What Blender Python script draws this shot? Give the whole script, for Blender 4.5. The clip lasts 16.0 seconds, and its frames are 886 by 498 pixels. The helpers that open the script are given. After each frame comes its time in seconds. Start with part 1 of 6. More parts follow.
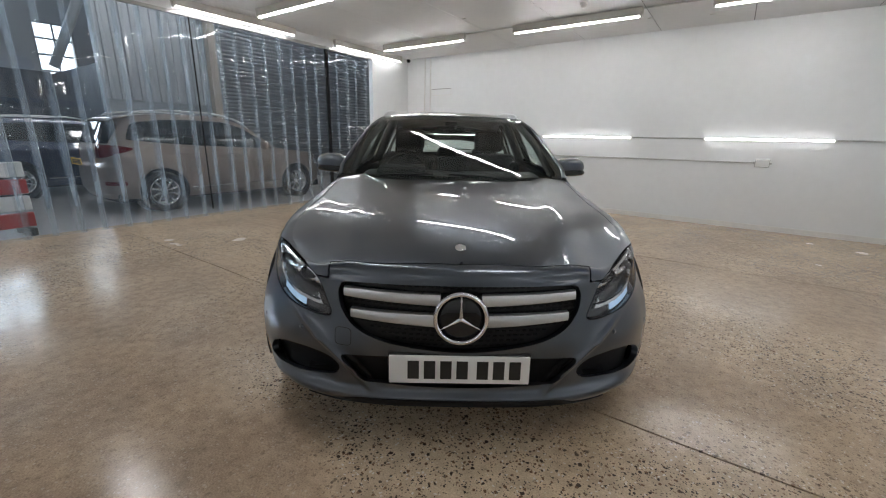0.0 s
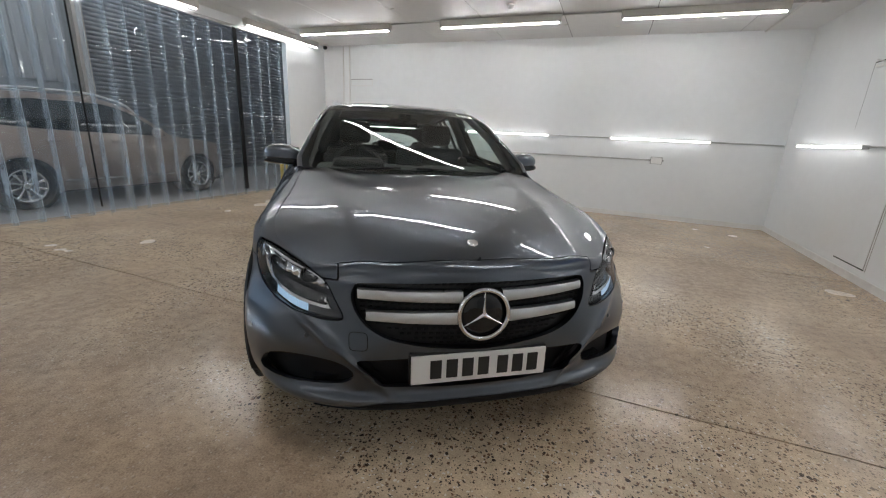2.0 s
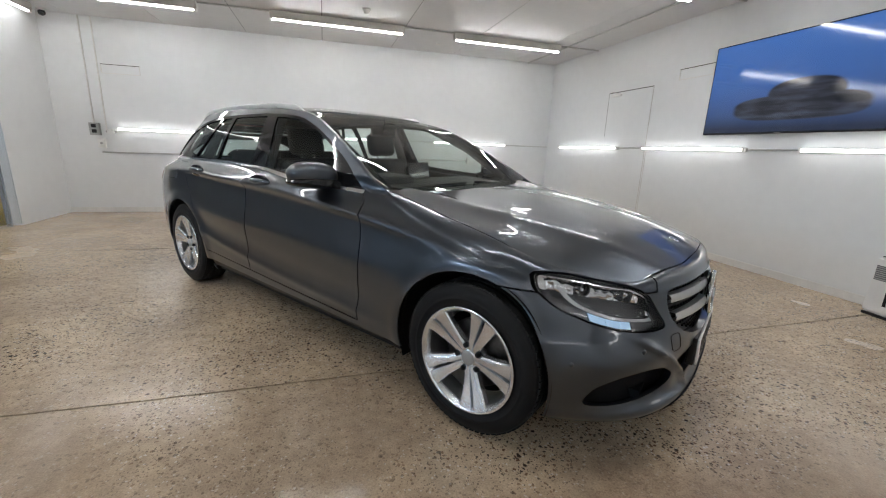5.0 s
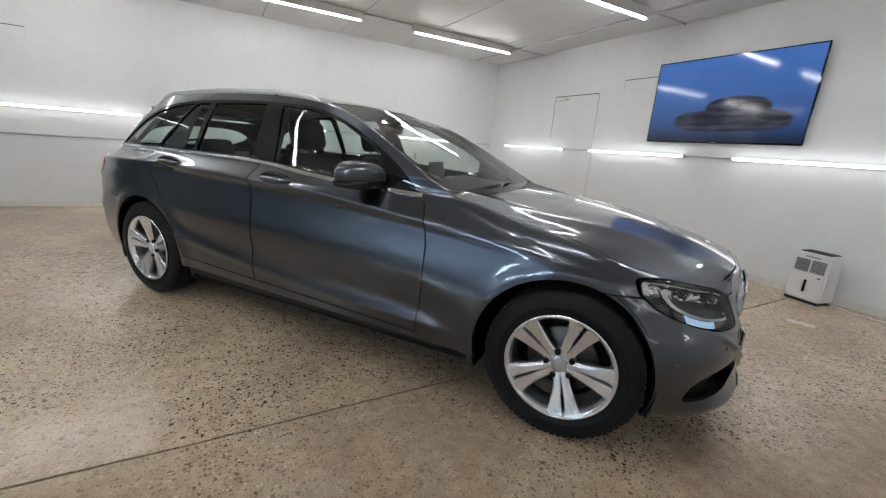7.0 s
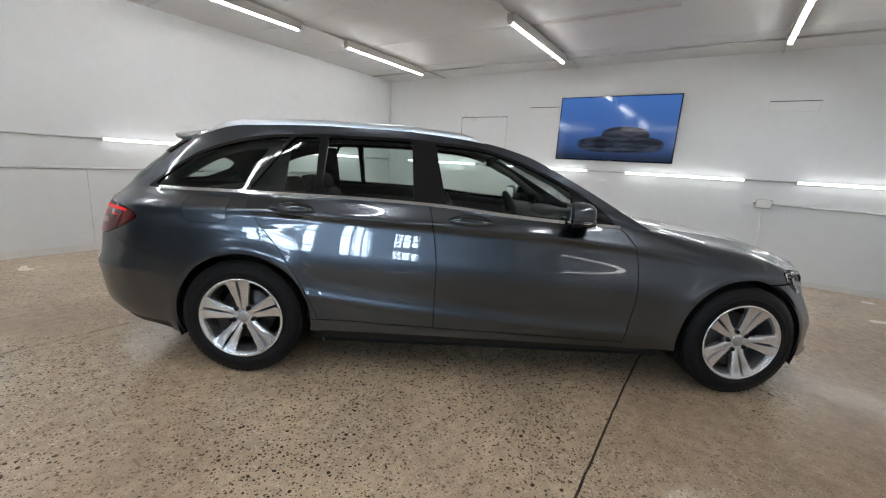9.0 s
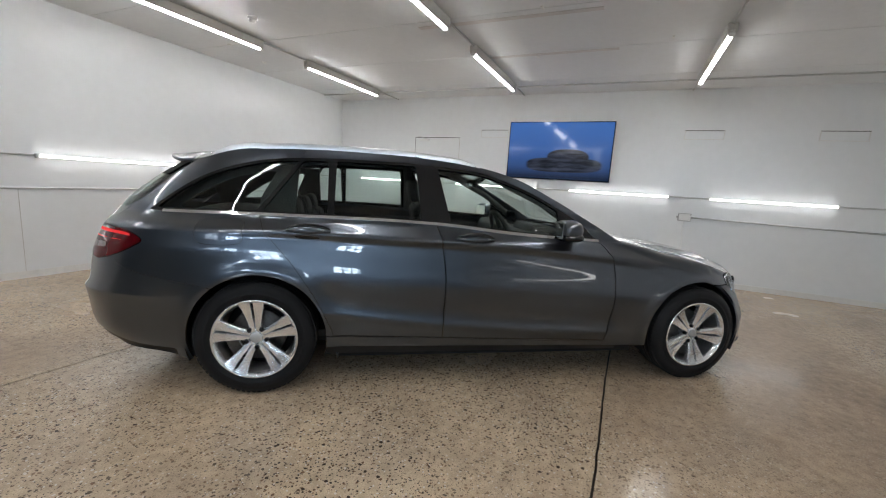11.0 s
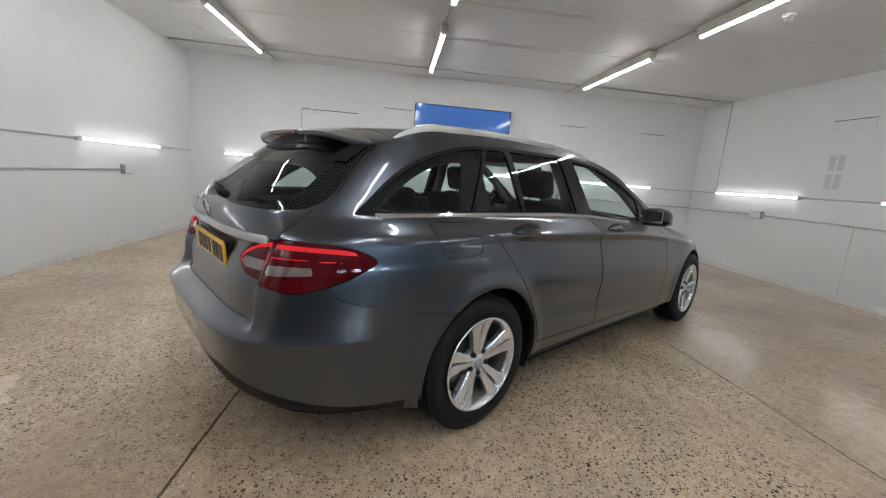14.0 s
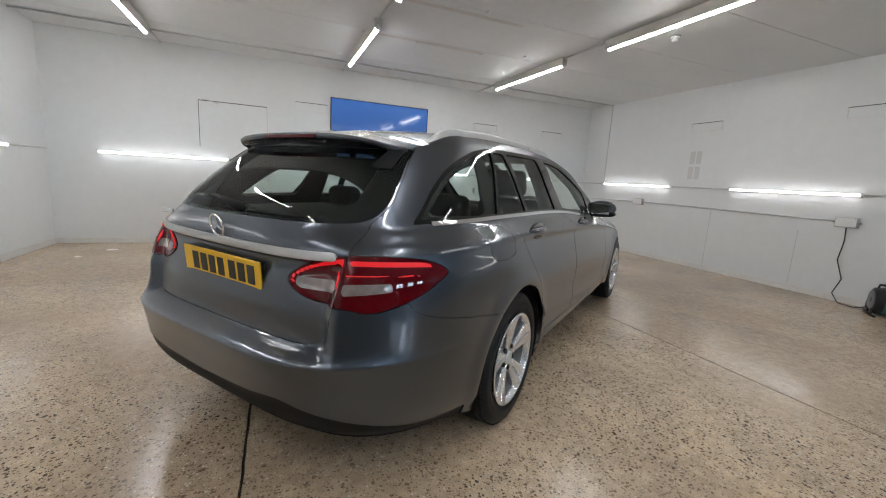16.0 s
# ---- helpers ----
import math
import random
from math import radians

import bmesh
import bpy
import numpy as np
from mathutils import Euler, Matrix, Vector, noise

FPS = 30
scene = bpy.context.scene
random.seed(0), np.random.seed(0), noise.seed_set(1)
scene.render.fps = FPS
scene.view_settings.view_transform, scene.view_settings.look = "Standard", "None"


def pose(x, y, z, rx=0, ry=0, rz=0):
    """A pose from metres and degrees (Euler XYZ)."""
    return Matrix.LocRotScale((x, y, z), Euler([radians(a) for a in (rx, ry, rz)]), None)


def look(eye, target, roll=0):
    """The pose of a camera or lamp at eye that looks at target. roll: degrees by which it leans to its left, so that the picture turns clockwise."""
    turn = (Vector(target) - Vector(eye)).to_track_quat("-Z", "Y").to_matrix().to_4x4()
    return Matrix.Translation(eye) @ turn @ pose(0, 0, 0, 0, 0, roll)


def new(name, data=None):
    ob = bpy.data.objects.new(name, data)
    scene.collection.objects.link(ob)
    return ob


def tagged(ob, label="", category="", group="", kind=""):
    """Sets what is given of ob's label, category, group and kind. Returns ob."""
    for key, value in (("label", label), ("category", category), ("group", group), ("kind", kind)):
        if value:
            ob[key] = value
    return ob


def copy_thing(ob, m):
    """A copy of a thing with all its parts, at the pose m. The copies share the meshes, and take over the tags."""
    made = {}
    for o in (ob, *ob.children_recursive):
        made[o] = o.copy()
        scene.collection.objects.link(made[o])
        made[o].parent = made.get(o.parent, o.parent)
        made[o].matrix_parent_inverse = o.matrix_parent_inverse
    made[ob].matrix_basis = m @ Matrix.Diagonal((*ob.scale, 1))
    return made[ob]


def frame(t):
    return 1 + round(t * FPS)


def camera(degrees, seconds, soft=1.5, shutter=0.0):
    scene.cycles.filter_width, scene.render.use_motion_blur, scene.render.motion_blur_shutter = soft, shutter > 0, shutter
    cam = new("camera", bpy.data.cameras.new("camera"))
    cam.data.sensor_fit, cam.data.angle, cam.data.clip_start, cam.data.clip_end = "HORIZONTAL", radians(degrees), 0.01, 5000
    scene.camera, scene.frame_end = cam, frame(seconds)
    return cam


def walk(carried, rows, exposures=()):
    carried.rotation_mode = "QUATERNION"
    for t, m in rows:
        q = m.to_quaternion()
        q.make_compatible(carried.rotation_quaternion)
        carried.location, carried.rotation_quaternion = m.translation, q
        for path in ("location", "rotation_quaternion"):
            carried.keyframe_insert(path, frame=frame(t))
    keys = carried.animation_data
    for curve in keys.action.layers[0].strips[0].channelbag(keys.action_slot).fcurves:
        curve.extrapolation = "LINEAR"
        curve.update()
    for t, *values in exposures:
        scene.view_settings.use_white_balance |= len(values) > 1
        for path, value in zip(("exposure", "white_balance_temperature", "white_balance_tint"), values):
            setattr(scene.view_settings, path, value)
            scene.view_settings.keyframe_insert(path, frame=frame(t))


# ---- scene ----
cam = camera(95.6, 16.0, 1.1)
PATH = [
    (0, (1.12, -1.72, 1.198), (0.02, -0.136, 0.666), 1.3),
    (0.5, (1.113, -1.711, 1.198), (0.034, -0.114, 0.668), 1.4),
    (1, (1.114, -1.708, 1.199), (0.082, -0.08, 0.665), 1.8),
    (1.5, (1.051, -1.732, 1.193), (0.135, -0.038, 0.652), 2.3),
    (2, (0.756, -1.885, 1.185), (0.059, -0.092, 0.64), 2.9),
    (2.5, (0.294, -2.02, 1.156), (-0.133, -0.145, 0.606), 3.0),
    (3, (-0.214, -2.073, 1.151), (-0.321, -0.152, 0.604), 2.8),
    (3.5, (-0.668, -2.026, 1.139), (-0.51, -0.104, 0.608), 2.3),
    (4, (-0.982, -1.938, 1.147), (-0.61, -0.04, 0.638), 2.1),
    (4.5, (-1.209, -1.925, 1.164), (-0.718, -0.049, 0.673), 2.0),
    (4.7, (-1.236, -1.921, 1.164), (-0.718, -0.052, 0.677), 2.0),
    (6.8, (-1.733, -1.667, 1.151), (-0.845, 0.056, 0.659), 4.3),
    (7, (-1.905, -1.563, 1.17), (-0.949, 0.123, 0.676), 4.4),
    (7.5, (-2.39, -1.263, 1.204), (-1.234, 0.297, 0.723), 4.5),
    (8, (-2.822, -0.894, 1.219), (-1.474, 0.503, 0.739), 4.5),
    (8.5, (-3.216, -0.572, 1.239), (-1.701, 0.657, 0.796), 4.1),
    (9, (-3.511, -0.261, 1.225), (-1.877, 0.817, 0.815), 3.6),
    (9.5, (-3.743, -0.075, 1.248), (-2.027, 0.882, 0.872), 3.3),
    (10, (-3.84, -0.02, 1.257), (-2.085, 0.876, 0.912), 2.9),
    (10.2, (-3.858, -0.018, 1.247), (-2.091, 0.863, 0.922), 3.0),
    (12.3, (-3.983, 0.489, 1.233), (-2.095, 1.055, 0.892), 4.5),
    (12.5, (-4.022, 0.67, 1.222), (-2.115, 1.172, 0.893), 4.6),
    (13, (-4.115, 1.201, 1.217), (-2.162, 1.473, 0.884), 4.9),
    (13.5, (-4.122, 1.746, 1.189), (-2.153, 1.759, 0.838), 4.9),
    (14, (-4.096, 2.244, 1.177), (-2.143, 1.996, 0.823), 4.6),
    (14.5, (-3.986, 2.576, 1.164), (-2.074, 2.11, 0.807), 4.1),
    (15, (-3.945, 2.762, 1.172), (-2.081, 2.131, 0.816), 3.7),
    (15.5, (-3.936, 2.859, 1.176), (-2.109, 2.125, 0.824), 3.5),
    (16, (-3.939, 2.873, 1.178), (-2.127, 2.1, 0.835), 3.4),
]
walk(cam, [(t, look(eye, target, roll)) for t, eye, target, roll in PATH],
     [(0, 0.0), (2, 0.02), (3, 0.18), (4.5, 0.14), (7, 0.10), (8.5, 0.07), (10, 0.08), (13.5, 0.09), (15, 0.15), (16, 0.15)])

# world: daylight reaches only the warehouse behind the strip curtain
world = bpy.data.worlds.new("world")
scene.world = world
world.use_nodes = True
_wn = world.node_tree.nodes
sky = _wn.new("ShaderNodeTexSky")
sky.sky_type = "NISHITA"
sky.sun_disc = False
sky.sun_elevation = radians(35)
sky.sun_rotation = radians(70)
_wn["Background"].inputs["Strength"].default_value = 0.45
world.node_tree.links.new(sky.outputs["Color"], _wn["Background"].inputs["Color"])

TUBE_POWER, STRIP_POWER = 50.0, 7.5
scene.view_settings.exposure = 0.0

# daylight in the row of high windows of the warehouse
WINDOWS = ((-.9, .5), (-3.3, -1.9), (-5.7, -4.3), (-8.1, -6.7))
for _a, _b in WINDOWS:
    day = new("window_daylight", bpy.data.lights.new("window_daylight", "AREA"))
    day.data.shape, day.data.size, day.data.size_y = "RECTANGLE", _b - _a, 1.3
    day.data.energy, day.data.color = 40.0 if _b > 0 else 190.0, (0.68, 0.84, 1.0)
    day.matrix_world = look((-15.25, (_a + _b) / 2, 3.4), (0.0, (_a + _b) / 2, 1.4))

# ---------------------------------------------------------------- materials
def nodes_of(m):
    return m.node_tree.nodes, m.node_tree.links


def blank(name):
    m = bpy.data.materials.new(name)
    m.use_nodes = True
    return m


def bsdf_of(m):
    return m.node_tree.nodes["Principled BSDF"]


def surface(name, base, rough=0.5, metal=0.0, vary=0.12, fine=40.0, coarse=3.0, bump=0.15, coat=0.0, rvary=0.1, spec=0.5):
    """A plain material with uneven colour and gloss at two scales, and fine relief."""
    m = blank(name)
    n, l = nodes_of(m)
    b = bsdf_of(m)
    tc = n.new("ShaderNodeTexCoord")
    big, small = n.new("ShaderNodeTexNoise"), n.new("ShaderNodeTexNoise")
    big.inputs["Scale"].default_value, small.inputs["Scale"].default_value = coarse, fine
    big.inputs["Detail"].default_value, small.inputs["Detail"].default_value = 4, 3
    for t in (big, small):
        l.new(tc.outputs["Object"], t.inputs["Vector"])
    mix = n.new("ShaderNodeMath")
    mix.operation = "MULTIPLY_ADD"
    l.new(big.outputs["Fac"], mix.inputs[0])
    mix.inputs[1].default_value = 0.6
    half = n.new("ShaderNodeMath")
    half.operation = "MULTIPLY"
    half.inputs[1].default_value = 0.4
    l.new(small.outputs["Fac"], half.inputs[0])
    l.new(half.outputs[0], mix.inputs[2])
    ramp = n.new("ShaderNodeValToRGB")
    ramp.color_ramp.elements[0].position, ramp.color_ramp.elements[1].position = 0.3, 0.7
    lo, hi = [max(0, c * (1 - vary)) for c in base], [min(1, c * (1 + vary)) for c in base]
    ramp.color_ramp.elements[0].color, ramp.color_ramp.elements[1].color = (*lo, 1), (*hi, 1)
    l.new(mix.outputs[0], ramp.inputs["Fac"])
    l.new(ramp.outputs["Color"], b.inputs["Base Color"])
    rr = n.new("ShaderNodeMapRange")
    rr.inputs["To Min"].default_value, rr.inputs["To Max"].default_value = max(0.02, rough - rvary), min(1, rough + rvary)
    l.new(mix.outputs[0], rr.inputs["Value"])
    l.new(rr.outputs["Result"], b.inputs["Roughness"])
    b.inputs["Metallic"].default_value = metal
    b.inputs["Specular IOR Level"].default_value = spec
    if coat:
        b.inputs["Coat Weight"].default_value, b.inputs["Coat Roughness"].default_value = coat, 0.012
    if bump:
        bp = n.new("ShaderNodeBump")
        bp.inputs["Strength"].default_value, bp.inputs["Distance"].default_value = bump, 0.002
        l.new(small.outputs["Fac"], bp.inputs["Height"])
        l.new(bp.outputs["Normal"], b.inputs["Normal"])
    return m


def glow(name, colour, strength):
    m = blank(name)
    b = bsdf_of(m)
    b.inputs["Base Color"].default_value = (*[0.3 * c for c in colour], 1)
    b.inputs["Emission Color"].default_value = (*colour, 1)
    b.inputs["Emission Strength"].default_value = strength
    return m


def pane(name, tint, gloss_rough=0.01, ior=1.5, haze=0.0, haze_colour=(0.8, 0.8, 0.8), wave=0.0):
    """Thin glass or clear plastic: tinted passage, a mirror coat by Fresnel, a little milky haze."""
    m = blank(name)
    n, l = nodes_of(m)
    n.remove(bsdf_of(m))
    out = n["Material Output"]
    tr, gl, fr, mx = n.new("ShaderNodeBsdfTransparent"), n.new("ShaderNodeBsdfGlossy"), n.new("ShaderNodeLayerWeight"), n.new("ShaderNodeMixShader")
    f0 = ((ior - 1) / (ior + 1)) ** 2 * 1.1
    pw, sc = n.new("ShaderNodeMath"), n.new("ShaderNodeMath")
    pw.operation, sc.operation = "POWER", "MULTIPLY_ADD"
    pw.inputs[1].default_value, sc.inputs[1].default_value, sc.inputs[2].default_value = 5.0, 1 - f0, f0
    l.new(fr.outputs["Facing"], pw.inputs[0])
    l.new(pw.outputs[0], sc.inputs[0])
    tr.inputs["Color"].default_value = (*tint, 1)
    gl.inputs["Roughness"].default_value = gloss_rough
    fr.inputs["Blend"].default_value = 0.5
    body = tr.outputs[0]
    if haze:
        df, mh, nz, mr = n.new("ShaderNodeBsdfDiffuse"), n.new("ShaderNodeMixShader"), n.new("ShaderNodeTexNoise"), n.new("ShaderNodeMapRange")
        tl, md = n.new("ShaderNodeBsdfTranslucent"), n.new("ShaderNodeMixShader")
        tl.inputs["Color"].default_value = (*haze_colour, 1)
        l.new(df.outputs[0], md.inputs[1])
        l.new(tl.outputs[0], md.inputs[2])
        df.inputs["Color"].default_value = (*haze_colour, 1)
        tc, mp = n.new("ShaderNodeTexCoord"), n.new("ShaderNodeMapping")
        mp.inputs["Scale"].default_value = (6, 6, 0.7)
        l.new(tc.outputs["Object"], mp.inputs["Vector"])
        l.new(mp.outputs["Vector"], nz.inputs["Vector"])
        nz.inputs["Scale"].default_value, nz.inputs["Detail"].default_value = 2.0, 5
        mr.inputs["From Min"].default_value, mr.inputs["From Max"].default_value = 0.35, 0.75
        mr.inputs["To Min"].default_value, mr.inputs["To Max"].default_value = haze * 0.4, haze * 1.7
        l.new(nz.outputs["Fac"], mr.inputs["Value"])
        l.new(mr.outputs["Result"], mh.inputs["Fac"])
        l.new(tr.outputs[0], mh.inputs[1])
        l.new(md.outputs[0], mh.inputs[2])
        body = mh.outputs[0]
    if wave:
        nw, bw, tw = n.new("ShaderNodeTexNoise"), n.new("ShaderNodeBump"), n.new("ShaderNodeTexCoord")
        nw.inputs["Scale"].default_value, nw.inputs["Detail"].default_value = 2.4, 0.0
        bw.inputs["Strength"].default_value, bw.inputs["Distance"].default_value = wave, 0.05
        l.new(tw.outputs["Object"], nw.inputs["Vector"])
        l.new(nw.outputs["Fac"], bw.inputs["Height"])
        l.new(bw.outputs["Normal"], gl.inputs["Normal"])
        l.new(bw.outputs["Normal"], fr.inputs["Normal"])
    l.new(sc.outputs[0], mx.inputs["Fac"])
    l.new(body, mx.inputs[1])
    l.new(gl.outputs[0], mx.inputs[2])
    l.new(mx.outputs[0], out.inputs["Surface"])
    return m


def concrete():
    """Ground concrete floor with exposed dark and pale aggregate, stains and polished patches."""
    m = blank("ground_concrete")
    n, l = nodes_of(m)
    b = bsdf_of(m)
    tc = n.new("ShaderNodeTexCoord")
    def noise_of(scale, detail=4.0):
        t = n.new("ShaderNodeTexNoise")
        t.inputs["Scale"].default_value, t.inputs["Detail"].default_value = scale, detail
        l.new(tc.outputs["Object"], t.inputs["Vector"])
        return t
    def ramp_of(src, p0, c0, p1, c1):
        r = n.new("ShaderNodeValToRGB")
        r.color_ramp.elements[0].position, r.color_ramp.elements[1].position = p0, p1
        r.color_ramp.elements[0].color, r.color_ramp.elements[1].color = (*c0, 1), (*c1, 1)
        l.new(src, r.inputs["Fac"])
        return r
    def mixed(kind, fac, a, c):
        x = n.new("ShaderNodeMix")
        x.data_type, x.blend_type = "RGBA", kind
        if isinstance(fac, float):
            x.inputs["Factor"].default_value = fac
        else:
            l.new(fac, x.inputs["Factor"])
        l.new(a, x.inputs["A"])
        if isinstance(c, tuple):
            x.inputs["B"].default_value = (*c, 1)
        else:
            l.new(c, x.inputs["B"])
        return x.outputs["Result"]
    # chip shapes are bent by a fine noise so that no two are alike
    wob = n.new("ShaderNodeTexNoise")
    wob.inputs["Scale"].default_value, wob.inputs["Detail"].default_value = 70, 2
    l.new(tc.outputs["Object"], wob.inputs["Vector"])
    bend = n.new("ShaderNodeVectorMath")
    bend.operation = "MULTIPLY_ADD"
    bend.inputs[1].default_value = (0.016, 0.016, 0.016)
    l.new(wob.outputs["Color"], bend.inputs[0])
    l.new(tc.outputs["Object"], bend.inputs[2])
    stain, tone, mid, grain = noise_of(0.45, 3), noise_of(1.7, 3), noise_of(16, 3), noise_of(150, 2)
    base = ramp_of(stain.outputs["Fac"], 0.30, (0.44, 0.350, 0.258), 0.70, (0.585, 0.480, 0.365)).outputs["Color"]
    warm = ramp_of(tone.outputs["Fac"], 0.30, (0.86, 0.84, 0.83), 0.70, (1.10, 1.07, 1.02)).outputs["Color"]
    col = mixed("MULTIPLY", 1.0, base, warm)
    blot = ramp_of(mid.outputs["Fac"], 0.30, (0.84, 0.825, 0.81), 0.70, (1.13, 1.12, 1.09)).outputs["Color"]
    col = mixed("MULTIPLY", 1.0, col, blot)
    fine = ramp_of(grain.outputs["Fac"], 0.32, (0.80, 0.79, 0.78), 0.68, (1.17, 1.165, 1.155)).outputs["Color"]
    col = mixed("MULTIPLY", 0.8, col, fine)
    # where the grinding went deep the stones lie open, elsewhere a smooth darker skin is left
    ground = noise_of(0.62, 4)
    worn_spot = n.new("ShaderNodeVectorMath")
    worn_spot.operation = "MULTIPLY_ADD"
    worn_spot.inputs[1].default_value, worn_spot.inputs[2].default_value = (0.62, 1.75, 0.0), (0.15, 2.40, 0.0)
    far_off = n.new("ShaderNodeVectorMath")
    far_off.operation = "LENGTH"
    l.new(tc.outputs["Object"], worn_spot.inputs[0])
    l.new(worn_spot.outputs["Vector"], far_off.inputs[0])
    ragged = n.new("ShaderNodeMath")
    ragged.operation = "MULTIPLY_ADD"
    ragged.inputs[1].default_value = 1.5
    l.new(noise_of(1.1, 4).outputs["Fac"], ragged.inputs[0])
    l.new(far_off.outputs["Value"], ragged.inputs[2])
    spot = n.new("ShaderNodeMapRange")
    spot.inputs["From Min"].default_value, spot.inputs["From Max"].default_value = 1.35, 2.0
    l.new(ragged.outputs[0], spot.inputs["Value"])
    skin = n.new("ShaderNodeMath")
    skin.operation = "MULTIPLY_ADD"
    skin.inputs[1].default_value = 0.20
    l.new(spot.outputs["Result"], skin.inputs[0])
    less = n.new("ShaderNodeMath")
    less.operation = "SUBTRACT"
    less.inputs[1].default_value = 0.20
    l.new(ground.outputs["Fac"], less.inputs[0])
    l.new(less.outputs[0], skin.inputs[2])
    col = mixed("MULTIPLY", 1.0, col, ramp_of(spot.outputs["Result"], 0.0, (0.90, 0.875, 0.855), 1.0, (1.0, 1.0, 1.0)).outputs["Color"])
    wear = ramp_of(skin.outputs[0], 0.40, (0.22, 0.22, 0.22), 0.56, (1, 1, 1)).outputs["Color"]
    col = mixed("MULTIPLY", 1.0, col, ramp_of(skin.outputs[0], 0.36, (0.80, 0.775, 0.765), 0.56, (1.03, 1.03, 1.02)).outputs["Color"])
    def stones(scale, share, edge):
        v = n.new("ShaderNodeTexVoronoi")
        v.inputs["Scale"].default_value = scale
        l.new(bend.outputs["Vector"], v.inputs["Vector"])
        sep = n.new("ShaderNodeSeparateColor")
        l.new(v.outputs["Color"], sep.inputs["Color"])
        pick, near, fac, worn = n.new("ShaderNodeMath"), n.new("ShaderNodeMapRange"), n.new("ShaderNodeMath"), n.new("ShaderNodeMath")
        pick.operation, fac.operation, worn.operation = "LESS_THAN", "MULTIPLY", "MULTIPLY"
        pick.inputs[1].default_value = share
        l.new(sep.outputs["Red"], pick.inputs[0])
        near.inputs["From Min"].default_value, near.inputs["From Max"].default_value = edge, edge * 0.75
        l.new(v.outputs["Distance"], near.inputs["Value"])
        l.new(pick.outputs[0], fac.inputs[0])
        l.new(near.outputs["Result"], fac.inputs[1])
        l.new(fac.outputs[0], worn.inputs[0])
        l.new(wear, worn.inputs[1])
        return worn.outputs[0]
    pale = stones(75, 0.16, 0.40)
    for fac, colour in ((stones(62, 0.16, 0.46), (0.17, 0.10, 0.06)), (pale, (0.66, 0.60, 0.52)), (stones(120, 0.27, 0.45), (0.12, 0.092, 0.073)),
                        (stones(66, 0.18, 0.42), (0.070, 0.054, 0.043)), (stones(40, 0.07, 0.40), (0.06, 0.044, 0.034))):
        col = mixed("MIX", fac, col, colour)
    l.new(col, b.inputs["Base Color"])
    # polish: smooth hard patches between duller ones
    rough = n.new("ShaderNodeMapRange")
    rough.inputs["From Min"].default_value, rough.inputs["From Max"].default_value = 0.32, 0.68
    rough.inputs["To Min"].default_value, rough.inputs["To Max"].default_value = 0.09, 0.30
    gloss = n.new("ShaderNodeMath")
    gloss.operation = "MULTIPLY_ADD"
    gloss.inputs[1].default_value = 0.5
    half_two = n.new("ShaderNodeMath")
    half_two.operation = "MULTIPLY"
    half_two.inputs[1].default_value = 0.5
    l.new(noise_of(2.0, 2).outputs["Fac"], half_two.inputs[0])
    l.new(ground.outputs["Fac"], gloss.inputs[0])
    l.new(half_two.outputs[0], gloss.inputs[2])
    l.new(gloss.outputs[0], rough.inputs["Value"])
    l.new(rough.outputs["Result"], b.inputs["Roughness"])
    bp = n.new("ShaderNodeBump")
    bp.inputs["Strength"].default_value, bp.inputs["Distance"].default_value = 0.22, 0.002
    l.new(noise_of(75, 3).outputs["Fac"], bp.inputs["Height"])
    bp2 = n.new("ShaderNodeBump")
    bp2.inputs["Strength"].default_value, bp2.inputs["Distance"].default_value = 0.2, 0.004
    l.new(noise_of(7, 3).outputs["Fac"], bp2.inputs["Height"])
    l.new(bp.outputs["Normal"], bp2.inputs["Normal"])
    l.new(bp2.outputs["Normal"], b.inputs["Normal"])
    return m


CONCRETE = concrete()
GROUT = surface("joint_filler", (0.05, 0.042, 0.035), 0.85, fine=80, bump=0.4)
WALL_WHITE = surface("white_wall_panel", (0.74, 0.755, 0.765), 0.33, vary=0.035, fine=9, coarse=0.9, bump=0.05, rvary=0.1)
CEILING_WHITE = surface("white_ceiling_panel", (0.68, 0.685, 0.69), 0.48, vary=0.05, fine=14, coarse=1.2, bump=0.06)
TRIM_WHITE = surface("white_trim", (0.72, 0.71, 0.69), 0.5, vary=0.1, fine=20, coarse=2)
PLASTIC_WHITE = surface("white_plastic", (0.76, 0.76, 0.75), 0.4, vary=0.04, fine=60, coarse=6, bump=0.03)
CONDUIT = surface("galvanised_conduit", (0.55, 0.55, 0.54), 0.4, metal=0.2, vary=0.1)
BOX_GREY = surface("grey_metal_box", (0.42, 0.42, 0.41), 0.42, metal=0.5, vary=0.1)
DARK_GAP = surface("dark_gap", (0.06, 0.06, 0.06), 0.8)
BLACK_PLASTIC = surface("black_plastic", (0.012, 0.012, 0.013), 0.42, spec=0.35, vary=0.15, fine=90, bump=0.08)
TUBE_GLOW = glow("lit_tube", (0.985, 0.985, 0.985), TUBE_POWER)
# same tube at cut power, so the wall and header close by don't burn out
DIM_GLOW = glow("dimmed_lit_tube", (0.985, 0.985, 0.985), TUBE_POWER * 0.3)
STRIP_GLOW = glow("lit_wall_tube", (1.0, 0.99, 0.975), STRIP_POWER)
PVC = pane("clear_plastic_strip", (0.93, 0.95, 0.965), 0.008, 1.55, haze=0.10, haze_colour=(0.68, 0.82, 0.97), wave=0.6)
PVC_BAND = pane("doubled_plastic_strip", (0.90, 0.93, 0.95), 0.12, 1.4, haze=0.20, haze_colour=(0.74, 0.84, 0.93))
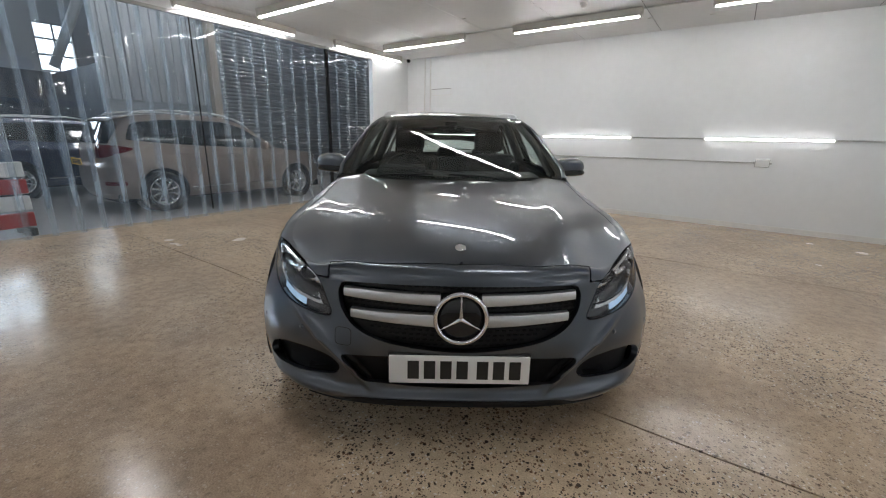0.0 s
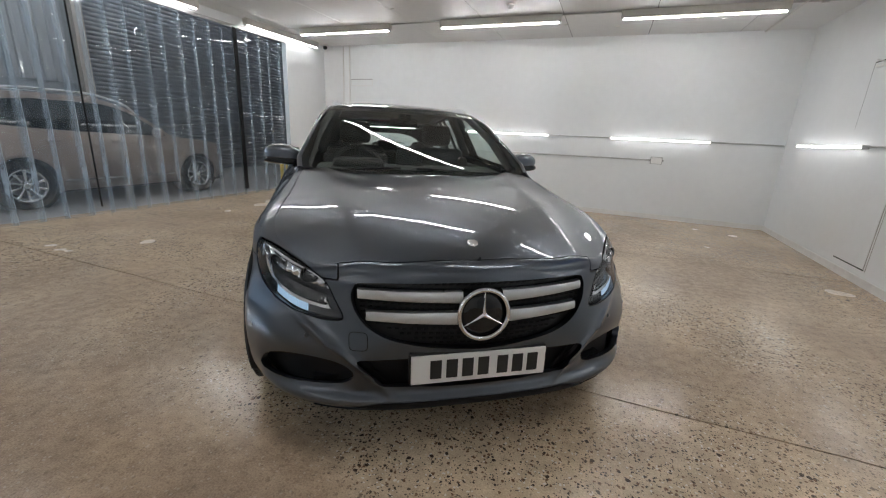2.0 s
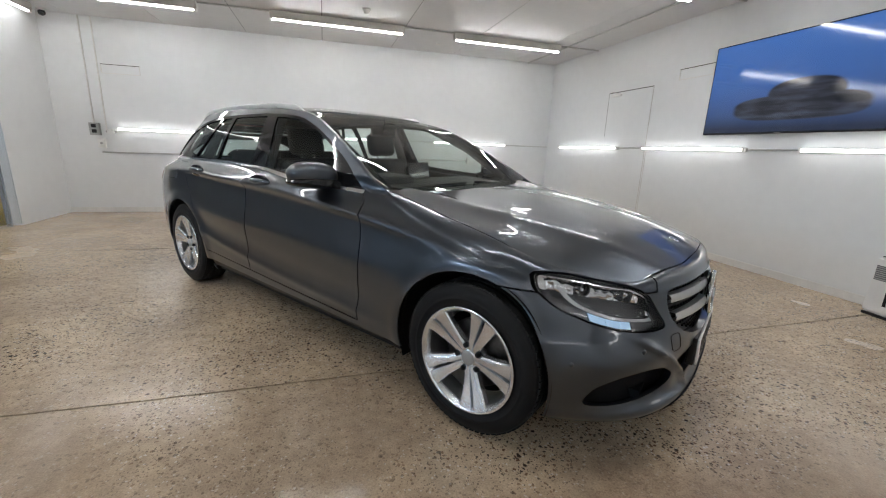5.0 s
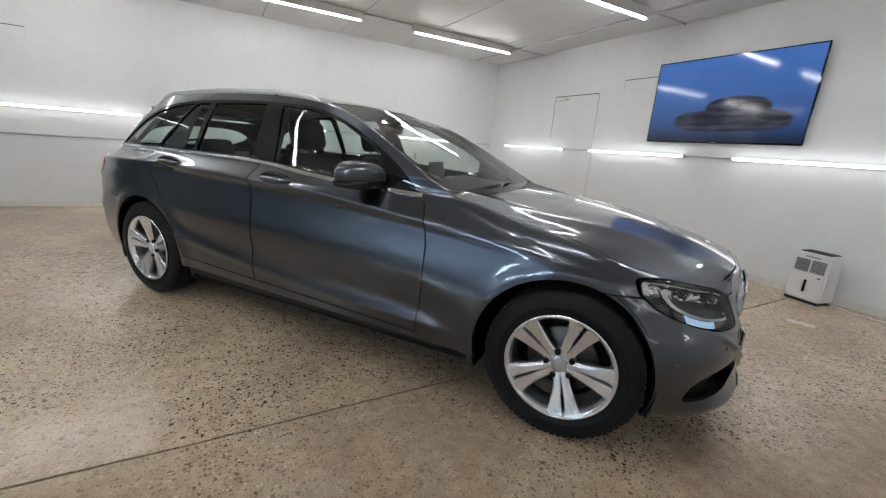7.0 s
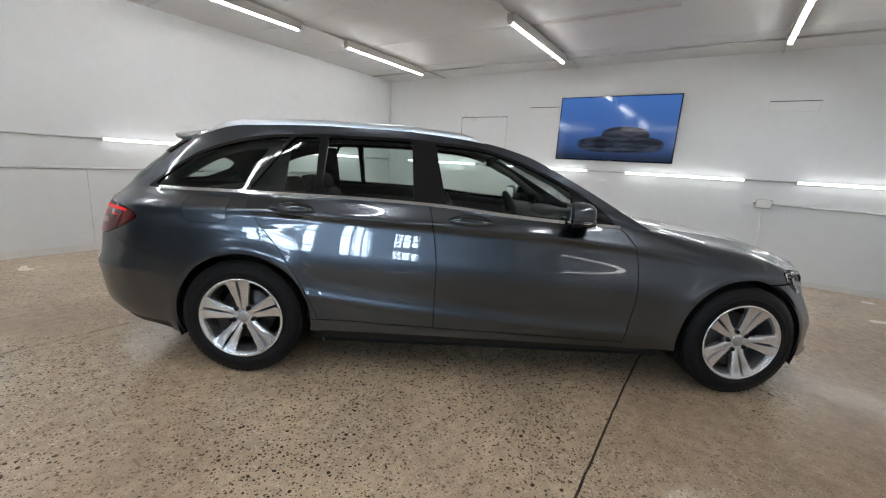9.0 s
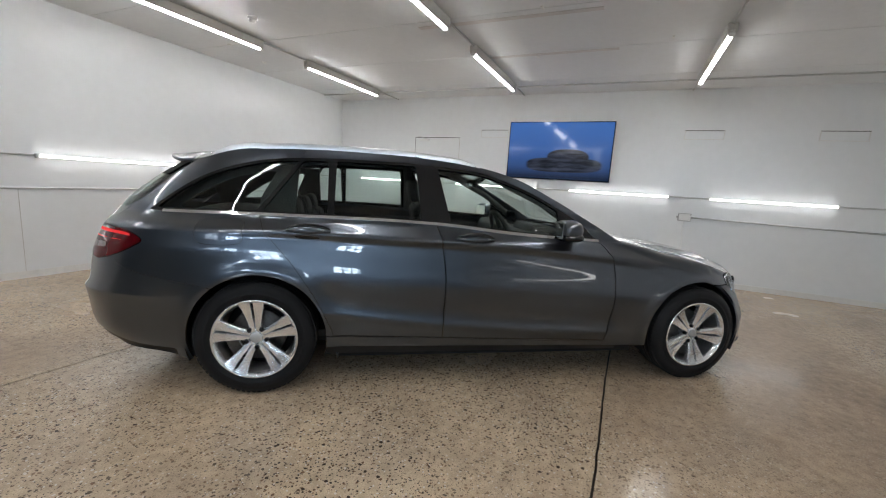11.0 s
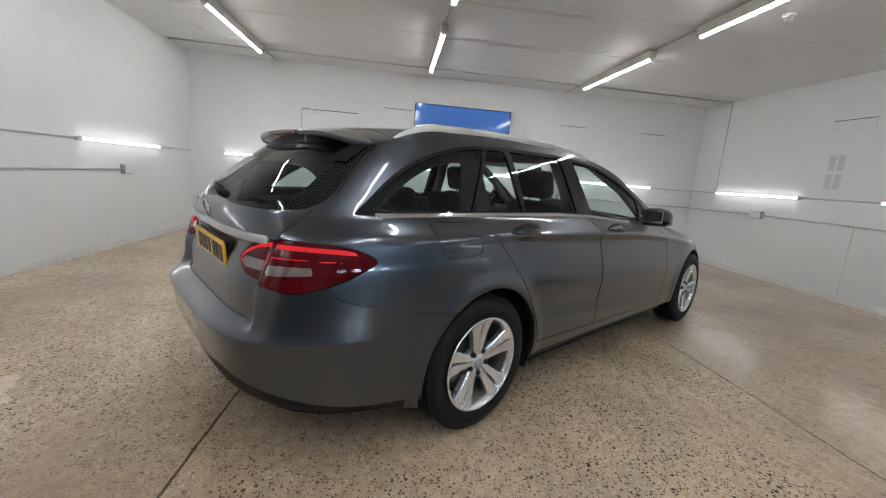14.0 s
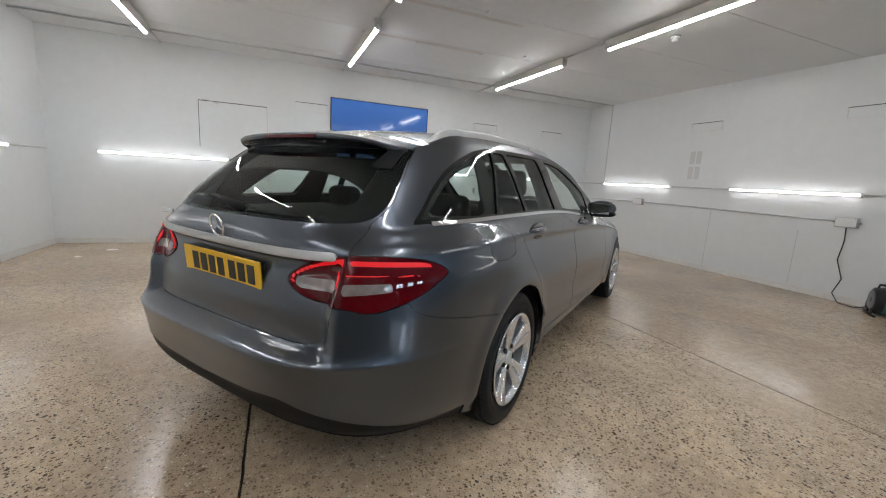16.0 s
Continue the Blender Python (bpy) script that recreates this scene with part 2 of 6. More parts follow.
PVC_EDGE = pane("clear_plastic_fold", (0.82, 0.86, 0.88), 0.3, 1.3, haze=0.42, haze_colour=(0.75, 0.80, 0.84))

# ---------------------------------------------------------------- mesh helpers
def mesh_from(name, verts, faces, smooth=True):
    me = bpy.data.meshes.new(name)
    me.from_pydata([tuple(v) for v in verts], [], [tuple(f) for f in faces])
    me.update()
    if smooth:
        me.shade_smooth()
    return me


def empty(name, m=None, **tags):
    ob = new(name)
    if m is not None:
        ob.matrix_world = m
    return tagged(ob, **tags)


def part(name, data, material, parent=None, label="", m=None):
    """Links a bmesh or mesh as one object, under a thing or a part when parent is given."""
    if isinstance(data, bmesh.types.BMesh):
        me = bpy.data.meshes.new(name)
        data.to_mesh(me)
        data.free()
    else:
        me = data
    if material is not None and not me.materials:
        me.materials.append(material)
    ob = new(name, me)
    if parent is not None:
        ob.parent = parent
    if m is not None:
        ob.matrix_basis = m
    if label:
        tagged(ob, label=label)
    return ob


def box_bm(x0, x1, y0, y1, z0, z1, bevel=0.0, segments=2):
    bm = bmesh.new()
    bmesh.ops.create_cube(bm, size=1)
    bmesh.ops.scale(bm, vec=(abs(x1 - x0), abs(y1 - y0), abs(z1 - z0)), verts=bm.verts)
    bmesh.ops.translate(bm, vec=((x0 + x1) / 2, (y0 + y1) / 2, (z0 + z1) / 2), verts=bm.verts)
    if bevel:
        bmesh.ops.bevel(bm, geom=bm.edges[:], offset=bevel, segments=segments, affect="EDGES", profile=0.5)
        for f in bm.faces:
            f.smooth = False
    return bm


def add_box(bm, x0, x1, y0, y1, z0, z1):
    r = bmesh.ops.create_cube(bm, size=1)
    vs = r["verts"]
    bmesh.ops.scale(bm, vec=(abs(x1 - x0), abs(y1 - y0), abs(z1 - z0)), verts=vs)
    bmesh.ops.translate(bm, vec=((x0 + x1) / 2, (y0 + y1) / 2, (z0 + z1) / 2), verts=vs)
    return vs


def tube_mesh(name, pts, r, sides=8, closed=False, caps=True):
    """A round bar of radius r (or one radius per point) along pts."""
    pts = [Vector(p) for p in pts]
    n = len(pts)
    rs = [r] * n if not hasattr(r, "__len__") else list(r)
    verts, faces = [], []
    up = Vector((0, 0, 1))
    prev = None
    for i, p in enumerate(pts):
        a = pts[(i - 1) % n] if (closed or i) else p
        b = pts[(i + 1) % n] if (closed or i < n - 1) else p
        d = (b - a).normalized()
        if prev is None:
            u = d.cross(up)
            if u.length < 1e-3:
                u = d.cross(Vector((1, 0, 0)))
        else:
            u = prev - d * prev.dot(d)
        u.normalize()
        prev = u
        w = d.cross(u)
        for k in range(sides):
            t = 2 * math.pi * k / sides
            verts.append(p + (u * math.cos(t) + w * math.sin(t)) * rs[i])
    for i in range(n if closed else n - 1):
        j = (i + 1) % n
        for k in range(sides):
            k2 = (k + 1) % sides
            faces.append((i * sides + k, i * sides + k2, j * sides + k2, j * sides + k))
    if caps and not closed:
        faces.append(tuple(range(sides - 1, -1, -1)))
        faces.append(tuple((n - 1) * sides + k for k in range(sides)))
    return mesh_from(name, verts, faces)


def lathe(name, profile, steps=32, axis="x"):
    """Turns a profile of (radius, height) about an axis."""
    verts, faces = [], []
    n = len(profile)
    for s in range(steps):
        a = 2 * math.pi * s / steps
        c, d = math.cos(a), math.sin(a)
        for r, h in profile:
            verts.append((h, r * c, r * d) if axis == "x" else ((r * c, h, r * d) if axis == "y" else (r * c, r * d, h)))
    for s in range(steps):
        t = (s + 1) % steps
        for i in range(n - 1):
            faces.append((s * n + i, s * n + i + 1, t * n + i + 1, t * n + i))
    me = mesh_from(name, verts, faces)
    bm = bmesh.new()
    bm.from_mesh(me)
    bmesh.ops.remove_doubles(bm, verts=bm.verts, dist=1e-5)
    bmesh.ops.recalc_face_normals(bm, faces=bm.faces)
    bm.to_mesh(me)
    bm.free()
    me.shade_smooth()
    return me


def sharp_by_angle(me, degrees=35):
    me.set_sharp_from_angle(angle=radians(degrees))
    return me


# ---------------------------------------------------------------- the room
XE, YN, YS, XW, ZC = 3.137, 5.65, -3.40, -5.05, 2.83
YRET = 4.55                       # where the strip curtain meets the solid return wall
wall_n = tagged(part("wall_north", box_bm(XW - 0.12, XE + 0.12, YN, YN + 0.12, 0, ZC), WALL_WHITE), label="white glossy insulated wall panels with lit tubes", category="wall", kind="structure")
wall_e = tagged(part("wall_east", box_bm(XE, XE + 0.12, YS, YN, 0, ZC), WALL_WHITE), label="white glossy wall with flush door, vents and television", category="wall", kind="structure")
wall_s = tagged(part("wall_south", box_bm(XW - 0.12, XE + 0.12, YS - 0.12, YS, 0, ZC), WALL_WHITE), label="white glossy panel wall with scuffed seams", category="wall", kind="structure")
wall_w = tagged(part("wall_west", box_bm(XW - 0.10, XW, YRET, YN, 0, ZC), WALL_WHITE), label="white return wall beside the plastic strip curtain", category="wall", kind="structure")
header = tagged(part("wall_header", box_bm(XW - 0.10, XW, YS, YRET, 2.70, ZC), WALL_WHITE), label="white header over the plastic strip curtain", category="wall", kind="structure")

# ceiling: long panels with open joints, in one mesh
bm = bmesh.new()
edges = [XW - 0.12, -4.65, -3.50, -2.36, -1.22, -0.08, 1.05, 2.25, XE + 0.12]
for a, b in zip(edges, edges[1:]):
    add_box(bm, a + 0.004, b - 0.004, YS - 0.12, YN + 0.12, ZC, ZC + 0.06)
add_box(bm, XW - 0.12, XE + 0.12, YS - 0.12, YN + 0.12, ZC + 0.07, ZC + 0.10)
tagged(part("ceiling", bm, CEILING_WHITE), label="white ceiling of long panels with dark joints", category="ceiling", kind="structure")
bm = bmesh.new()
for a in edges[1:-1]:
    add_box(bm, a - 0.0035, a + 0.0035, YS, YN, ZC + 0.004, ZC + 0.065)
tagged(part("ceiling_joint", bm, DARK_GAP), label="dark joint between white ceiling panels", category="ceiling", kind="structure")

# skirting
bm = bmesh.new()
add_box(bm, XW, XE, YN - 0.012, YN - 0.002, 0, 0.075)
add_box(bm, XE - 0.012, XE - 0.002, YS, YN - 0.012, 0, 0.075)
add_box(bm, XW, XE - 0.012, YS + 0.002, YS + 0.012, 0, 0.075)
tagged(part("baseboard", bm, TRIM_WHITE), label="thin scuffed white skirting along the wall foot", category="skirting", kind="structure")

# wall seams: fine dark lines between panels, some only low down
def seam(x0, x1, y0, y1, z0, z1, mat=None):
    return tagged(part("trim", box_bm(x0, x1, y0, y1, z0, z1), mat or SEAM), label="fine open seam between white wall panels", category="wall seam", kind="structure")
SEAM = surface("wall_seam", (0.5, 0.47, 0.44), 0.7, vary=0.3, fine=30, coarse=6)
for x in (0.24, -0.93):
    seam(x - 0.002, x + 0.002, YS, YS + 0.003, 0.07, 0.94 if x > 0 else 0.80)
seam(2.535, 2.545, YS, YS + 0.012, 1.28, ZC, CONDUIT)
seam(-1.94, -1.937, YN - 0.003, YN, 0.07, 0.92)
seam(XE - 0.003, XE, 2.925, 2.929, 0.14, 1.22)

# floor: slabs with ragged joints over a dark filler
def slab(name, x0, x1, y0, y1, step=0.04):
    """A slab whose joint edges wander by a few millimetres."""
    def ragged(a0, a1, fixed, along, seed):
        n = max(2, int((a1 - a0) / step))
        pts = []
        for i in range(n + 1):
            a = a0 + (a1 - a0) * i / n
            d = 0.010 * noise.noise(Vector((a * 1.3, seed, 0))) + 0.005 * noise.noise(Vector((a * 9, seed, 3)))
            pts.append((a, fixed + d) if along == "x" else (fixed + d, a))
        return pts
    g = 0.0055
    south = ragged(x0, x1, y0 + g, "x", round(y0, 2))
    north = ragged(x0, x1, y1 - g, "x", round(y1, 2))
    ring = south + north[::-1]
    verts = [(x, y, 0) for x, y in ring] + [(x, y, -0.05) for x, y in ring]
    k = len(ring)
    faces = [tuple(range(k))] + [(i, i + k, (i + 1) % k + k, (i + 1) % k) for i in range(k)]
    return part(name, mesh_from(name, verts, faces, smooth=False), CONCRETE, floor_ob)
floor_ob = tagged(part("floor", box_bm(XW - 0.2, XE + 0.12, YS - 0.12, YN + 0.12, -0.25, -0.035), GROUT), label="polished brown concrete floor with exposed aggregate and joints", category="floor", kind="structure")
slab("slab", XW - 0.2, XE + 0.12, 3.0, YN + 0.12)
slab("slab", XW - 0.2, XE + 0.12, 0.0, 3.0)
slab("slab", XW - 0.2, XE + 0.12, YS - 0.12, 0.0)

# ---------------------------------------------------------------- ceiling lights
def batten(lit):
    """Two-metre class batten light: white casing, end caps and one bare lit tube below, along x, length 1.78."""
    L = 0.885
    root = empty("ceiling_light", label="white batten light with one bright bare tube", category="ceiling light", group="ceiling lights")
    bm = bmesh.new()
    vs = add_box(bm, -L, L, -0.045, 0.045, -0.094, 0.0)
    for v in vs:
        if v.co.z < -0.03:
            v.co.y *= 0.80
    bmesh.ops.bevel(bm, geom=bm.edges[:], offset=0.006, segments=2, affect="EDGES")
    part("casing", bm, BATTEN, root)
    part("tube", tube_mesh("tube", [(-L + 0.03, 0, -0.092), (L - 0.03, 0, -0.092)], 0.021, 12), lit, root, "glowing white tube")
    for s in (-1, 1):
        part("end_cap", box_bm(s * L - 0.03 * (s > 0), s * L + 0.03 * (s < 0), -0.026, 0.026, -0.118, -0.055, 0.006), PLASTIC_WHITE, root)
    for x in (-0.55, 0.55):
        part("clip", box_bm(x - 0.012, x + 0.012, -0.024, 0.024, -0.096, -0.06, 0.003), PLASTIC_WHITE, root)
    return root
BATTEN = surface("aged_white_casing", (0.52, 0.50, 0.46), 0.45, vary=0.1, fine=20, coarse=3)
light = batten(TUBE_GLOW)
light.matrix_basis = pose(-3.60, 4.30, ZC - 0.004)
for x, y in ((-0.985, 4.30), (1.53, 4.30), (-3.60, 1.82), (-0.985, 1.82), (1.53, 1.82), (-3.60, -0.65), (-0.985, -0.65), (1.53, -0.65)):
    copy_thing(light, pose(x, y, ZC - 0.004))
# the curtain-side row, dimmed only to spare the wall beside it
dim_light = batten(DIM_GLOW)
dim_light.matrix_basis = pose(-4.93, 1.82, ZC - 0.004, 0, 0, 90)
copy_thing(dim_light, pose(-4.93, 4.40, ZC - 0.004, 0, 0, 90))
# conduit runs between the battens
for y in (4.30, 1.82, -0.65):
    for a, b in ((-2.71, -1.88), (-0.09, 0.64), (2.42, XE)):
        tagged(part("conduit", tube_mesh("conduit", [(a, y, ZC - 0.014), (b, y, ZC - 0.014)], 0.011), CONDUIT), label="thin grey conduit between ceiling lights", category="conduit", group="ceiling conduits")
tagged(part("conduit", tube_mesh("conduit", [(2.55, YS + 0.02, ZC - 0.016), (2.55, YN - 0.02, ZC - 0.016)], 0.012), CONDUIT), label="long white conduit run along the ceiling", category="conduit")

# ---------------------------------------------------------------- wall lights
def wall_light(length, m, lab="slim white wall batten with a bright tube"):
    """Built along x, facing -y, its back on y = 0."""
    root = empty("wall_light", m, label=lab, category="wall light", group="wall lights")
    h = length / 2
    part("casing", box_bm(-h, h, -0.030, -0.002, -0.020, 0.020, 0.005), PLASTIC_WHITE, root)
    part("tube", tube_mesh("tube", [(-h + 0.02, -0.044, 0), (h - 0.02, -0.044, 0)], 0.016, 10), STRIP_GLOW, root, "glowing white tube")
    for s in (-1, 1):
        part("end_cap", box_bm(s * h - 0.02 * (s > 0), s * h + 0.02 * (s < 0), -0.066, -0.004, -0.023, 0.023, 0.004), PLASTIC_WHITE, root)
    return root
ZL = 1.272
NORTH = lambda x, z=ZL: pose(x, YN, z)
EAST = lambda y, z=ZL: pose(XE, y, z, 0, 0, -90)
SOUTH = lambda x, z=ZL: pose(x, YS, z, 0, 0, 180)
wall_runs = {"n": [(-4.28, -2.78), (-1.79, -0.27), (0.72, 2.19)], "e": [(5.10, 3.49), (2.97, 1.46), (0.93, -0.55), (-1.05, -2.52)], "s": [(2.48, 0.97), (0.0, -1.50), (-2.45, -3.95)]}
for side, runs in wall_runs.items():
    for a, b in runs:
        f = {"n": NORTH, "e": EAST, "s": SOUTH}[side]
        wall_light(abs(b - a), f((a + b) / 2))
    for (a0, a1), (b0, b1) in zip(runs, runs[1:]):
        p = {"n": lambda q: (q, YN - 0.012, ZL + 0.004), "e": lambda q: (XE - 0.012, q, ZL + 0.004), "s": lambda q: (q, YS + 0.012, ZL + 0.004)}[side]
        tagged(part("conduit", tube_mesh("conduit", [p(a1), p(b0)], 0.009), CONDUIT), label="thin grey conduit joining two wall lights", category="conduit", group="wall conduits")
def run(pts, r=0.010, mat=None, lab="thin conduit run along the white wall"):
    return tagged(part("conduit", tube_mesh("conduit", pts, r), mat or CONDUIT), label=lab, category="conduit", group="wall conduits")
run([(2.19, YN - 0.012, ZL + 0.004), (XE - 0.02, YN - 0.012, ZL + 0.004)])
run([(XE - 0.012, -2.52, ZL + 0.004), (XE - 0.012, YS + 0.02, ZL + 0.004)])
run([(XE - 0.02, YS + 0.012, ZL + 0.004), (2.48, YS + 0.012, ZL + 0.004)])
run([(-4.52, YN - 0.013, 0.925), (1.39, YN - 0.013, 0.955)], 0.011)
run([(XE - 0.013, -0.88, 0.985), (XE - 0.013, YS + 0.02, 0.955)], 0.011)
run([(XE - 0.02, YS + 0.013, 0.955), (1.73, YS + 0.013, 0.975)], 0.011)
run([(1.48, YS + 0.013, 0.975), (-1.30, YS + 0.013, 0.955)], 0.011)
for x in (-4.57, -4.42):
    run([(x, YN - 0.012, 1.3 if x < -4.5 else 1.24), (x + 0.01, YN - 0.012, ZC - 0.005)], 0.010, TRIM_WHITE, "white conduit rising to the ceiling")

# junction boxes
def junction_box(m, w, h, mat=None, lab="small grey metal junction box on the wall"):
    root = empty("junction_box", m, label=lab, category="junction box", group="junction boxes")
    part("body", box_bm(-w / 2, w / 2, -0.055, -0.001, -h / 2, h / 2, 0.006), mat or BOX_GREY, root)
    part("cover", box_bm(-w / 2 + 0.008, w / 2 - 0.008, -0.062, -0.056, -h / 2 + 0.008, h / 2 - 0.008, 0.003), PLASTIC_WHITE, root)
    for s in (-1, 1):
        part("gland", tube_mesh("gland", [(s * w / 2, -0.028, 0), (s * (w / 2 + 0.022), -0.028, 0)], 0.014, 8), BOX_GREY, root)
    for sx in (-1, 1):
        part("screw", tube_mesh("screw", [(sx * (w / 2 - 0.02), -0.062, h / 2 - 0.02), (sx * (w / 2 - 0.02), -0.066, h / 2 - 0.02)], 0.005, 6), BOX_GREY, root)
    return root
junction_box(NORTH(1.48, 0.955), 0.17, 0.115)
junction_box(EAST(-0.785, 0.985), 0.17, 0.115)
junction_box(SOUTH(1.605, 0.98), 0.21, 0.115)
junction_box(SOUTH(-1.405, 0.95), 0.21, 0.12)

# ---------------------------------------------------------------- panel surfaces
def pchip(pts):
    """A smooth curve through (t, value) pairs that never overshoots."""
    xs, ys = np.array([p[0] for p in pts], float), np.array([p[1] for p in pts], float)
    h, d = np.diff(xs), np.diff(ys) / np.diff(xs)
    m = np.zeros(len(xs))
    m[0], m[-1] = d[0], d[-1]
    for i in range(1, len(xs) - 1):
        if d[i - 1] * d[i] > 0:
            w1, w2 = 2 * h[i] + h[i - 1], h[i] + 2 * h[i - 1]
            m[i] = (w1 + w2) / (w1 / d[i - 1] + w2 / d[i])
    def f(t):
        t = np.clip(np.asarray(t, float), xs[0], xs[-1])
        i = np.clip(np.searchsorted(xs, t) - 1, 0, len(xs) - 2)
        s = (t - xs[i]) / h[i]
        return ys[i] * (1 + 2 * s) * (1 - s) ** 2 + ys[i + 1] * s * s * (3 - 2 * s) + h[i] * (m[i] * s * (1 - s) ** 2 - m[i + 1] * s * s * (1 - s))
    return f


def sm(a, b, x):
    t = np.clip((np.asarray(x, float) - a) / (b - a), 0, 1)
    return t * t * (3 - 2 * t)


def grid_normals(G):
    du, dv = np.gradient(G, axis=0), np.gradient(G, axis=1)
    n = np.cross(du, dv)
    return n / (np.linalg.norm(n, axis=2, keepdims=True) + 1e-12)


def sheet(G):
    """A grid of points (columns, rows, 3) as (V, N, F)."""
    a, b = G.shape[:2]
    N = grid_normals(G)
    k = np.arange(a * b).reshape(a, b)
    p, q, r, s = k[:-1, :-1].ravel(), k[1:, :-1].ravel(), k[1:, 1:].ravel(), k[:-1, 1:].ravel()
    F = np.concatenate([np.stack([p, q, r], 1), np.stack([p, r, s], 1)])
    return G.reshape(-1, 3), N.reshape(-1, 3), F


def clip(S, fun):
    """Keeps the part of a sheet where fun(V) > 0, cut cleanly along its edge."""
    V, N, F = S
    f = fun(V)
    f = np.where(np.abs(f) < 1e-7, 1e-7, f)
    inside = f > 0
    cnt = inside[F].sum(1)
    keep = [tuple(t) for t in F[cnt == 3]]
    V2, N2, cache = [], [], {}
    base = len(V)
    def cut(i, j):
        key = (i, j) if i < j else (j, i)
        if key not in cache:
            t = f[key[0]] / (f[key[0]] - f[key[1]])
            cache[key] = base + len(V2)
            V2.append(V[key[0]] * (1 - t) + V[key[1]] * t)
            nn = N[key[0]] * (1 - t) + N[key[1]] * t
            N2.append(nn / (np.linalg.norm(nn) + 1e-12))
        return cache[key]
    for t in F[(cnt == 1) | (cnt == 2)]:
        ins = [inside[i] for i in t]
        k = ins.index(True) if sum(ins) == 1 else ins.index(False)
        a, b, c = int(t[k]), int(t[(k + 1) % 3]), int(t[(k + 2) % 3])
        ab, ac = cut(a, b), cut(a, c)
        if sum(ins) == 1:
            keep.append((a, ab, ac))
        else:
            keep += [(ab, b, c), (ab, c, ac)]
    if V2:
        V, N = np.concatenate([V, np.array(V2)]), np.concatenate([N, np.array(N2)])
    F = np.array(keep, int).reshape(-1, 3)
    used = np.unique(F)
    re = np.full(len(V), -1)
    re[used] = np.arange(len(used))
    return V[used], N[used], re[F]


def mirror(S):
    V, N, F = S
    k = np.array([-1.0, 1, 1])
    return V * k, N * k, F[:, ::-1]


def weld(*Ss):
    """Joins sheets, and their shared points."""
    V, N, F, o = [], [], [], 0
    for v, nn, f in Ss:
        V.append(v)
        N.append(nn)
        F.append(f + o)
        o += len(v)
    V, N, F = np.concatenate(V), np.concatenate(N), np.concatenate(F)
    _, first, inv = np.unique(np.round(V, 5), axis=0, return_index=True, return_inverse=True)
    inv = inv.ravel()
    F = inv[F]
    F = F[(F[:, 0] != F[:, 1]) & (F[:, 1] != F[:, 2]) & (F[:, 0] != F[:, 2])]
    return V[first], N[first], F


def shifted(S, d):
    V, N, F = S
    return V + N * d, N, F


def both(S):
    return weld(S, mirror(S))


def panel(name, S, material, parent, rim=0.006, label=""):
    """One pressed panel with turned-in edges."""
    V, N, F = S
    verts, faces = list(map(tuple, V)), [tuple(int(i) for i in f) for f in F]
    if rim:
        count = {}
        for a, b, c in faces:
            for e in ((a, b), (b, c), (c, a)):
                k = (min(e), max(e))
                count[k] = None if k in count else e
        dup = {}
        def d(i):
            if i not in dup:
                dup[i] = len(verts)
                verts.append(tuple(V[i]))
                verts.append(tuple(V[i] - N[i] * rim))
            return dup[i]
        for e in count.values():
            if e:
                i, j = d(e[0]), d(e[1])
                faces.append((j, i, i + 1, j + 1))
    return part(name, mesh_from(name, verts, faces), material, parent, label)


def spline_loop(pts, n=8):
    """A smooth closed loop through a few corner points."""
    p = np.array(pts, float)
    k, out = len(p), []
    for i in range(k):
        a, b, c, d = p[i - 1], p[i], p[(i + 1) % k], p[(i + 2) % k]
        for s in np.arange(n) / n:
            out.append(0.5 * (2 * b + (c - a) * s + (2 * a - 5 * b + 4 * c - d) * s * s + (3 * b - a - 3 * c + d) * s ** 3))
    return np.array(out)


def inside_loop(U, W, loop):
    """Signed distance to a closed loop in a plane, positive inside."""
    P = np.stack([U, W], 1)
    A, B = loop, np.roll(loop, -1, 0)
    best, odd = np.full(len(P), 1e9), np.zeros(len(P), bool)
    for a, b in zip(A, B):
        e, w = b - a, P - a
        t = np.clip((w @ e) / (e @ e + 1e-12), 0, 1)
        best = np.minimum(best, np.linalg.norm(w - t[:, None] * e, axis=1))
        c = (a[1] > P[:, 1]) != (b[1] > P[:, 1])
        if abs(b[1] - a[1]) > 1e-12:
            odd ^= c & (P[:, 0] < (b[0] - a[0]) * (P[:, 1] - a[1]) / (b[1] - a[1]) + a[0])
    return np.where(odd, best, -best)


def even(fun, n, dense=600):
    """n parameters in 0..1 at even steps of length along fun."""
    t = np.linspace(0, 1, dense)
    P = np.array([fun(q) for q in t])
    s = np.concatenate([[0], np.cumsum(np.linalg.norm(np.diff(P, axis=0), axis=1))])
    return np.interp(np.linspace(0, s[-1], n), s, t)


# ---------------------------------------------------------------- the estate car: faces -y, front axle at y = 0
PAINT = surface("dark_grey_metallic_paint", (0.077, 0.090, 0.110), 0.30, metal=1.0, vary=0.06, fine=900, coarse=2, bump=0.0, coat=1.0, rvary=0.04)
GLOSS_BLACK = surface("gloss_black_trim", (0.008, 0.008, 0.009), 0.05, vary=0.1, bump=0.0, rvary=0.03)
SATIN_BLACK = surface("satin_black_trim", (0.008, 0.008, 0.009), 0.6, spec=0.22, vary=0.15, fine=120, bump=0.1)
RUBBER = surface("tyre_rubber", (0.009, 0.009, 0.010), 0.60, spec=0.25, vary=0.2, fine=60, coarse=8, bump=0.2)
CHROME = surface("chrome", (0.78, 0.79, 0.80), 0.12, metal=1.0, vary=0.04, bump=0.0, rvary=0.04)
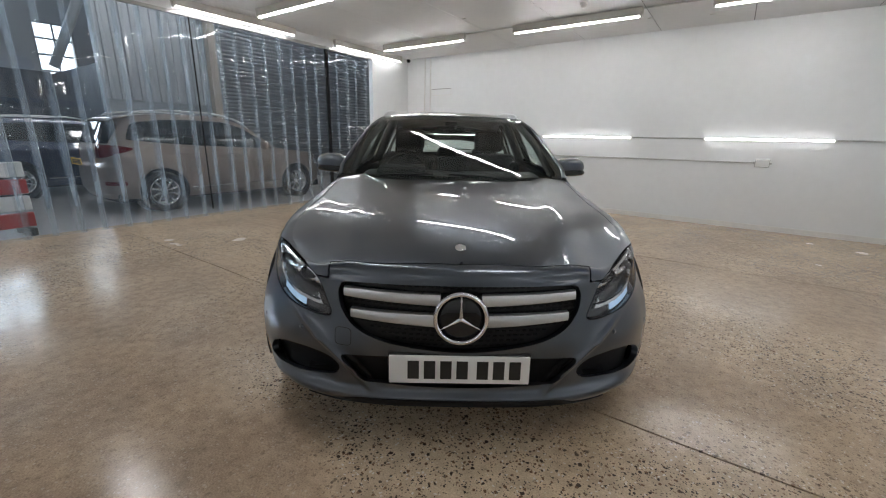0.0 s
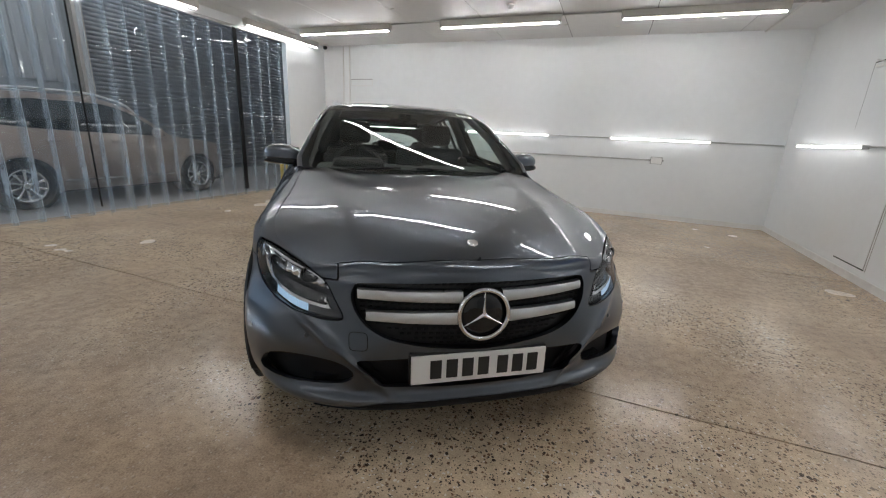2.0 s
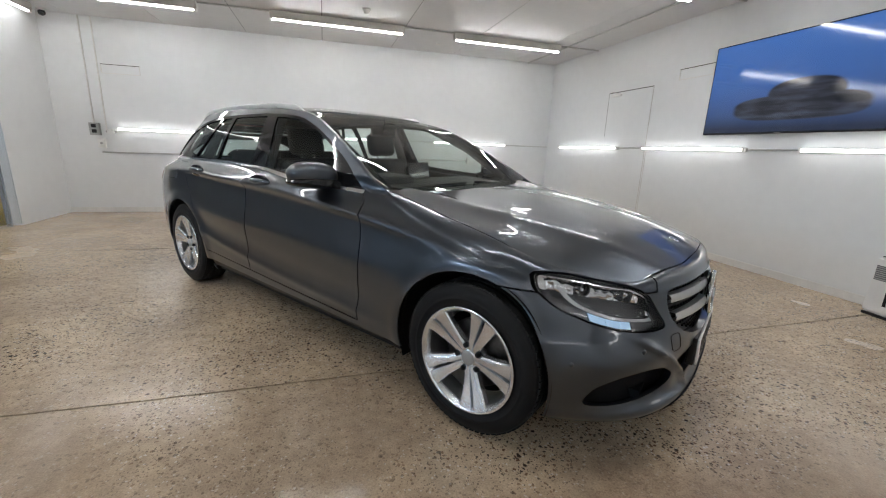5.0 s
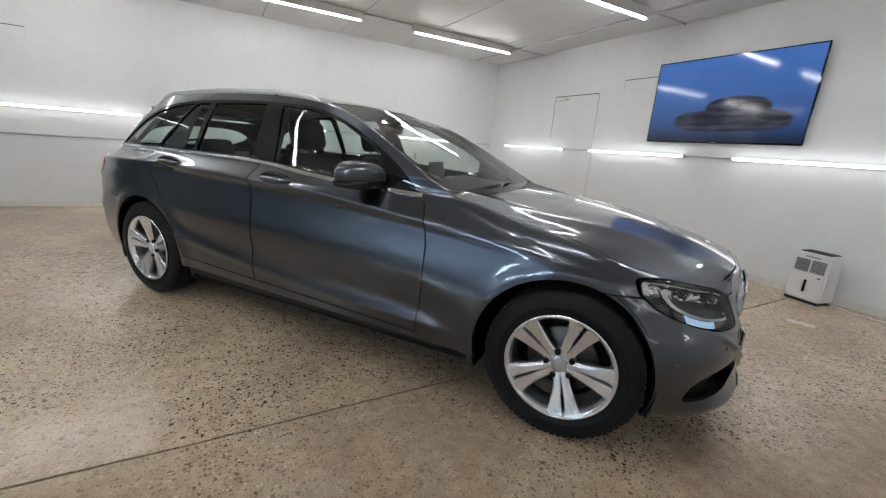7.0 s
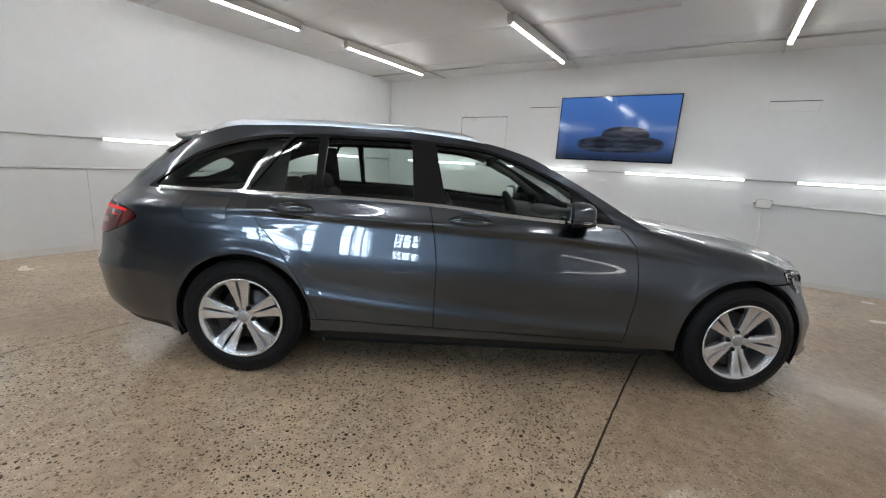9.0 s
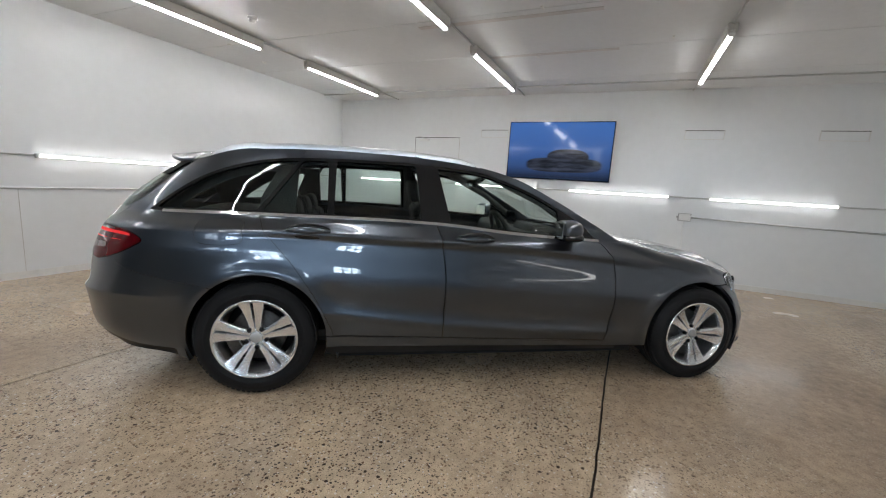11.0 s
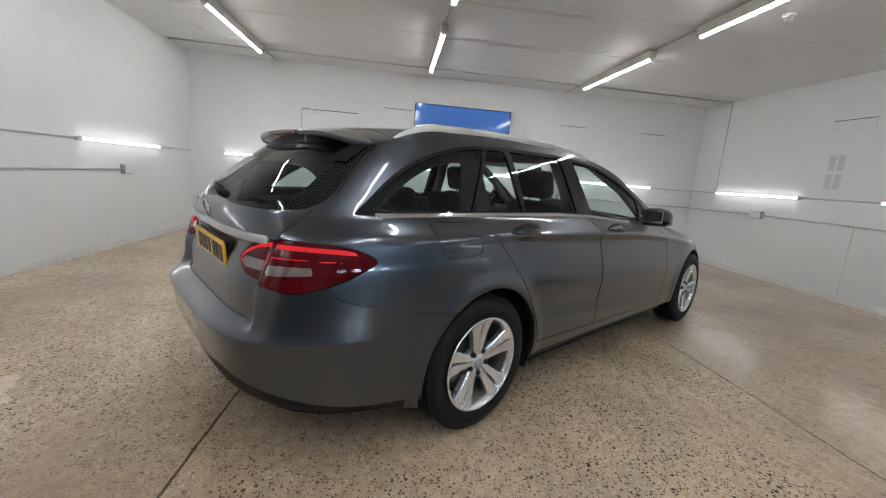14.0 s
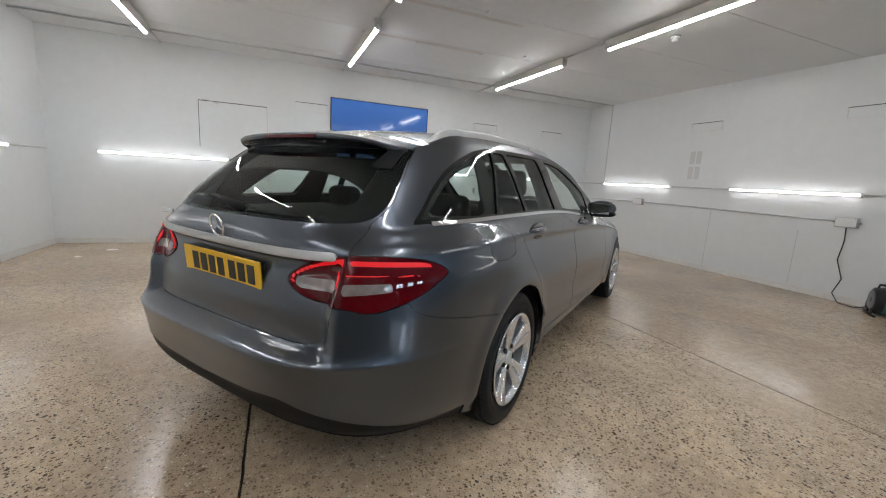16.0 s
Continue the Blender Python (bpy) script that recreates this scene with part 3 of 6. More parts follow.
SATIN_SILVER = surface("satin_silver", (0.58, 0.59, 0.60), 0.3, metal=0.85, vary=0.05, bump=0.02)
ALLOY = surface("silver_alloy", (0.80, 0.81, 0.83), 0.25, metal=0.82, vary=0.04, fine=50, coarse=6, bump=0.0, rvary=0.05)
DISC = surface("brake_steel", (0.10, 0.095, 0.09), 0.4, metal=0.9, vary=0.3, fine=60, coarse=15)
GLASS = pane("tinted_car_glass", (0.82, 0.90, 0.87), 0.005, 1.5)
REAR_GLASS = pane("privacy_glass", (0.72, 0.80, 0.77), 0.005, 1.5)
SCREEN_GLASS = pane("windscreen_glass", (0.86, 0.92, 0.89), 0.005, 1.5)
LAMP_GLASS = pane("clear_lamp_cover", (0.92, 0.93, 0.94), 0.01, 1.5)
INTERIOR = surface("black_interior", (0.006, 0.006, 0.0065), 0.65, vary=0.25, fine=70, coarse=6, bump=0.2)
HEADLINER = surface("grey_headliner", (0.07, 0.07, 0.068), 0.9, vary=0.05, fine=120, bump=0.1)
LAMP_CHROME = surface("lamp_reflector", (0.78, 0.79, 0.81), 0.14, metal=1.0, vary=0.15, fine=20, coarse=8, bump=0.0)
PLATE_WHITE = surface("white_plate", (0.80, 0.80, 0.79), 0.35, vary=0.02, bump=0.0)
PLATE_YELLOW = surface("yellow_plate", (0.80, 0.46, 0.02), 0.35, vary=0.02, bump=0.0)
PLATE_INK = surface("plate_lettering", (0.015, 0.015, 0.015), 0.4, bump=0.0)
DRL = glow("daytime_light", (0.50, 0.74, 1.0), 0.55)
RED_LENS = surface("red_lamp_lens", (0.085, 0.0004, 0.0025), 0.03, vary=0.12, fine=30, coarse=10, bump=0.0, rvary=0.02, spec=0.4)
RED_GLOW = glow("red_tail_light", (0.95, 0.006, 0.014), 0.5)
CLEAR_LENS = surface("pale_lamp_lens", (0.20, 0.165, 0.155), 0.12, vary=0.35, fine=40, coarse=14, bump=0.0, coat=1.0)

car = empty("estate_car", pose(0, 0, 0, 0, 0, 35.5), label="dark grey metallic estate car with silver alloy wheels", category="car")

PROF = pchip([(.16, .835), (.22, .862), (.28, .880), (.36, .892), (.50, .900), (.64, .904), (.78, .900), (.86, .894), (.91, .882), (.96, .855), (1.0, .834), (1.04, .815), (1.15, .763), (1.22, .7285), (1.28, .693), (1.36, .638), (1.42, .585)])
CREASE = pchip([(-.5, .72), (.14, .785), (.72, .845), (1.41, .895), (2.16, .918), (2.74, .94), (3.4, .945)])
LOWLINE = pchip([(.5, .34), (1.2, .37), (2.0, .43), (2.6, .50)])
AXLES = (0.015, 2.825)
ARCH = 0.368

FOLD = pchip([(-.6, 1.1), (.2, 1.4), (.75, .95), (1.05, .42), (1.4, .08), (1.8, 0.0), (4.0, 0.0)])

def half_width(y, z):
    y, z = np.asarray(y, float), np.asarray(z, float)
    w = PROF(z) - (0.075 - 0.007 * sm(0.8, 2.0, y)) * sm(0.915, 1.005, z)
    c = CREASE(y)
    # a scooped flank under a sharp shoulder line, which folds inwards towards the bonnet
    s = c - z
    on = sm(-.1, .5, y) * sm(3.1, 2.5, y)
    w = w + 0.006 * np.exp(-((z - c) / .018) ** 2) - on * .027 * sm(-.004, .045, s) * sm(.28, .05, s) - (1 - on) * .007 * np.exp(-((z - c + .065) / .04) ** 2)
    lift = z - c + .028
    soft = lambda q: .5 * (q + np.sqrt(q ** 2 + .0004))
    w = w - FOLD(y) * (soft(lift) - soft(lift - .10)) * (1 - .9 * sm(.92, 1.02, z)) + .020 * sm(1.18, 1.33, z) * sm(2.3, 1.6, y)
    w = w - .045 * sm(.12, -.25, y) * sm(.50, .64, z) + .018 * sm(.92, 1.0, z) * sm(.5, .7, y) * sm(1.45, 1.1, y)
    lo, on = LOWLINE(y), sm(.4, .7, y) * sm(2.75, 2.4, y)
    w = w + on * (0.006 * np.exp(-((z - lo) / .025) ** 2) - 0.008 * np.exp(-((z - lo - .085) / .06) ** 2))
    for yc in AXLES:
        r = np.hypot(y - yc, z - .33)
        w = w + 0.012 * np.exp(-((r - .385) / .045) ** 2)
    return w

# front corner and wing
FRONT = pchip([(.16, -.64), (.19, -.690), (.215, -.730), (.238, -.740), (.275, -.718), (.34, -.726), (.44, -.732), (.52, -.730), (.60, -.722), (.66, -.710), (.72, -.682), (.77, -.63)])
FRONT_M = pchip([(.19, 2.5), (.24, 2.7), (.30, 2.9), (.42, 2.8), (.56, 2.3), (.6, 2.3)])
FRONT_N = pchip([(.19, 3.1), (.25, 3.0), (.30, 2.6), (.38, 2.35), (.45, 2.15), (.52, 1.95), (.62, 1.85), (.76, 1.85)])
HOOD_DROP = pchip([(-.65, .185), (-.57, .175), (-.236, .090), (0, .060), (.3, .046), (.7, .036)])
Y0 = -0.10
HOOD_MID = pchip([(-.68, .735), (-.60, .770), (-.50, .803), (-.3, .850), (0, .893), (.3, .922), (.6, .940), (.9, .95)])

def hood_height(x, y):
    x, y = np.abs(np.asarray(x, float)), np.asarray(y, float)
    d = HOOD_DROP(y)
    ridge = 0.43 + 0.16 * (y + .6) / 1.3
    return HOOD_MID(y) - d * (x / .75) ** 2.6 + 0.007 * np.exp(-((x - ridge) / .055) ** 2) - 0.004 * np.exp(-((x - ridge - .13) / .07) ** 2) + 0.045 * sm(.15, .66, y) * sm(.35, .70, x)

BONNET_EDGE = pchip([(-.2, .776), (-.10, .775), (.2, .748), (.5, .728), (.66, .716), (.86, .700)])
BLADE = pchip([(.24, .31), (.294, .36), (.349, .412), (.404, .480), (.456, .552), (.51, .63), (.56, .70)])

def front_pt(a, z):
    """a in 0..pi/2: from the side (0) round to the nose."""
    n = FRONT_N(z)
    y = Y0 - (Y0 - FRONT(z)) * np.sin(a) ** (2 / FRONT_M(z))
    x = half_width(y, z) * np.clip(np.cos(a), 0, 1) ** (2 / n)
    blade = x - BLADE(z)
    y = y - .014 * (np.exp(-(blade / .016) ** 2) + .6 * np.exp(-(blade / .05) ** 2) * (blade < 0)) * sm(.24, .28, z) * sm(.56, .46, z)
    cheek = np.exp(-((z - .335) / .06) ** 2) * sm(.44, .52, x) * sm(.84, .76, x)
    return np.stack([x, y + .016 * cheek, np.broadcast_to(z, np.shape(x))], -1)

HOOD_FRONT = pchip([(0, -.646), (.243, -.634), (.42, -.592), (.47, -.575), (.50, -.558), (.56, -.528), (.61, -.486), (.650, -.438), (.705, -.356), (.748, -.272), (.769, -.18), (.775, -.10)])

def hood_edge(a):
    x = 0.775 * max(0.0, math.cos(a)) ** (2 / 1.9)
    y = float(HOOD_FRONT(x))
    return np.array([x, y, float(hood_height(x, y))])

qs = even(lambda q: front_pt(math.pi / 2 * (1 - q), .5), 74)
cols = []
NZ, NF = 52, 8
for kind, val in [("a", math.pi / 2 * (1 - q)) for q in qs] + [("y", v) for v in np.linspace(Y0 + .018, 0.86, 50)]:
    if kind == "a":
        top = hood_edge(val)
        zk = top[2] - 0.045
        z = np.linspace(0.19, zk, NZ)
        col = front_pt(val, z)
    else:
        xh = float(BONNET_EDGE(val))
        top = np.array([xh, val, 0])
        top[2] = hood_height(top[0], top[1])
        zk = top[2] - 0.06 + 0.042 * float(sm(.3, .74, val))
        z = np.linspace(0.19, zk, NZ)
        col = np.stack([half_width(val, z), np.full(NZ, val), z], -1)
    p0, p2 = col[-1], top
    p1 = .5 * (p0 + p2) + .33 * np.array([p0[0] - p2[0], p0[1] - p2[1], p2[2] - p0[2]])
    t = np.linspace(0, 1, NF + 1)[1:, None]
    col = np.concatenate([col, (1 - t) ** 2 * p0 + 2 * t * (1 - t) * p1 + t * t * p2])
    cols.append(col)
NOSE = sheet(np.array(cols))

# side and rear, sill to roof edge
ROOF_EDGE = pchip([(.50, .905), (.56, .930), (.60, .950), (.68, .988), (.75, 1.025), (.90, 1.108), (1.07, 1.196), (1.29, 1.297), (1.5, 1.352), (1.73, 1.383), (2.06, 1.404), (2.4, 1.406), (2.7, 1.396), (3.0, 1.370), (3.2, 1.340), (3.4, 1.300)])
GATE = pchip([(.24, 3.73), (.30, 3.81), (.38, 3.852), (.48, 3.870), (.545, 3.882), (.560, 3.884), (.567, 3.876), (.590, 3.806), (.598, 3.786), (.610, 3.783), (.70, 3.778), (.78, 3.764), (.855, 3.748), (.872, 3.748), (.888, 3.768), (.910, 3.768), (.94, 3.764), (.975, 3.755), (1.04, 3.722), (1.12, 3.640), (1.20, 3.540), (1.28, 3.430), (1.32, 3.370)])
HAUNCH = pchip([(.24, 3.73), (.30, 3.81), (.38, 3.852), (.48, 3.870), (.545, 3.882), (.560, 3.884), (.569, 3.877), (.595, 3.862), (.64, 3.850), (.72, 3.840), (.82, 3.815), (.90, 3.785), (.96, 3.765), (1.04, 3.722), (1.12, 3.640), (1.20, 3.540), (1.28, 3.430), (1.32, 3.370)])
Y1 = 2.84

REAR_N = pchip([(.2, 4.8), (.9, 4.3), (1.0, 3.7), (1.32, 3.7)])

def rear_pt(a, z):
    """a in 0..pi/2: from the side (0) round to the tail."""
    c = np.clip(np.cos(a), 0, 1) ** (2 / REAR_N(z))
    g = sm(.62, .54, half_width(Y1, z) * c)
    back = GATE(z) * g + HAUNCH(z) * (1 - g)
    y = Y1 + (back - Y1) * np.sin(a) ** (2 / 2.3)
    x = half_width(np.minimum(y, 3.3), z) * c
    return np.stack([x, y, np.broadcast_to(z, np.shape(x))], -1)

cols, NV = [], 160
TOP_A = lambda a: float(1.384 - .096 * sm(0.05, .95, a))
for v in np.concatenate([np.linspace(.56, 1.2, 38, endpoint=False), np.linspace(1.2, Y1, 64, endpoint=False)]):
    z = np.linspace(0.19, float(ROOF_EDGE(v)), NV)
    cols.append(np.stack([half_width(v, z), np.full(NV, v), z], -1))
for q in even(lambda q: rear_pt(math.pi / 2 * q, .55), 92):
    a = math.pi / 2 * q
    low = 0.19 + 0.045 * float(sm(.2, .6, a))
    cols.append(rear_pt(a, np.linspace(low, TOP_A(a), NV)))
FLANK = sheet(np.array(cols))

# lines that part the panels
FENDER_LINE = pchip([(.19, .695), (.29, .688), (.43, .668), (.58, .655), (.70, .657), (.81, .674), (.91, .722), (.96, .80), (1.4, .80)])
B_LINE = pchip([(.19, 1.78), (.66, 1.78), (.90, 1.81), (1.08, 1.85), (1.40, 1.89)])
R_LINE = pchip([(.19, 2.40), (.36, 2.42), (.41, 2.44), (.57, 2.52), (.73, 2.625), (.89, 2.76), (.95, 2.808), (1.02, 2.842), (1.10, 2.810), (1.33, 2.66), (1.42, 2.60)])
DOOR_FOOT = pchip([(.6, .288), (.72, .292), (1.78, .325), (2.41, .345), (2.6, .35)])
BELT = pchip([(.73, .938), (1.07, .952), (1.40, .969), (1.84, 1.003), (2.32, 1.014), (2.83, 1.015), (3.42, 1.006)])
WINDOW_TOP = pchip([(.74, .925), (.88, 1.044), (1.05, 1.144), (1.23, 1.230), (1.40, 1.292), (1.57, 1.333), (1.79, 1.350), (2.04, 1.360), (2.35, 1.357), (2.66, 1.345), (2.82, 1.325), (2.97, 1.288), (3.13, 1.228), (3.25, 1.155), (3.36, 1.066), (3.45, .99)])
GATE_SIDE = pchip([(.58, .44), (.60, .50), (.617, .563), (.65, .590), (.69, .600), (.76, .606), (.91, .608), (.96, .603), (1.01, .592), (1.06, .604), (1.14, .586), (1.24, .549), (1.29, .528), (1.33, .50)])
BUMPER_TOP = pchip([(3.0, .610), (3.11, .629), (3.30, .660), (3.47, .695), (3.54, .722), (3.585, .762), (3.7, .765), (3.95, .765)])
G = 0.0034

def arch(V):
    return np.minimum.reduce([np.hypot(V[:, 1] - c, V[:, 2] - .33) for c in AXLES]) - ARCH
side_glass = lambda V: np.minimum(WINDOW_TOP(V[:, 1]) - V[:, 2], V[:, 2] - BELT(V[:, 1]))
in_gate = lambda V: np.where(V[:, 1] > 3.0, np.minimum(GATE_SIDE(V[:, 2]) - V[:, 0], V[:, 2] - .598), -1.0)

TAIL_OUTER = spline_loop([(3.408, .853), (3.452, .883), (3.51, .900), (3.58, .908), (3.66, .912), (3.90, .914), (3.90, .756), (3.75, .750), (3.69, .735), (3.61, .751), (3.52, .786), (3.455, .820)], 6)
TAIL_INNER = spline_loop([(.382, .810), (.42, .850), (.50, .886), (.57, .904), (.64, .912), (.80, .916), (.80, .752), (.66, .750), (.58, .750), (.50, .752), (.425, .774)], 6)
tail_out = lambda V: np.minimum(np.where(V[:, 1] > 3.2, inside_loop(V[:, 1], V[:, 2], TAIL_OUTER), -1), -in_gate(V))
tail_in = lambda V: np.minimum(np.where(V[:, 1] > 3.2, inside_loop(V[:, 0], V[:, 2], TAIL_INNER), -1), in_gate(V))
bumper_r = lambda V: np.minimum(np.minimum(BUMPER_TOP(V[:, 1]) - V[:, 2], -in_gate(V)), V[:, 1] - 3.0)
FLAP = spline_loop([(2.915, .865), (2.905, .92), (2.915, .978), (3.0, .985), (3.12, .982), (3.14, .92), (3.12, .862), (3.02, .852)], 5)

skin = clip(FLANK, lambda V: arch(V) - .0)
upper = clip(skin, lambda V: -side_glass(V) - .001)
front_door = clip(clip(upper, lambda V: np.minimum(V[:, 1] - FENDER_LINE(V[:, 2]), B_LINE(V[:, 2]) - V[:, 1]) - G), lambda V: np.minimum(V[:, 2] - DOOR_FOOT(V[:, 1]), BELT(V[:, 1]) + .004 - V[:, 2]) - G)
rear_door = clip(clip(upper, lambda V: np.minimum(V[:, 1] - B_LINE(V[:, 2]), R_LINE(V[:, 2]) - V[:, 1]) - G), lambda V: np.minimum(V[:, 2] - DOOR_FOOT(V[:, 1]), BELT(V[:, 1]) + .004 - V[:, 2]) - G)
wing_crown = lambda y: hood_height(BONNET_EDGE(y), y) - .062 + .042 * sm(.3, .74, y)
roof_foot = lambda V: np.where(V[:, 1] < FENDER_LINE(V[:, 2]) - G, wing_crown(np.minimum(V[:, 1], .86)), BELT(V[:, 1]) + .004)
roof_side = clip(clip(upper, lambda V: np.where(V[:, 1] < R_LINE(V[:, 2]), V[:, 2] - roof_foot(V), 1.0)), lambda V: np.minimum(R_LINE(V[:, 2]) - V[:, 1], V[:, 1] - .565))
sill = clip(clip(skin, lambda V: DOOR_FOOT(V[:, 1]) - V[:, 2] - G), lambda V: np.minimum(np.minimum(2.6 - V[:, 1], V[:, 1] - .2), V[:, 2] - .256 - .012 * (V[:, 1] - .7)))
quarter = clip(clip(clip(upper, lambda V: V[:, 1] - R_LINE(V[:, 2]) - G), lambda V: np.minimum(-bumper_r(V) - .0012, -in_gate(V) - G * .4)), lambda V: -tail_out(V) - G)
quarter = clip(quarter, lambda V: np.where(V[:, 1] < 2.7, V[:, 2] - DOOR_FOOT(V[:, 1]), 1.0))
bumper = clip(clip(FLANK, lambda V: np.minimum(arch(V) - .0, bumper_r(V) - .0012)), lambda V: -tail_out(V) - G)
gate = clip(FLANK, lambda V: in_gate(V) - G * .4)
REAR_WINDOW = spline_loop([(-.4, 1.003), (0, 1.002), (.37, 1.004), (.514, 1.007), (.576, 1.018), (.598, 1.06), (.580, 1.141), (.543, 1.241), (.524, 1.288), (.3, 1.292), (0, 1.292), (-.45, 1.292), (-.9, 1.28), (-.9, 1.0)], 6)
rear_window = lambda V: inside_loop(V[:, 0], V[:, 2], REAR_WINDOW)
gate_metal = clip(clip(gate, lambda V: -rear_window(V) - .001), lambda V: -tail_in(V) - G)
gate_glass = clip(gate, lambda V: rear_window(V) + .004)

for sgn in (1, -1):
    f = (lambda S: S) if sgn > 0 else mirror
    q = quarter
    if sgn < 0:
        q = clip(quarter, lambda V: -inside_loop(V[:, 1], V[:, 2], FLAP) - .0015)
        panel("fuel_flap", mirror(clip(quarter, lambda V: inside_loop(V[:, 1], V[:, 2], FLAP) - .0015)), PAINT, car, .006)
    panel("rear_wing", f(q), PAINT, car)
    panel("front_door", f(front_door), PAINT, car)
    panel("rear_door", f(rear_door), PAINT, car)
    panel("roof_side", f(roof_side), PAINT, car)
    panel("sill", f(sill), PAINT, car)
VALANCE = pchip([(0, .395), (.3, .408), (.43, .418), (.544, .392), (.64, .362), (.71, .330), (.80, .278), (.95, .25)])
valance_line = lambda V: np.minimum(VALANCE(V[:, 0]) - V[:, 2], V[:, 1] - 3.25)
rear_bumper = panel("rear_bumper", both(clip(bumper, lambda V: -valance_line(V))), PAINT, car)
panel("valance", shifted(both(clip(bumper, valance_line)), -.006), SATIN_BLACK, rear_bumper, .03, "matt black lower valance")
tailgate = panel("tailgate", both(gate_metal), PAINT, car)
rear_pane = panel("rear_window", shifted(both(gate_glass), -.004), REAR_GLASS, tailgate, 0, "dark tinted rear window")
print_width = lambda V: .012 + .075 * sm(.40, .56, V[:, 0]) + .020 * sm(1.20, 1.27, V[:, 2])
panel("window_print", shifted(both(clip(gate, lambda V: np.minimum(rear_window(V) + .004, print_width(V) - rear_window(V)))), -.007), GLOSS_BLACK, rear_pane, 0, "black printed border of the rear window")

# side glazing: black surround and three panes a side
dlo = clip(FLANK, lambda V: side_glass(V) - .0)
def between(y0a, y0b, y1a, y1b):
    """Between two leaning lines: y at the belt (z 1.03) and at the top (z 1.34)."""
    def f(V):
        k = (V[:, 2] - 1.03) / .31
        return np.minimum(V[:, 1] - (y0a + (y0b - y0a) * k), (y1a + (y1b - y1a) * k) - V[:, 1])
    return f
PANES = [("front_door_window", between(1.03, 1.03, 1.745, 1.82), GLASS), ("rear_door_window", between(1.925, 1.955, 2.440, 2.437), REAR_GLASS),
         ("rear_quarter_light", between(2.475, 2.485, 2.832, 2.622), REAR_GLASS), ("load_bay_window", between(2.855, 2.645, 3.6, 3.6), REAR_GLASS)]
surround = dlo
for nm, fn, mt in PANES:
    hole = lambda V, fn=fn: np.minimum(np.minimum(fn(V), side_glass(V) - .016), 1)
    surround = clip(surround, lambda V, hole=hole: -hole(V))
for sgn in (1, -1):
    f = (lambda S: S) if sgn > 0 else mirror
    panel("window_surround", f(shifted(surround, -.002)), GLOSS_BLACK, car, .02, "gloss black window surround and pillars")
    for nm, fn, mt in PANES:
        g = clip(dlo, lambda V, fn=fn: np.minimum(fn(V), side_glass(V) - .016) + .006)
        panel(nm, f(shifted(g, -.008)), mt, car, 0, "tinted side window")
    strip = clip(clip(FLANK, lambda V: .0082 - np.abs(V[:, 2] - BELT(V[:, 1]) + .002)), lambda V: np.minimum(V[:, 1] - .745, 3.35 - V[:, 1]))
    panel("waist_strip", f(shifted(strip, .005)), CHROME, car, .008, "bright chrome waist strip")

# trim inside the load bay, round the lining's window opening
BAY = spline_loop([(2.885, 1.050), (3.10, 1.048), (3.29, 1.052), (3.24, 1.105), (3.11, 1.190), (2.97, 1.250), (2.80, 1.285), (2.80, 1.25), (2.85, 1.14)], 5)
bay_trim = clip(clip(FLANK, lambda V: np.minimum(np.minimum(V[:, 1] - 2.66, 3.50 - V[:, 1]), np.minimum(V[:, 2] - .98, 1.34 - V[:, 2]))), lambda V: -inside_loop(V[:, 1], V[:, 2], BAY))
for sgn in (1, -1):
    f = (lambda S: S) if sgn > 0 else mirror
    panel("bay_trim", f(shifted(bay_trim, -.055)), INTERIOR, car, .01, "black trim of the load bay")

# nose: bumper, wings, openings
GRILLE = spline_loop([(.452, .658), (.462, .625), (.450, .572), (.405, .518), (.323, .478), (.195, .454), (0, .438), (-.15, .45), (-.3, .47), (-.3, .680), (0, .686), (.25, .681), (.425, .672)], 8)
MID_INTAKE = spline_loop([(.448, .396), (.395, .345), (.350, .302), (.2, .288), (0, .282), (-.2, .288), (-.2, .415), (0, .418), (.2, .415), (.38, .404)], 6)
SIDE_INTAKE = spline_loop([(.458, .346), (.468, .318), (.505, .298), (.57, .292), (.66, .286), (.75, .281), (.805, .288), (.796, .330), (.762, .364), (.70, .390), (.61, .397), (.53, .387), (.482, .368)], 6)
HEADLIGHT = spline_loop([(.492, .546), (.518, .601), (.538, .642), (.558, .668), (.61, .699), (.675, .718), (.75, .738), (.805, .743), (.823, .733), (.833, .700), (.829, .666), (.808, .622), (.765, .586), (.69, .554), (.60, .538), (.53, .534)], 6)
front_xz = lambda loop: (lambda V: np.where(V[:, 1] < -.12, inside_loop(np.abs(V[:, 0]), V[:, 2], loop), -.2))
head = front_xz(HEADLIGHT)
is_bumper = lambda V: np.minimum(np.maximum(.672 - V[:, 2], .505 - V[:, 0]), .1 - V[:, 1])
nose = clip(clip(NOSE, lambda V: arch(V)), lambda V: -head(V) - G)
wing = clip(clip(clip(nose, lambda V: -is_bumper(V) - G), lambda V: FENDER_LINE(V[:, 2]) - V[:, 1] - G), lambda V: np.where(V[:, 1] > .2, V[:, 2] - .252, 1.0))
nose_bumper = clip(nose, lambda V: is_bumper(V) - G)
for loop in (GRILLE, MID_INTAKE, SIDE_INTAKE):
    nose_bumper = clip(nose_bumper, lambda V, loop=loop: -front_xz(loop)(V))
bumper_ob = panel("front_bumper", both(nose_bumper), PAINT, car, .026)
for sgn in (1, -1):
    f = (lambda S: S) if sgn > 0 else mirror
    panel("front_wing", f(wing), PAINT, car)

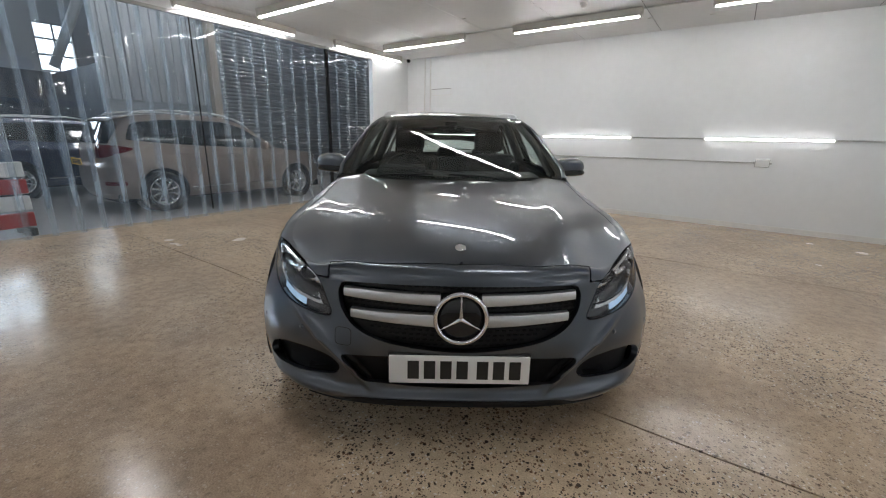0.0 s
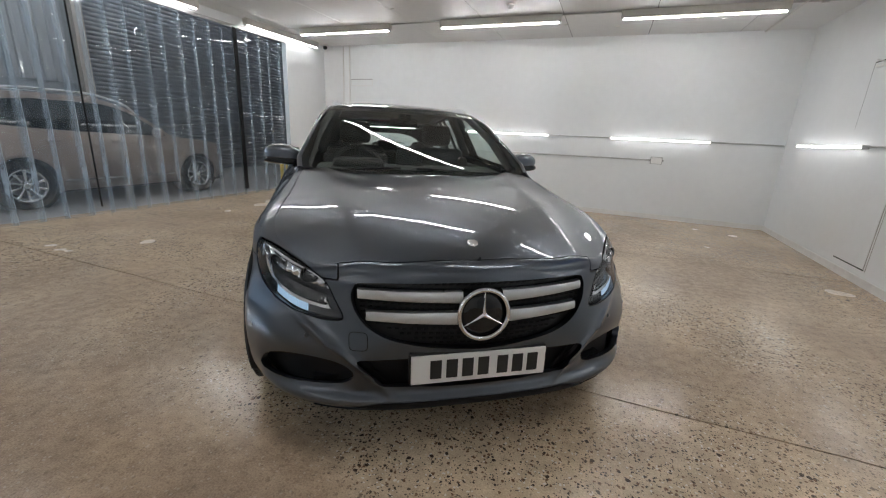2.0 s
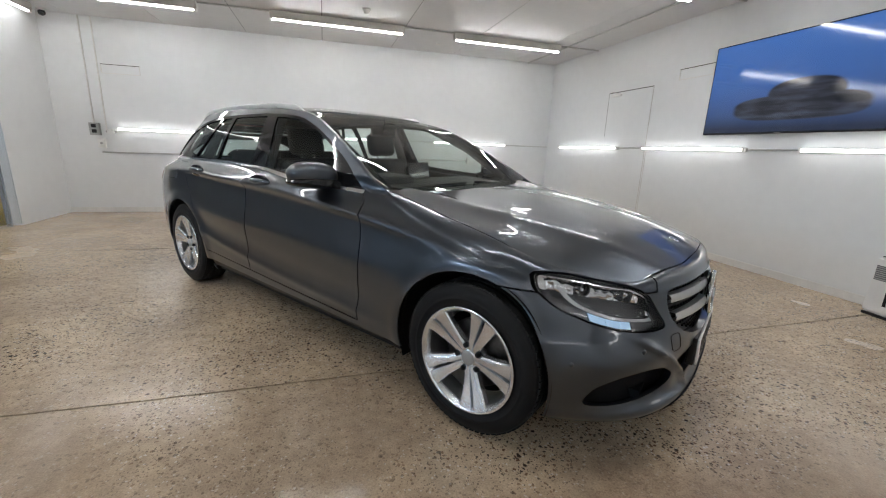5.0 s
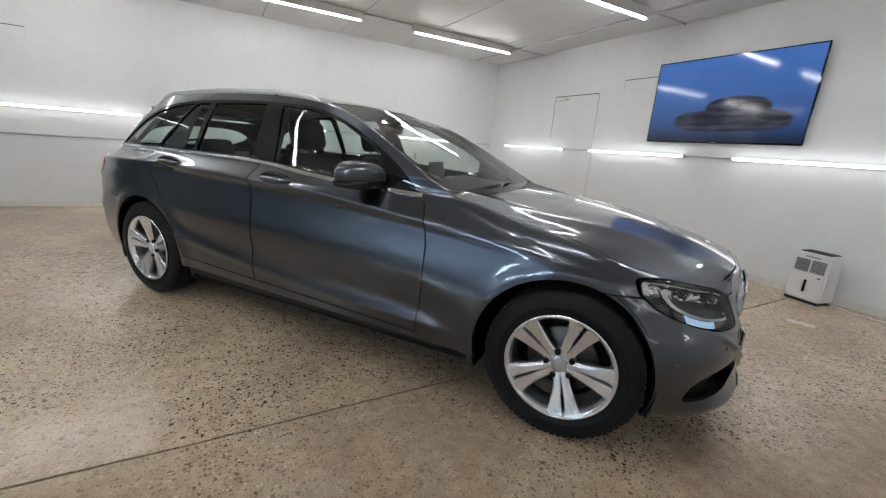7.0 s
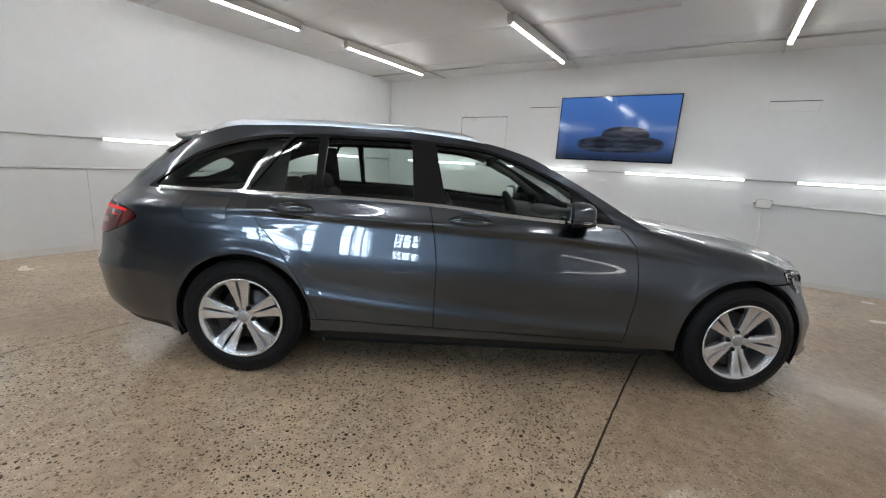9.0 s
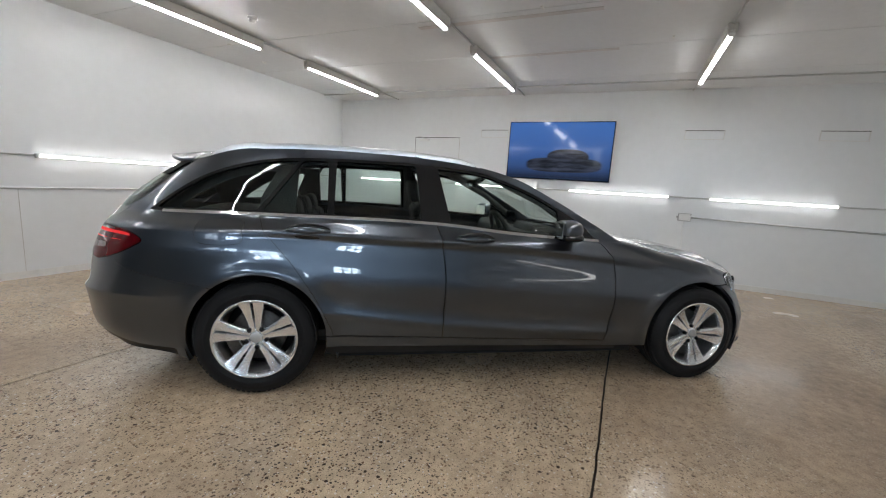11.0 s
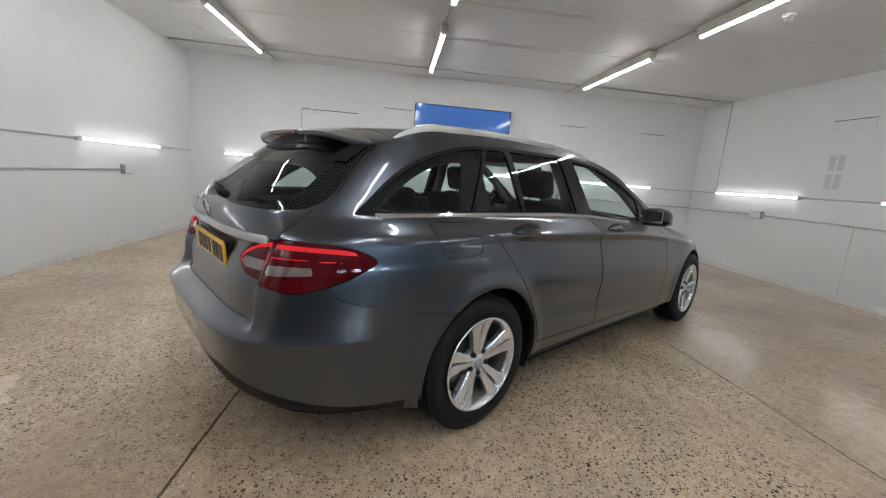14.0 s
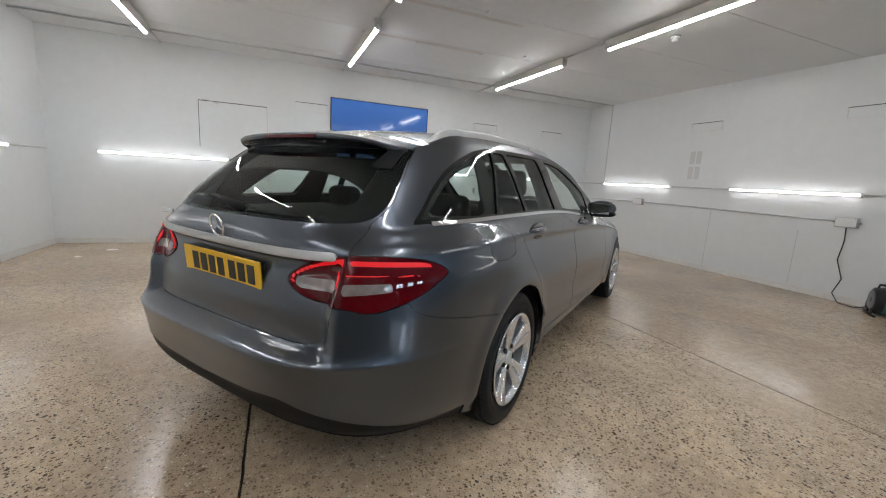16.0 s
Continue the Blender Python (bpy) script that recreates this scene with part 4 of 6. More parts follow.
# bonnet
rows = []
for q in even(lambda q: hood_edge(math.pi / 2 * q), 60)[::-1]:
    e = hood_edge(math.pi / 2 * q)
    near = float(sm(.49, .53, e[0]) * sm(.795, .77, e[0]))
    rows.append((e[0] - .0045 * (1 - near), e[1] + .004 * (1 - near)))
for v in np.linspace(Y0 + .02, .66, 44):
    rows.append((float(BONNET_EDGE(v)) - .0045, v))
Gd = []
for xe, y in rows:
    x = np.linspace(0, 1, 44) * xe
    yy = np.full(44, y) - .11 * sm(.45, .66, y) * (1 - (x / .73) ** 2)
    Gd.append(np.stack([x, yy, hood_height(x, yy)], -1))
BONNET = sheet(np.array(Gd).transpose(1, 0, 2))
bonnet = panel("bonnet", both(BONNET), PAINT, car, .012)

# windscreen and its pillars
def pillar_top(y):
    z = float(ROOF_EDGE(y))
    return np.array([float(half_width(y, z)), y, z])
def pillar_inner(v):
    return pillar_top(.62 + .91 * v) + np.array([-.020 - .010 * (1 - v), .002, .004])
vs = np.linspace(0, 1, 36)
Gd = []
for v in vs:
    e = pillar_inner(v)
    mid_z = .937 + .438 * v ** .90
    c = np.array([0, .535 + .935 * v, mid_z])
    u = np.linspace(0, 1, 26)[:, None]
    k = u ** 2.2
    Gd.append(np.concatenate([u * e[0], c[1] + (e[1] - c[1]) * k, c[2] + (e[2] - c[2]) * k], 1))
SCREEN = sheet(np.array(Gd).transpose(1, 0, 2))
screen_ob = panel("windscreen", both(SCREEN), SCREEN_GLASS, car, 0, "clear laminated windscreen")
edge_band = clip(SCREEN, lambda V: np.maximum(np.maximum(V[:, 2] - 1.345 + .012 * (V[:, 0] / .55) ** 2, .965 - V[:, 2]), V[:, 0] - .700 + .25 * (V[:, 2] - .94)))
panel("screen_band", shifted(both(edge_band), -.006), GLOSS_BLACK, screen_ob, 0, "black printed band of the windscreen")
for sgn in (1, -1):
    f = (lambda S: S) if sgn > 0 else mirror
    Gd = []
    for v in vs:
        p, e = pillar_top(.62 + .91 * v), pillar_inner(v)
        t = np.linspace(0, 1, 6)[:, None]
        m1 = (p + e) / 2 + np.array([.004, -.002, .007])
        Gd.append((1 - t) ** 2 * p + 2 * t * (1 - t) * m1 + t * t * e)
    panel("windscreen_pillar", f(sheet(np.array(Gd)[:, ::-1].transpose(1, 0, 2))), PAINT, car, 0)

# roof and spoiler
ROOF_MID = pchip([(1.42, 1.366), (1.6, 1.402), (1.8, 1.424), (2.2, 1.432), (2.6, 1.425), (3.0, 1.402), (3.2, 1.380), (3.45, 1.338)])
_edge = np.array([rear_pt(a, np.array(TOP_A(a))) for a in np.linspace(0, math.pi / 2, 240)])
def edge_x(y):
    return np.where(y < Y1, half_width(np.minimum(y, Y1), ROOF_EDGE(np.minimum(y, Y1))), np.interp(y, _edge[:, 1], _edge[:, 0]))
def edge_z(y):
    return np.where(y < Y1, ROOF_EDGE(y), np.interp(np.minimum(y, 3.262), _edge[:, 1], _edge[:, 2]))
def roof_height(x, y):
    ze, xe = edge_z(y), np.where(y < 3.262, edge_x(y), .532)
    return ze + (ROOF_MID(y) - ze) * (1 - np.clip(x / xe, 0, 1) ** 2.7)
def roof_sheet(ya, yb, n):
    """The roof between two lines across the car, out to the edge of the flanks."""
    Gd, u = [], np.linspace(0, 1, 40)
    for s in np.linspace(0, 1, n):
        y0 = ya(u) if callable(ya) else np.full(40, ya)
        y = y0 + (yb - y0) * s
        x = u * edge_x(y)
        Gd.append(np.stack([x, y, roof_height(x, y)], -1))
    return sheet(np.array(Gd).transpose(1, 0, 2))
SPOILER_X = pchip([(0, 0), (.35, .25), (.6, .41), (.75, .470), (.88, .503), (1, float(edge_x(3.25)) - .004)])
SPOILER_Y = pchip([(0, 3.452), (.35, 3.444), (.6, 3.415), (.75, 3.372), (.88, 3.312), (1, 3.25)])
_u = np.linspace(0, 1, 44)
_lip = np.stack([SPOILER_X(_u), SPOILER_Y(_u), roof_height(SPOILER_X(_u), SPOILER_Y(_u)) - .010 * sm(.5, .9, _u)], -1)
def spoiler_sheet(y0, n):
    """The spoiler's top, run out to a rounded lip, and its edge turned down."""
    Gd, x0 = [], _u * float(edge_x(y0))
    for s in np.linspace(0, 1, n):
        x, y = x0 + (_lip[:, 0] - x0) * s, y0 + (_lip[:, 1] - y0) * s
        Gd.append(np.stack([x, y, roof_height(x, y) - .010 * s * s * sm(.5, .9, _u)], -1))
    fade = (1 - .6 * sm(.7, 1, _u))[:, None]
    for d, drop in ((.003, .005), (-.002, .016), (-.008, .021)):
        Gd.append(_lip + np.array([0, d, -drop]) * fade)
    return sheet(np.array(Gd).transpose(1, 0, 2))
_under = np.array([rear_pt(a, np.array(1.287)) for a in np.linspace(0, math.pi / 2, 240)])[::-1]
def spoiler_blade():
    """The gloss black fin that closes the corner between the lip and the rear window."""
    k = _u > .74
    lip = _lip[k] + np.array([0, -.004, -.012]) * (1 - .5 * sm(.7, 1, _u[k]))[:, None]
    rows = [lip]
    for z in (1.275, 1.245, 1.205):
        ring = np.array([rear_pt(a, np.array(z)) for a in np.linspace(0, math.pi / 2, 240)])[::-1]
        x = lip[:, 0] + (.004 + .2 * (1.29 - z)) * sm(.74, .95, _u[k])
        rows.append(np.stack([x, np.interp(x, ring[:, 0], ring[:, 1]) + .004, np.full(len(x), z)], -1))
    return sheet(np.array(rows).transpose(1, 0, 2))
def spoiler_underside():
    """From the lip forward and down to the top of the rear window."""
    x1 = _lip[:, 0] * .985
    top = _lip + np.array([0, -.008, -.018]) * (1 - .5 * sm(.7, 1, _u))[:, None]
    low = np.stack([x1, np.interp(x1, _under[:, 0], _under[:, 1]) - .004, np.full(44, 1.284)], -1)
    return sheet(np.array([top + (low - top) * k for k in (0, .35, .7, 1)]).transpose(1, 0, 2))
ROOF = roof_sheet(lambda u: 1.474 + .065 * u ** 2.2, 3.165, 70)
roof = panel("roof", both(ROOF), PAINT, car, .012)
spoiler = panel("spoiler", both(spoiler_sheet(3.171, 26)), PAINT, car, 0)
panel("spoiler_underside", both(spoiler_underside()), GLOSS_BLACK, spoiler, 0, "gloss black underside of the spoiler")
for S in (spoiler_blade(), mirror(spoiler_blade())):
    panel("spoiler_blade", S, SATIN_BLACK, spoiler, 0, "black side blade of the spoiler")
panel("headliner", shifted(both(ROOF), -.035), HEADLINER, car, 0, "dark grey roof lining")

# ---------------------------------------------------------------- lamps, grille, wheels, cabin
def nose_y(x, z):
    """How far forward the nose lies at a place across and a height."""
    w, n = half_width(-.2, z), FRONT_N(z)
    return Y0 - (Y0 - FRONT(z)) * np.clip(1 - (np.abs(x) / w) ** n, 0, 1) ** (1 / FRONT_M(z))

# dark lining behind the openings and gaps
panel("nose_lining", shifted(both(clip(clip(NOSE, lambda V: arch(V) - .002), lambda V: np.minimum(-head(V) - .012, hood_height(V[:, 0], V[:, 1]) - .05 - V[:, 2]))), -.05), SATIN_BLACK, car, 0, "black lining behind the grille and gaps")
for sgn in (1, -1):
    f = (lambda S: S) if sgn > 0 else mirror
    inner = clip(clip(FLANK, lambda V: np.minimum(arch(V) - .004, BELT(V[:, 1]) - .012 - V[:, 2])), lambda V: np.maximum(GATE_SIDE(V[:, 2]) - .0 - V[:, 0], 3.2 - V[:, 1]) * 0 + 1)
    panel("body_lining", f(shifted(inner, -.034)), INTERIOR, car, 0, "black inner lining of doors and flanks")

# headlights
LAMP_DARK = surface("dark_lamp_housing", (0.13, 0.134, 0.142), 0.20, metal=0.85, vary=0.3, fine=60, coarse=12, bump=0.0)
cover = clip(NOSE, lambda V: head(V) - .001)
for sgn in (1, -1):
    f = (lambda S: S) if sgn > 0 else mirror
    lamp = panel("headlight", f(shifted(clip(NOSE, lambda V: head(V) - .0015), -.06)), LAMP_DARK, car, -.058, "headlight with dark housing and lit blue-white band")
    panel("lens_cover", f(shifted(cover, -.002)), LAMP_GLASS, lamp, 0, "clear lamp cover")
    split = lambda V: V[:, 2] - .607 - .18 * (V[:, 0] - .55)
    tray = clip(NOSE, lambda V: np.minimum(head(V) - .008, -split(V)))
    panel("reflector", f(shifted(tray, -.034)), LAMP_DARK, lamp, .02, "grey lower lamp reflector")
    foot = lambda V: np.maximum(-split(V), V[:, 0] - .775)
    guide = clip(NOSE, lambda V: np.minimum(np.minimum(head(V) - .007, .031 - head(V)), np.minimum(-split(V) - .006, .778 - V[:, 0])))
    for u0, u1 in ((.628, .664), (.667, .705), (.708, .748)):
        panel("light_guide", f(shifted(clip(guide, lambda V: np.minimum(V[:, 0] - u0, u1 - V[:, 0])), -.020)), DRL, lamp, .006, "lit blue-white daytime light")
    sides = clip(guide, lambda V: np.maximum(.622 - V[:, 0], V[:, 0] - .754))
    panel("reflector", f(shifted(sides, -.022)), LAMP_DARK, lamp, .006, "grey lower reflector")
    for a, b, depth in ((.033, .044, -.014), (.050, .053, -.020)):
        sweep = clip(NOSE, lambda V: np.minimum(np.minimum(head(V) - a, b - head(V)), foot(V)))
        if len(sweep[2]):
            panel("chrome_line", f(shifted(sweep, depth)), LAMP_CHROME, lamp, .012, "curved chrome sweep inside the lamp")
    brow = clip(NOSE, lambda V: np.minimum(np.minimum(head(V) - .005, .013 - head(V)), split(V) - .02))
    panel("brow", f(shifted(brow, -.014)), LAMP_CHROME, lamp, .010, "chrome brow inside the lamp")
    facets = clip(NOSE, lambda V: np.minimum(np.minimum(head(V) - .013, split(V) - .022), np.minimum(V[:, 0] - .57, .83 - V[:, 0])))
    fv, fn2, ff = shifted(facets, -.044)
    fv = fv + fn2 * (.010 * np.abs(np.sin(fv[:, :1] * 130)) + .006 * np.abs(np.sin(fv[:, 2:] * 150)))
    panel("reflector", f((fv, fn2, ff)), LAMP_CHROME, lamp, .01, "faceted bright reflector")
    for cx, cz, r in ((.610, .665, .024), (.735, .690, .020)):
        y = float(nose_y(cx, cz)) + .042
        out = Vector((cx * .55 * sgn, -0.8, 0.12)).normalized()
        turn = out.to_track_quat("Z", "Y").to_matrix().to_4x4()
        cup = lathe("cup", [(r * 1.25, .014), (r * 1.15, .016), (r, .008), (r * .6, -.012), (.0005, -.016)], 24, "z")
        part("reflector_cup", cup, LAMP_DARK, lamp, m=Matrix.Translation((cx * sgn, y, cz)) @ turn)
        bulb = lathe("bulb", [(.0005, .014), (r * .35, .012), (r * .62, .004), (r * .7, -.01)], 20, "z")
        part("lens", bulb, LAMP_GLASS, lamp, m=Matrix.Translation((cx * sgn, y, cz)) @ turn)

# tail lamps
for sgn in (1, -1):
    f = (lambda S: S) if sgn > 0 else mirror
    for nm, S, fn, owner in (("tail_light", FLANK, tail_out, car), ("boot_light", FLANK, tail_in, tailgate)):
        lens = clip(S, lambda V: fn(V) - .0012)
        lamp = panel(nm, f(shifted(lens, .003)), RED_LENS, owner, .03, "red wraparound rear lamp with a lit bar")
        if owner is car:
            pale = clip(lens, lambda V: np.minimum(np.minimum(V[:, 2] - .786 - .10 * (3.76 - V[:, 1]), .824 + .02 * (3.76 - V[:, 1]) - V[:, 2]), np.minimum(V[:, 1] - 3.615, fn(V) - .014)))
            bar = clip(lens, lambda V: np.minimum(.008 - np.abs(V[:, 2] - .889 + .12 * (3.75 - V[:, 1]) ** 2), np.minimum(V[:, 1] - 3.47, fn(V) - .009)))
            dots = clip(lens, lambda V: np.minimum(.0025 - np.abs(V[:, 2] - .850 + .05 * (3.75 - V[:, 1]) ** 2), np.minimum(V[:, 1] - 3.52, fn(V) - .012)))
        else:
            pale = clip(lens, lambda V: np.minimum(np.minimum(V[:, 2] - .786, .824 - V[:, 2]), np.minimum(V[:, 0] - .42, fn(V) - .018)))
            ring = lambda V: np.minimum(fn(V) - .008, .020 - fn(V))
            bar = clip(lens, lambda V: np.minimum(ring(V), V[:, 2] - .80))
            dots = clip(lens, lambda V: np.minimum(.003 - np.abs(V[:, 2] - .86), np.minimum(V[:, 0] - .50, fn(V) - .03)))
        if len(pale[2]):
            panel("reversing_lens", f(shifted(pale, .0045)), CLEAR_LENS, lamp, .003, "pale ribbed reversing lamp lens")
        if len(bar[2]):
            panel("light_bar", f(shifted(bar, .005)), RED_GLOW, lamp, .003, "lit red light bar")
        if len(dots[2]) and owner is car:
            panel("light_bar", f(shifted(dots, .005)), RED_GLOW, lamp, .003)

# grille
grille = panel("grille", shifted(both(clip(NOSE, lambda V: front_xz(GRILLE)(V) + .004)), -.042), BLACK_PLASTIC, car, 0, "black grille with two silver bars and a ringed emblem")
def bar_mesh(z, x0, x1, h0, h1, sgn):
    Gd = []
    for x in np.linspace(x0, x1, 26):
        k = (x - x0) / (x1 - x0)
        h = h0 + (h1 - h0) * k
        y = float(nose_y(x, z)) + .006
        ring = [(0.026, -h), (0.004, -h), (-.004, -h * .75), (-.005, h * .2), (0.002, h), (0.026, h)]
        Gd.append([(x * sgn, y + dy, z + dz) for dy, dz in ring])
    Gd = np.array(Gd)
    S = sheet(Gd if sgn > 0 else Gd[:, ::-1])
    verts, faces = list(map(tuple, S[0])), [tuple(map(int, q)) for q in S[2]]
    return sharp_by_angle(mesh_from("louvre", verts, faces), 40)
for sgn in (1, -1):
    part("louvre", bar_mesh(.632, .075, .440, .022, .017, sgn), SATIN_SILVER, grille, "satin silver grille bar")
    part("louvre", bar_mesh(.556, .085, .412, .024, .017, sgn), SATIN_SILVER, grille, "satin silver grille bar")
mesh_lines = bmesh.new()
for z in np.arange(.45, .67, .018):
    half = .43 * min(1, (z - .43) / .12) ** .5
    for x in np.arange(-half, half, .026):
        y = float(nose_y(x, z)) + .036
        add_box(mesh_lines, x, x + .016, y - .003, y + .003, z, z + .006)
tagged(part("grille_mesh", mesh_lines, SATIN_BLACK, grille), kind="stuff")

def emblem(name, r, parent, m, thick):
    """A ring with three rays, on a dark disc."""
    ring = tube_mesh(name, [(r * math.cos(t), 0, r * math.sin(t)) for t in np.linspace(0, 2 * math.pi, 48, endpoint=False)], thick, 10, closed=True)
    root = part(name, ring, CHROME, parent, "chrome ring emblem", m)
    for k in range(3):
        t = math.pi / 2 + k * 2 * math.pi / 3
        d, q = np.array([math.cos(t), math.sin(t)]), np.array([-math.sin(t), math.cos(t)])
        w = r * .15
        pts = [d * r * .97, q * w, -d * w * .6, -q * w]
        verts = [(p[0], 0.0, p[1]) for p in pts] + [(0, -thick * .9, 0)]
        verts[0] = (verts[0][0], -thick * .2, verts[0][2])
        part("ray", mesh_from("ray", verts, [(0, 1, 4), (1, 2, 4), (2, 3, 4), (3, 0, 4), (3, 2, 1, 0)], smooth=False), CHROME, root)
    return root
ring_y = float(FRONT(.575)) - .006
star = emblem("emblem", .092, grille, pose(0, ring_y, .575, -3, 0, 0), .009)
part("disc", lathe("disc", [(.0005, -.004), (.06, -.003), (.088, .006), (.09, .02)], 40, "y"), GLOSS_BLACK, star, "black emblem disc")
square = lambda c: math.copysign(abs(c) ** .45, c)
tow = [(-.440 + .032 * square(math.cos(t)), -.0015 + float(nose_y(-.440 + .032 * square(math.cos(t)), .470 + .032 * square(math.sin(t)))), .470 + .032 * square(math.sin(t))) for t in np.linspace(0, 2 * math.pi, 36, endpoint=False)]
part("towing_cover", tube_mesh("towing_cover", tow, .0013, 5, closed=True), SATIN_BLACK, bumper_ob)
for sgn in (1, -1):
    mesh_net = clip(NOSE, lambda V: front_xz(SIDE_INTAKE)(V) + .004)
    panel("intake_net", (shifted(mesh_net, -.052) if sgn > 0 else mirror(shifted(mesh_net, -.052))), BLACK_PLASTIC, bumper_ob, 0, "black intake net")
    for x, z in ((.62, .47), (.835, .44)):
        y = float(nose_y(x, z))
        part("parking_sensor", lathe("parking_sensor", [(.0005, -.0035), (.009, -.003), (.0105, .002)], 16, "y"), PAINT, bumper_ob, m=pose(sgn * x, y, z, 0, 0, sgn * (55 if x > .8 else 22)))
panel("lower_lip", shifted(both(clip(NOSE, lambda V: np.minimum(.240 - .036 * sm(.36, .52, V[:, 0]) - V[:, 2], .60 - V[:, 0]))), .006), SATIN_BLACK, bumper_ob, .02, "black lower lip of the bumper")

# number plates: characters as plain bars
def plate(name, face, m, parent, label):
    root = part(name, box_bm(-.26, .26, -.004, .004, -.0555, .0555, .003), face, parent, label, m)
    for k, x in enumerate((-.170, -.110, -.050, .010, .085, .145, .205)):
        part("bar", box_bm(x - .031 + .01, x + .011 + .01, -.0062, -.0042, -.036, .036), PLATE_INK, root)
    return root
plate("number_plate", PLATE_WHITE, pose(0, -.738, .374, -2, 0, 0), car, "white front number plate with black marks")
part("plate_holder", box_bm(-.265, .265, -.732, -.70, .312, .435, .006), BLACK_PLASTIC, car)
plate("number_plate", PLATE_YELLOW, pose(0, 3.770, .793, 5, 0, 180), tailgate, "yellow rear number plate with black marks")
part("plate_holder", box_bm(-.255, .255, 3.735, 3.757, .742, .846, .006), BLACK_PLASTIC, tailgate)

# tailgate trim
strip_line = lambda V: .900 + .012 * V[:, 0] ** 2
bright = clip(gate, lambda V: np.minimum(.0135 - np.abs(V[:, 2] - strip_line(V)), .57 - V[:, 0]))
panel("boot_strip", shifted(both(bright), .007), SATIN_SILVER, tailgate, .012, "satin silver strip across the tailgate")
emblem("emblem", .042, tailgate, pose(0, 3.778, .953, 12, 0, 180), .0045)
part("brake_light", box_bm(-.17, .17, 3.436, 3.4535, 1.316, 1.331, .003), RED_LENS, spoiler, "dark red high brake light")
wiper = part("rear_wiper", tube_mesh("rear_wiper", [(-.09, 3.712, 1.022), (-.06, 3.735, 1.035), (.05, 3.722, 1.052), (.15, 3.705, 1.062)], [.016, .018, .010, .006], 10), SATIN_BLACK, tailgate, "black rear wiper")
part("wiper_blade", tube_mesh("wiper_blade", [(.02, 3.708, 1.050), (.18, 3.698, 1.058), (.34, 3.680, 1.052)], .006, 6), SATIN_BLACK, wiper)
for x in (.5,):
    part("badge", box_bm(x - .05, x + .05, 3.752, 3.758, .955, .975, .002), CHROME, tailgate, "chrome lettering as a plain bar", m=pose(0, -.03, 0))
medal = lathe("bonnet_badge", [(.0005, .006), (.012, .0055), (.021, .004), (.0225, 0)], 28, "z")
part("bonnet_badge", medal, CHROME, bonnet, "small round chrome badge", m=pose(0, -.545, float(hood_height(0, -.545)) - .0005, 22, 0, 0))

# roof rails
for sgn in (1, -1):
    Gd = []
    for v in np.linspace(0, 1, 60):
        y = 1.56 + 1.60 * v
        ze = float(edge_z(y))
        x = float(edge_x(y)) - .018
        lift = .029 * min(1, math.sin(math.pi * v) * 5) ** .6 if 0 < v < 1 else 0
        z = ze + .006
        Gd.append([(sgn * (x + dx), y, z + dz) for dx, dz in ((.008, -.006), (.009, lift * .7), (.004, lift * .95), (-.003, lift * .95), (-.008, lift * .7), (-.008, -.004))])
    Gd = np.array(Gd)
    S = sheet(Gd if sgn < 0 else Gd[:, ::-1])
    part("roof_rail", mesh_from("roof_rail", list(map(tuple, S[0])), [tuple(map(int, q)) for q in S[2]]), SATIN_SILVER, car, "satin silver roof rail")

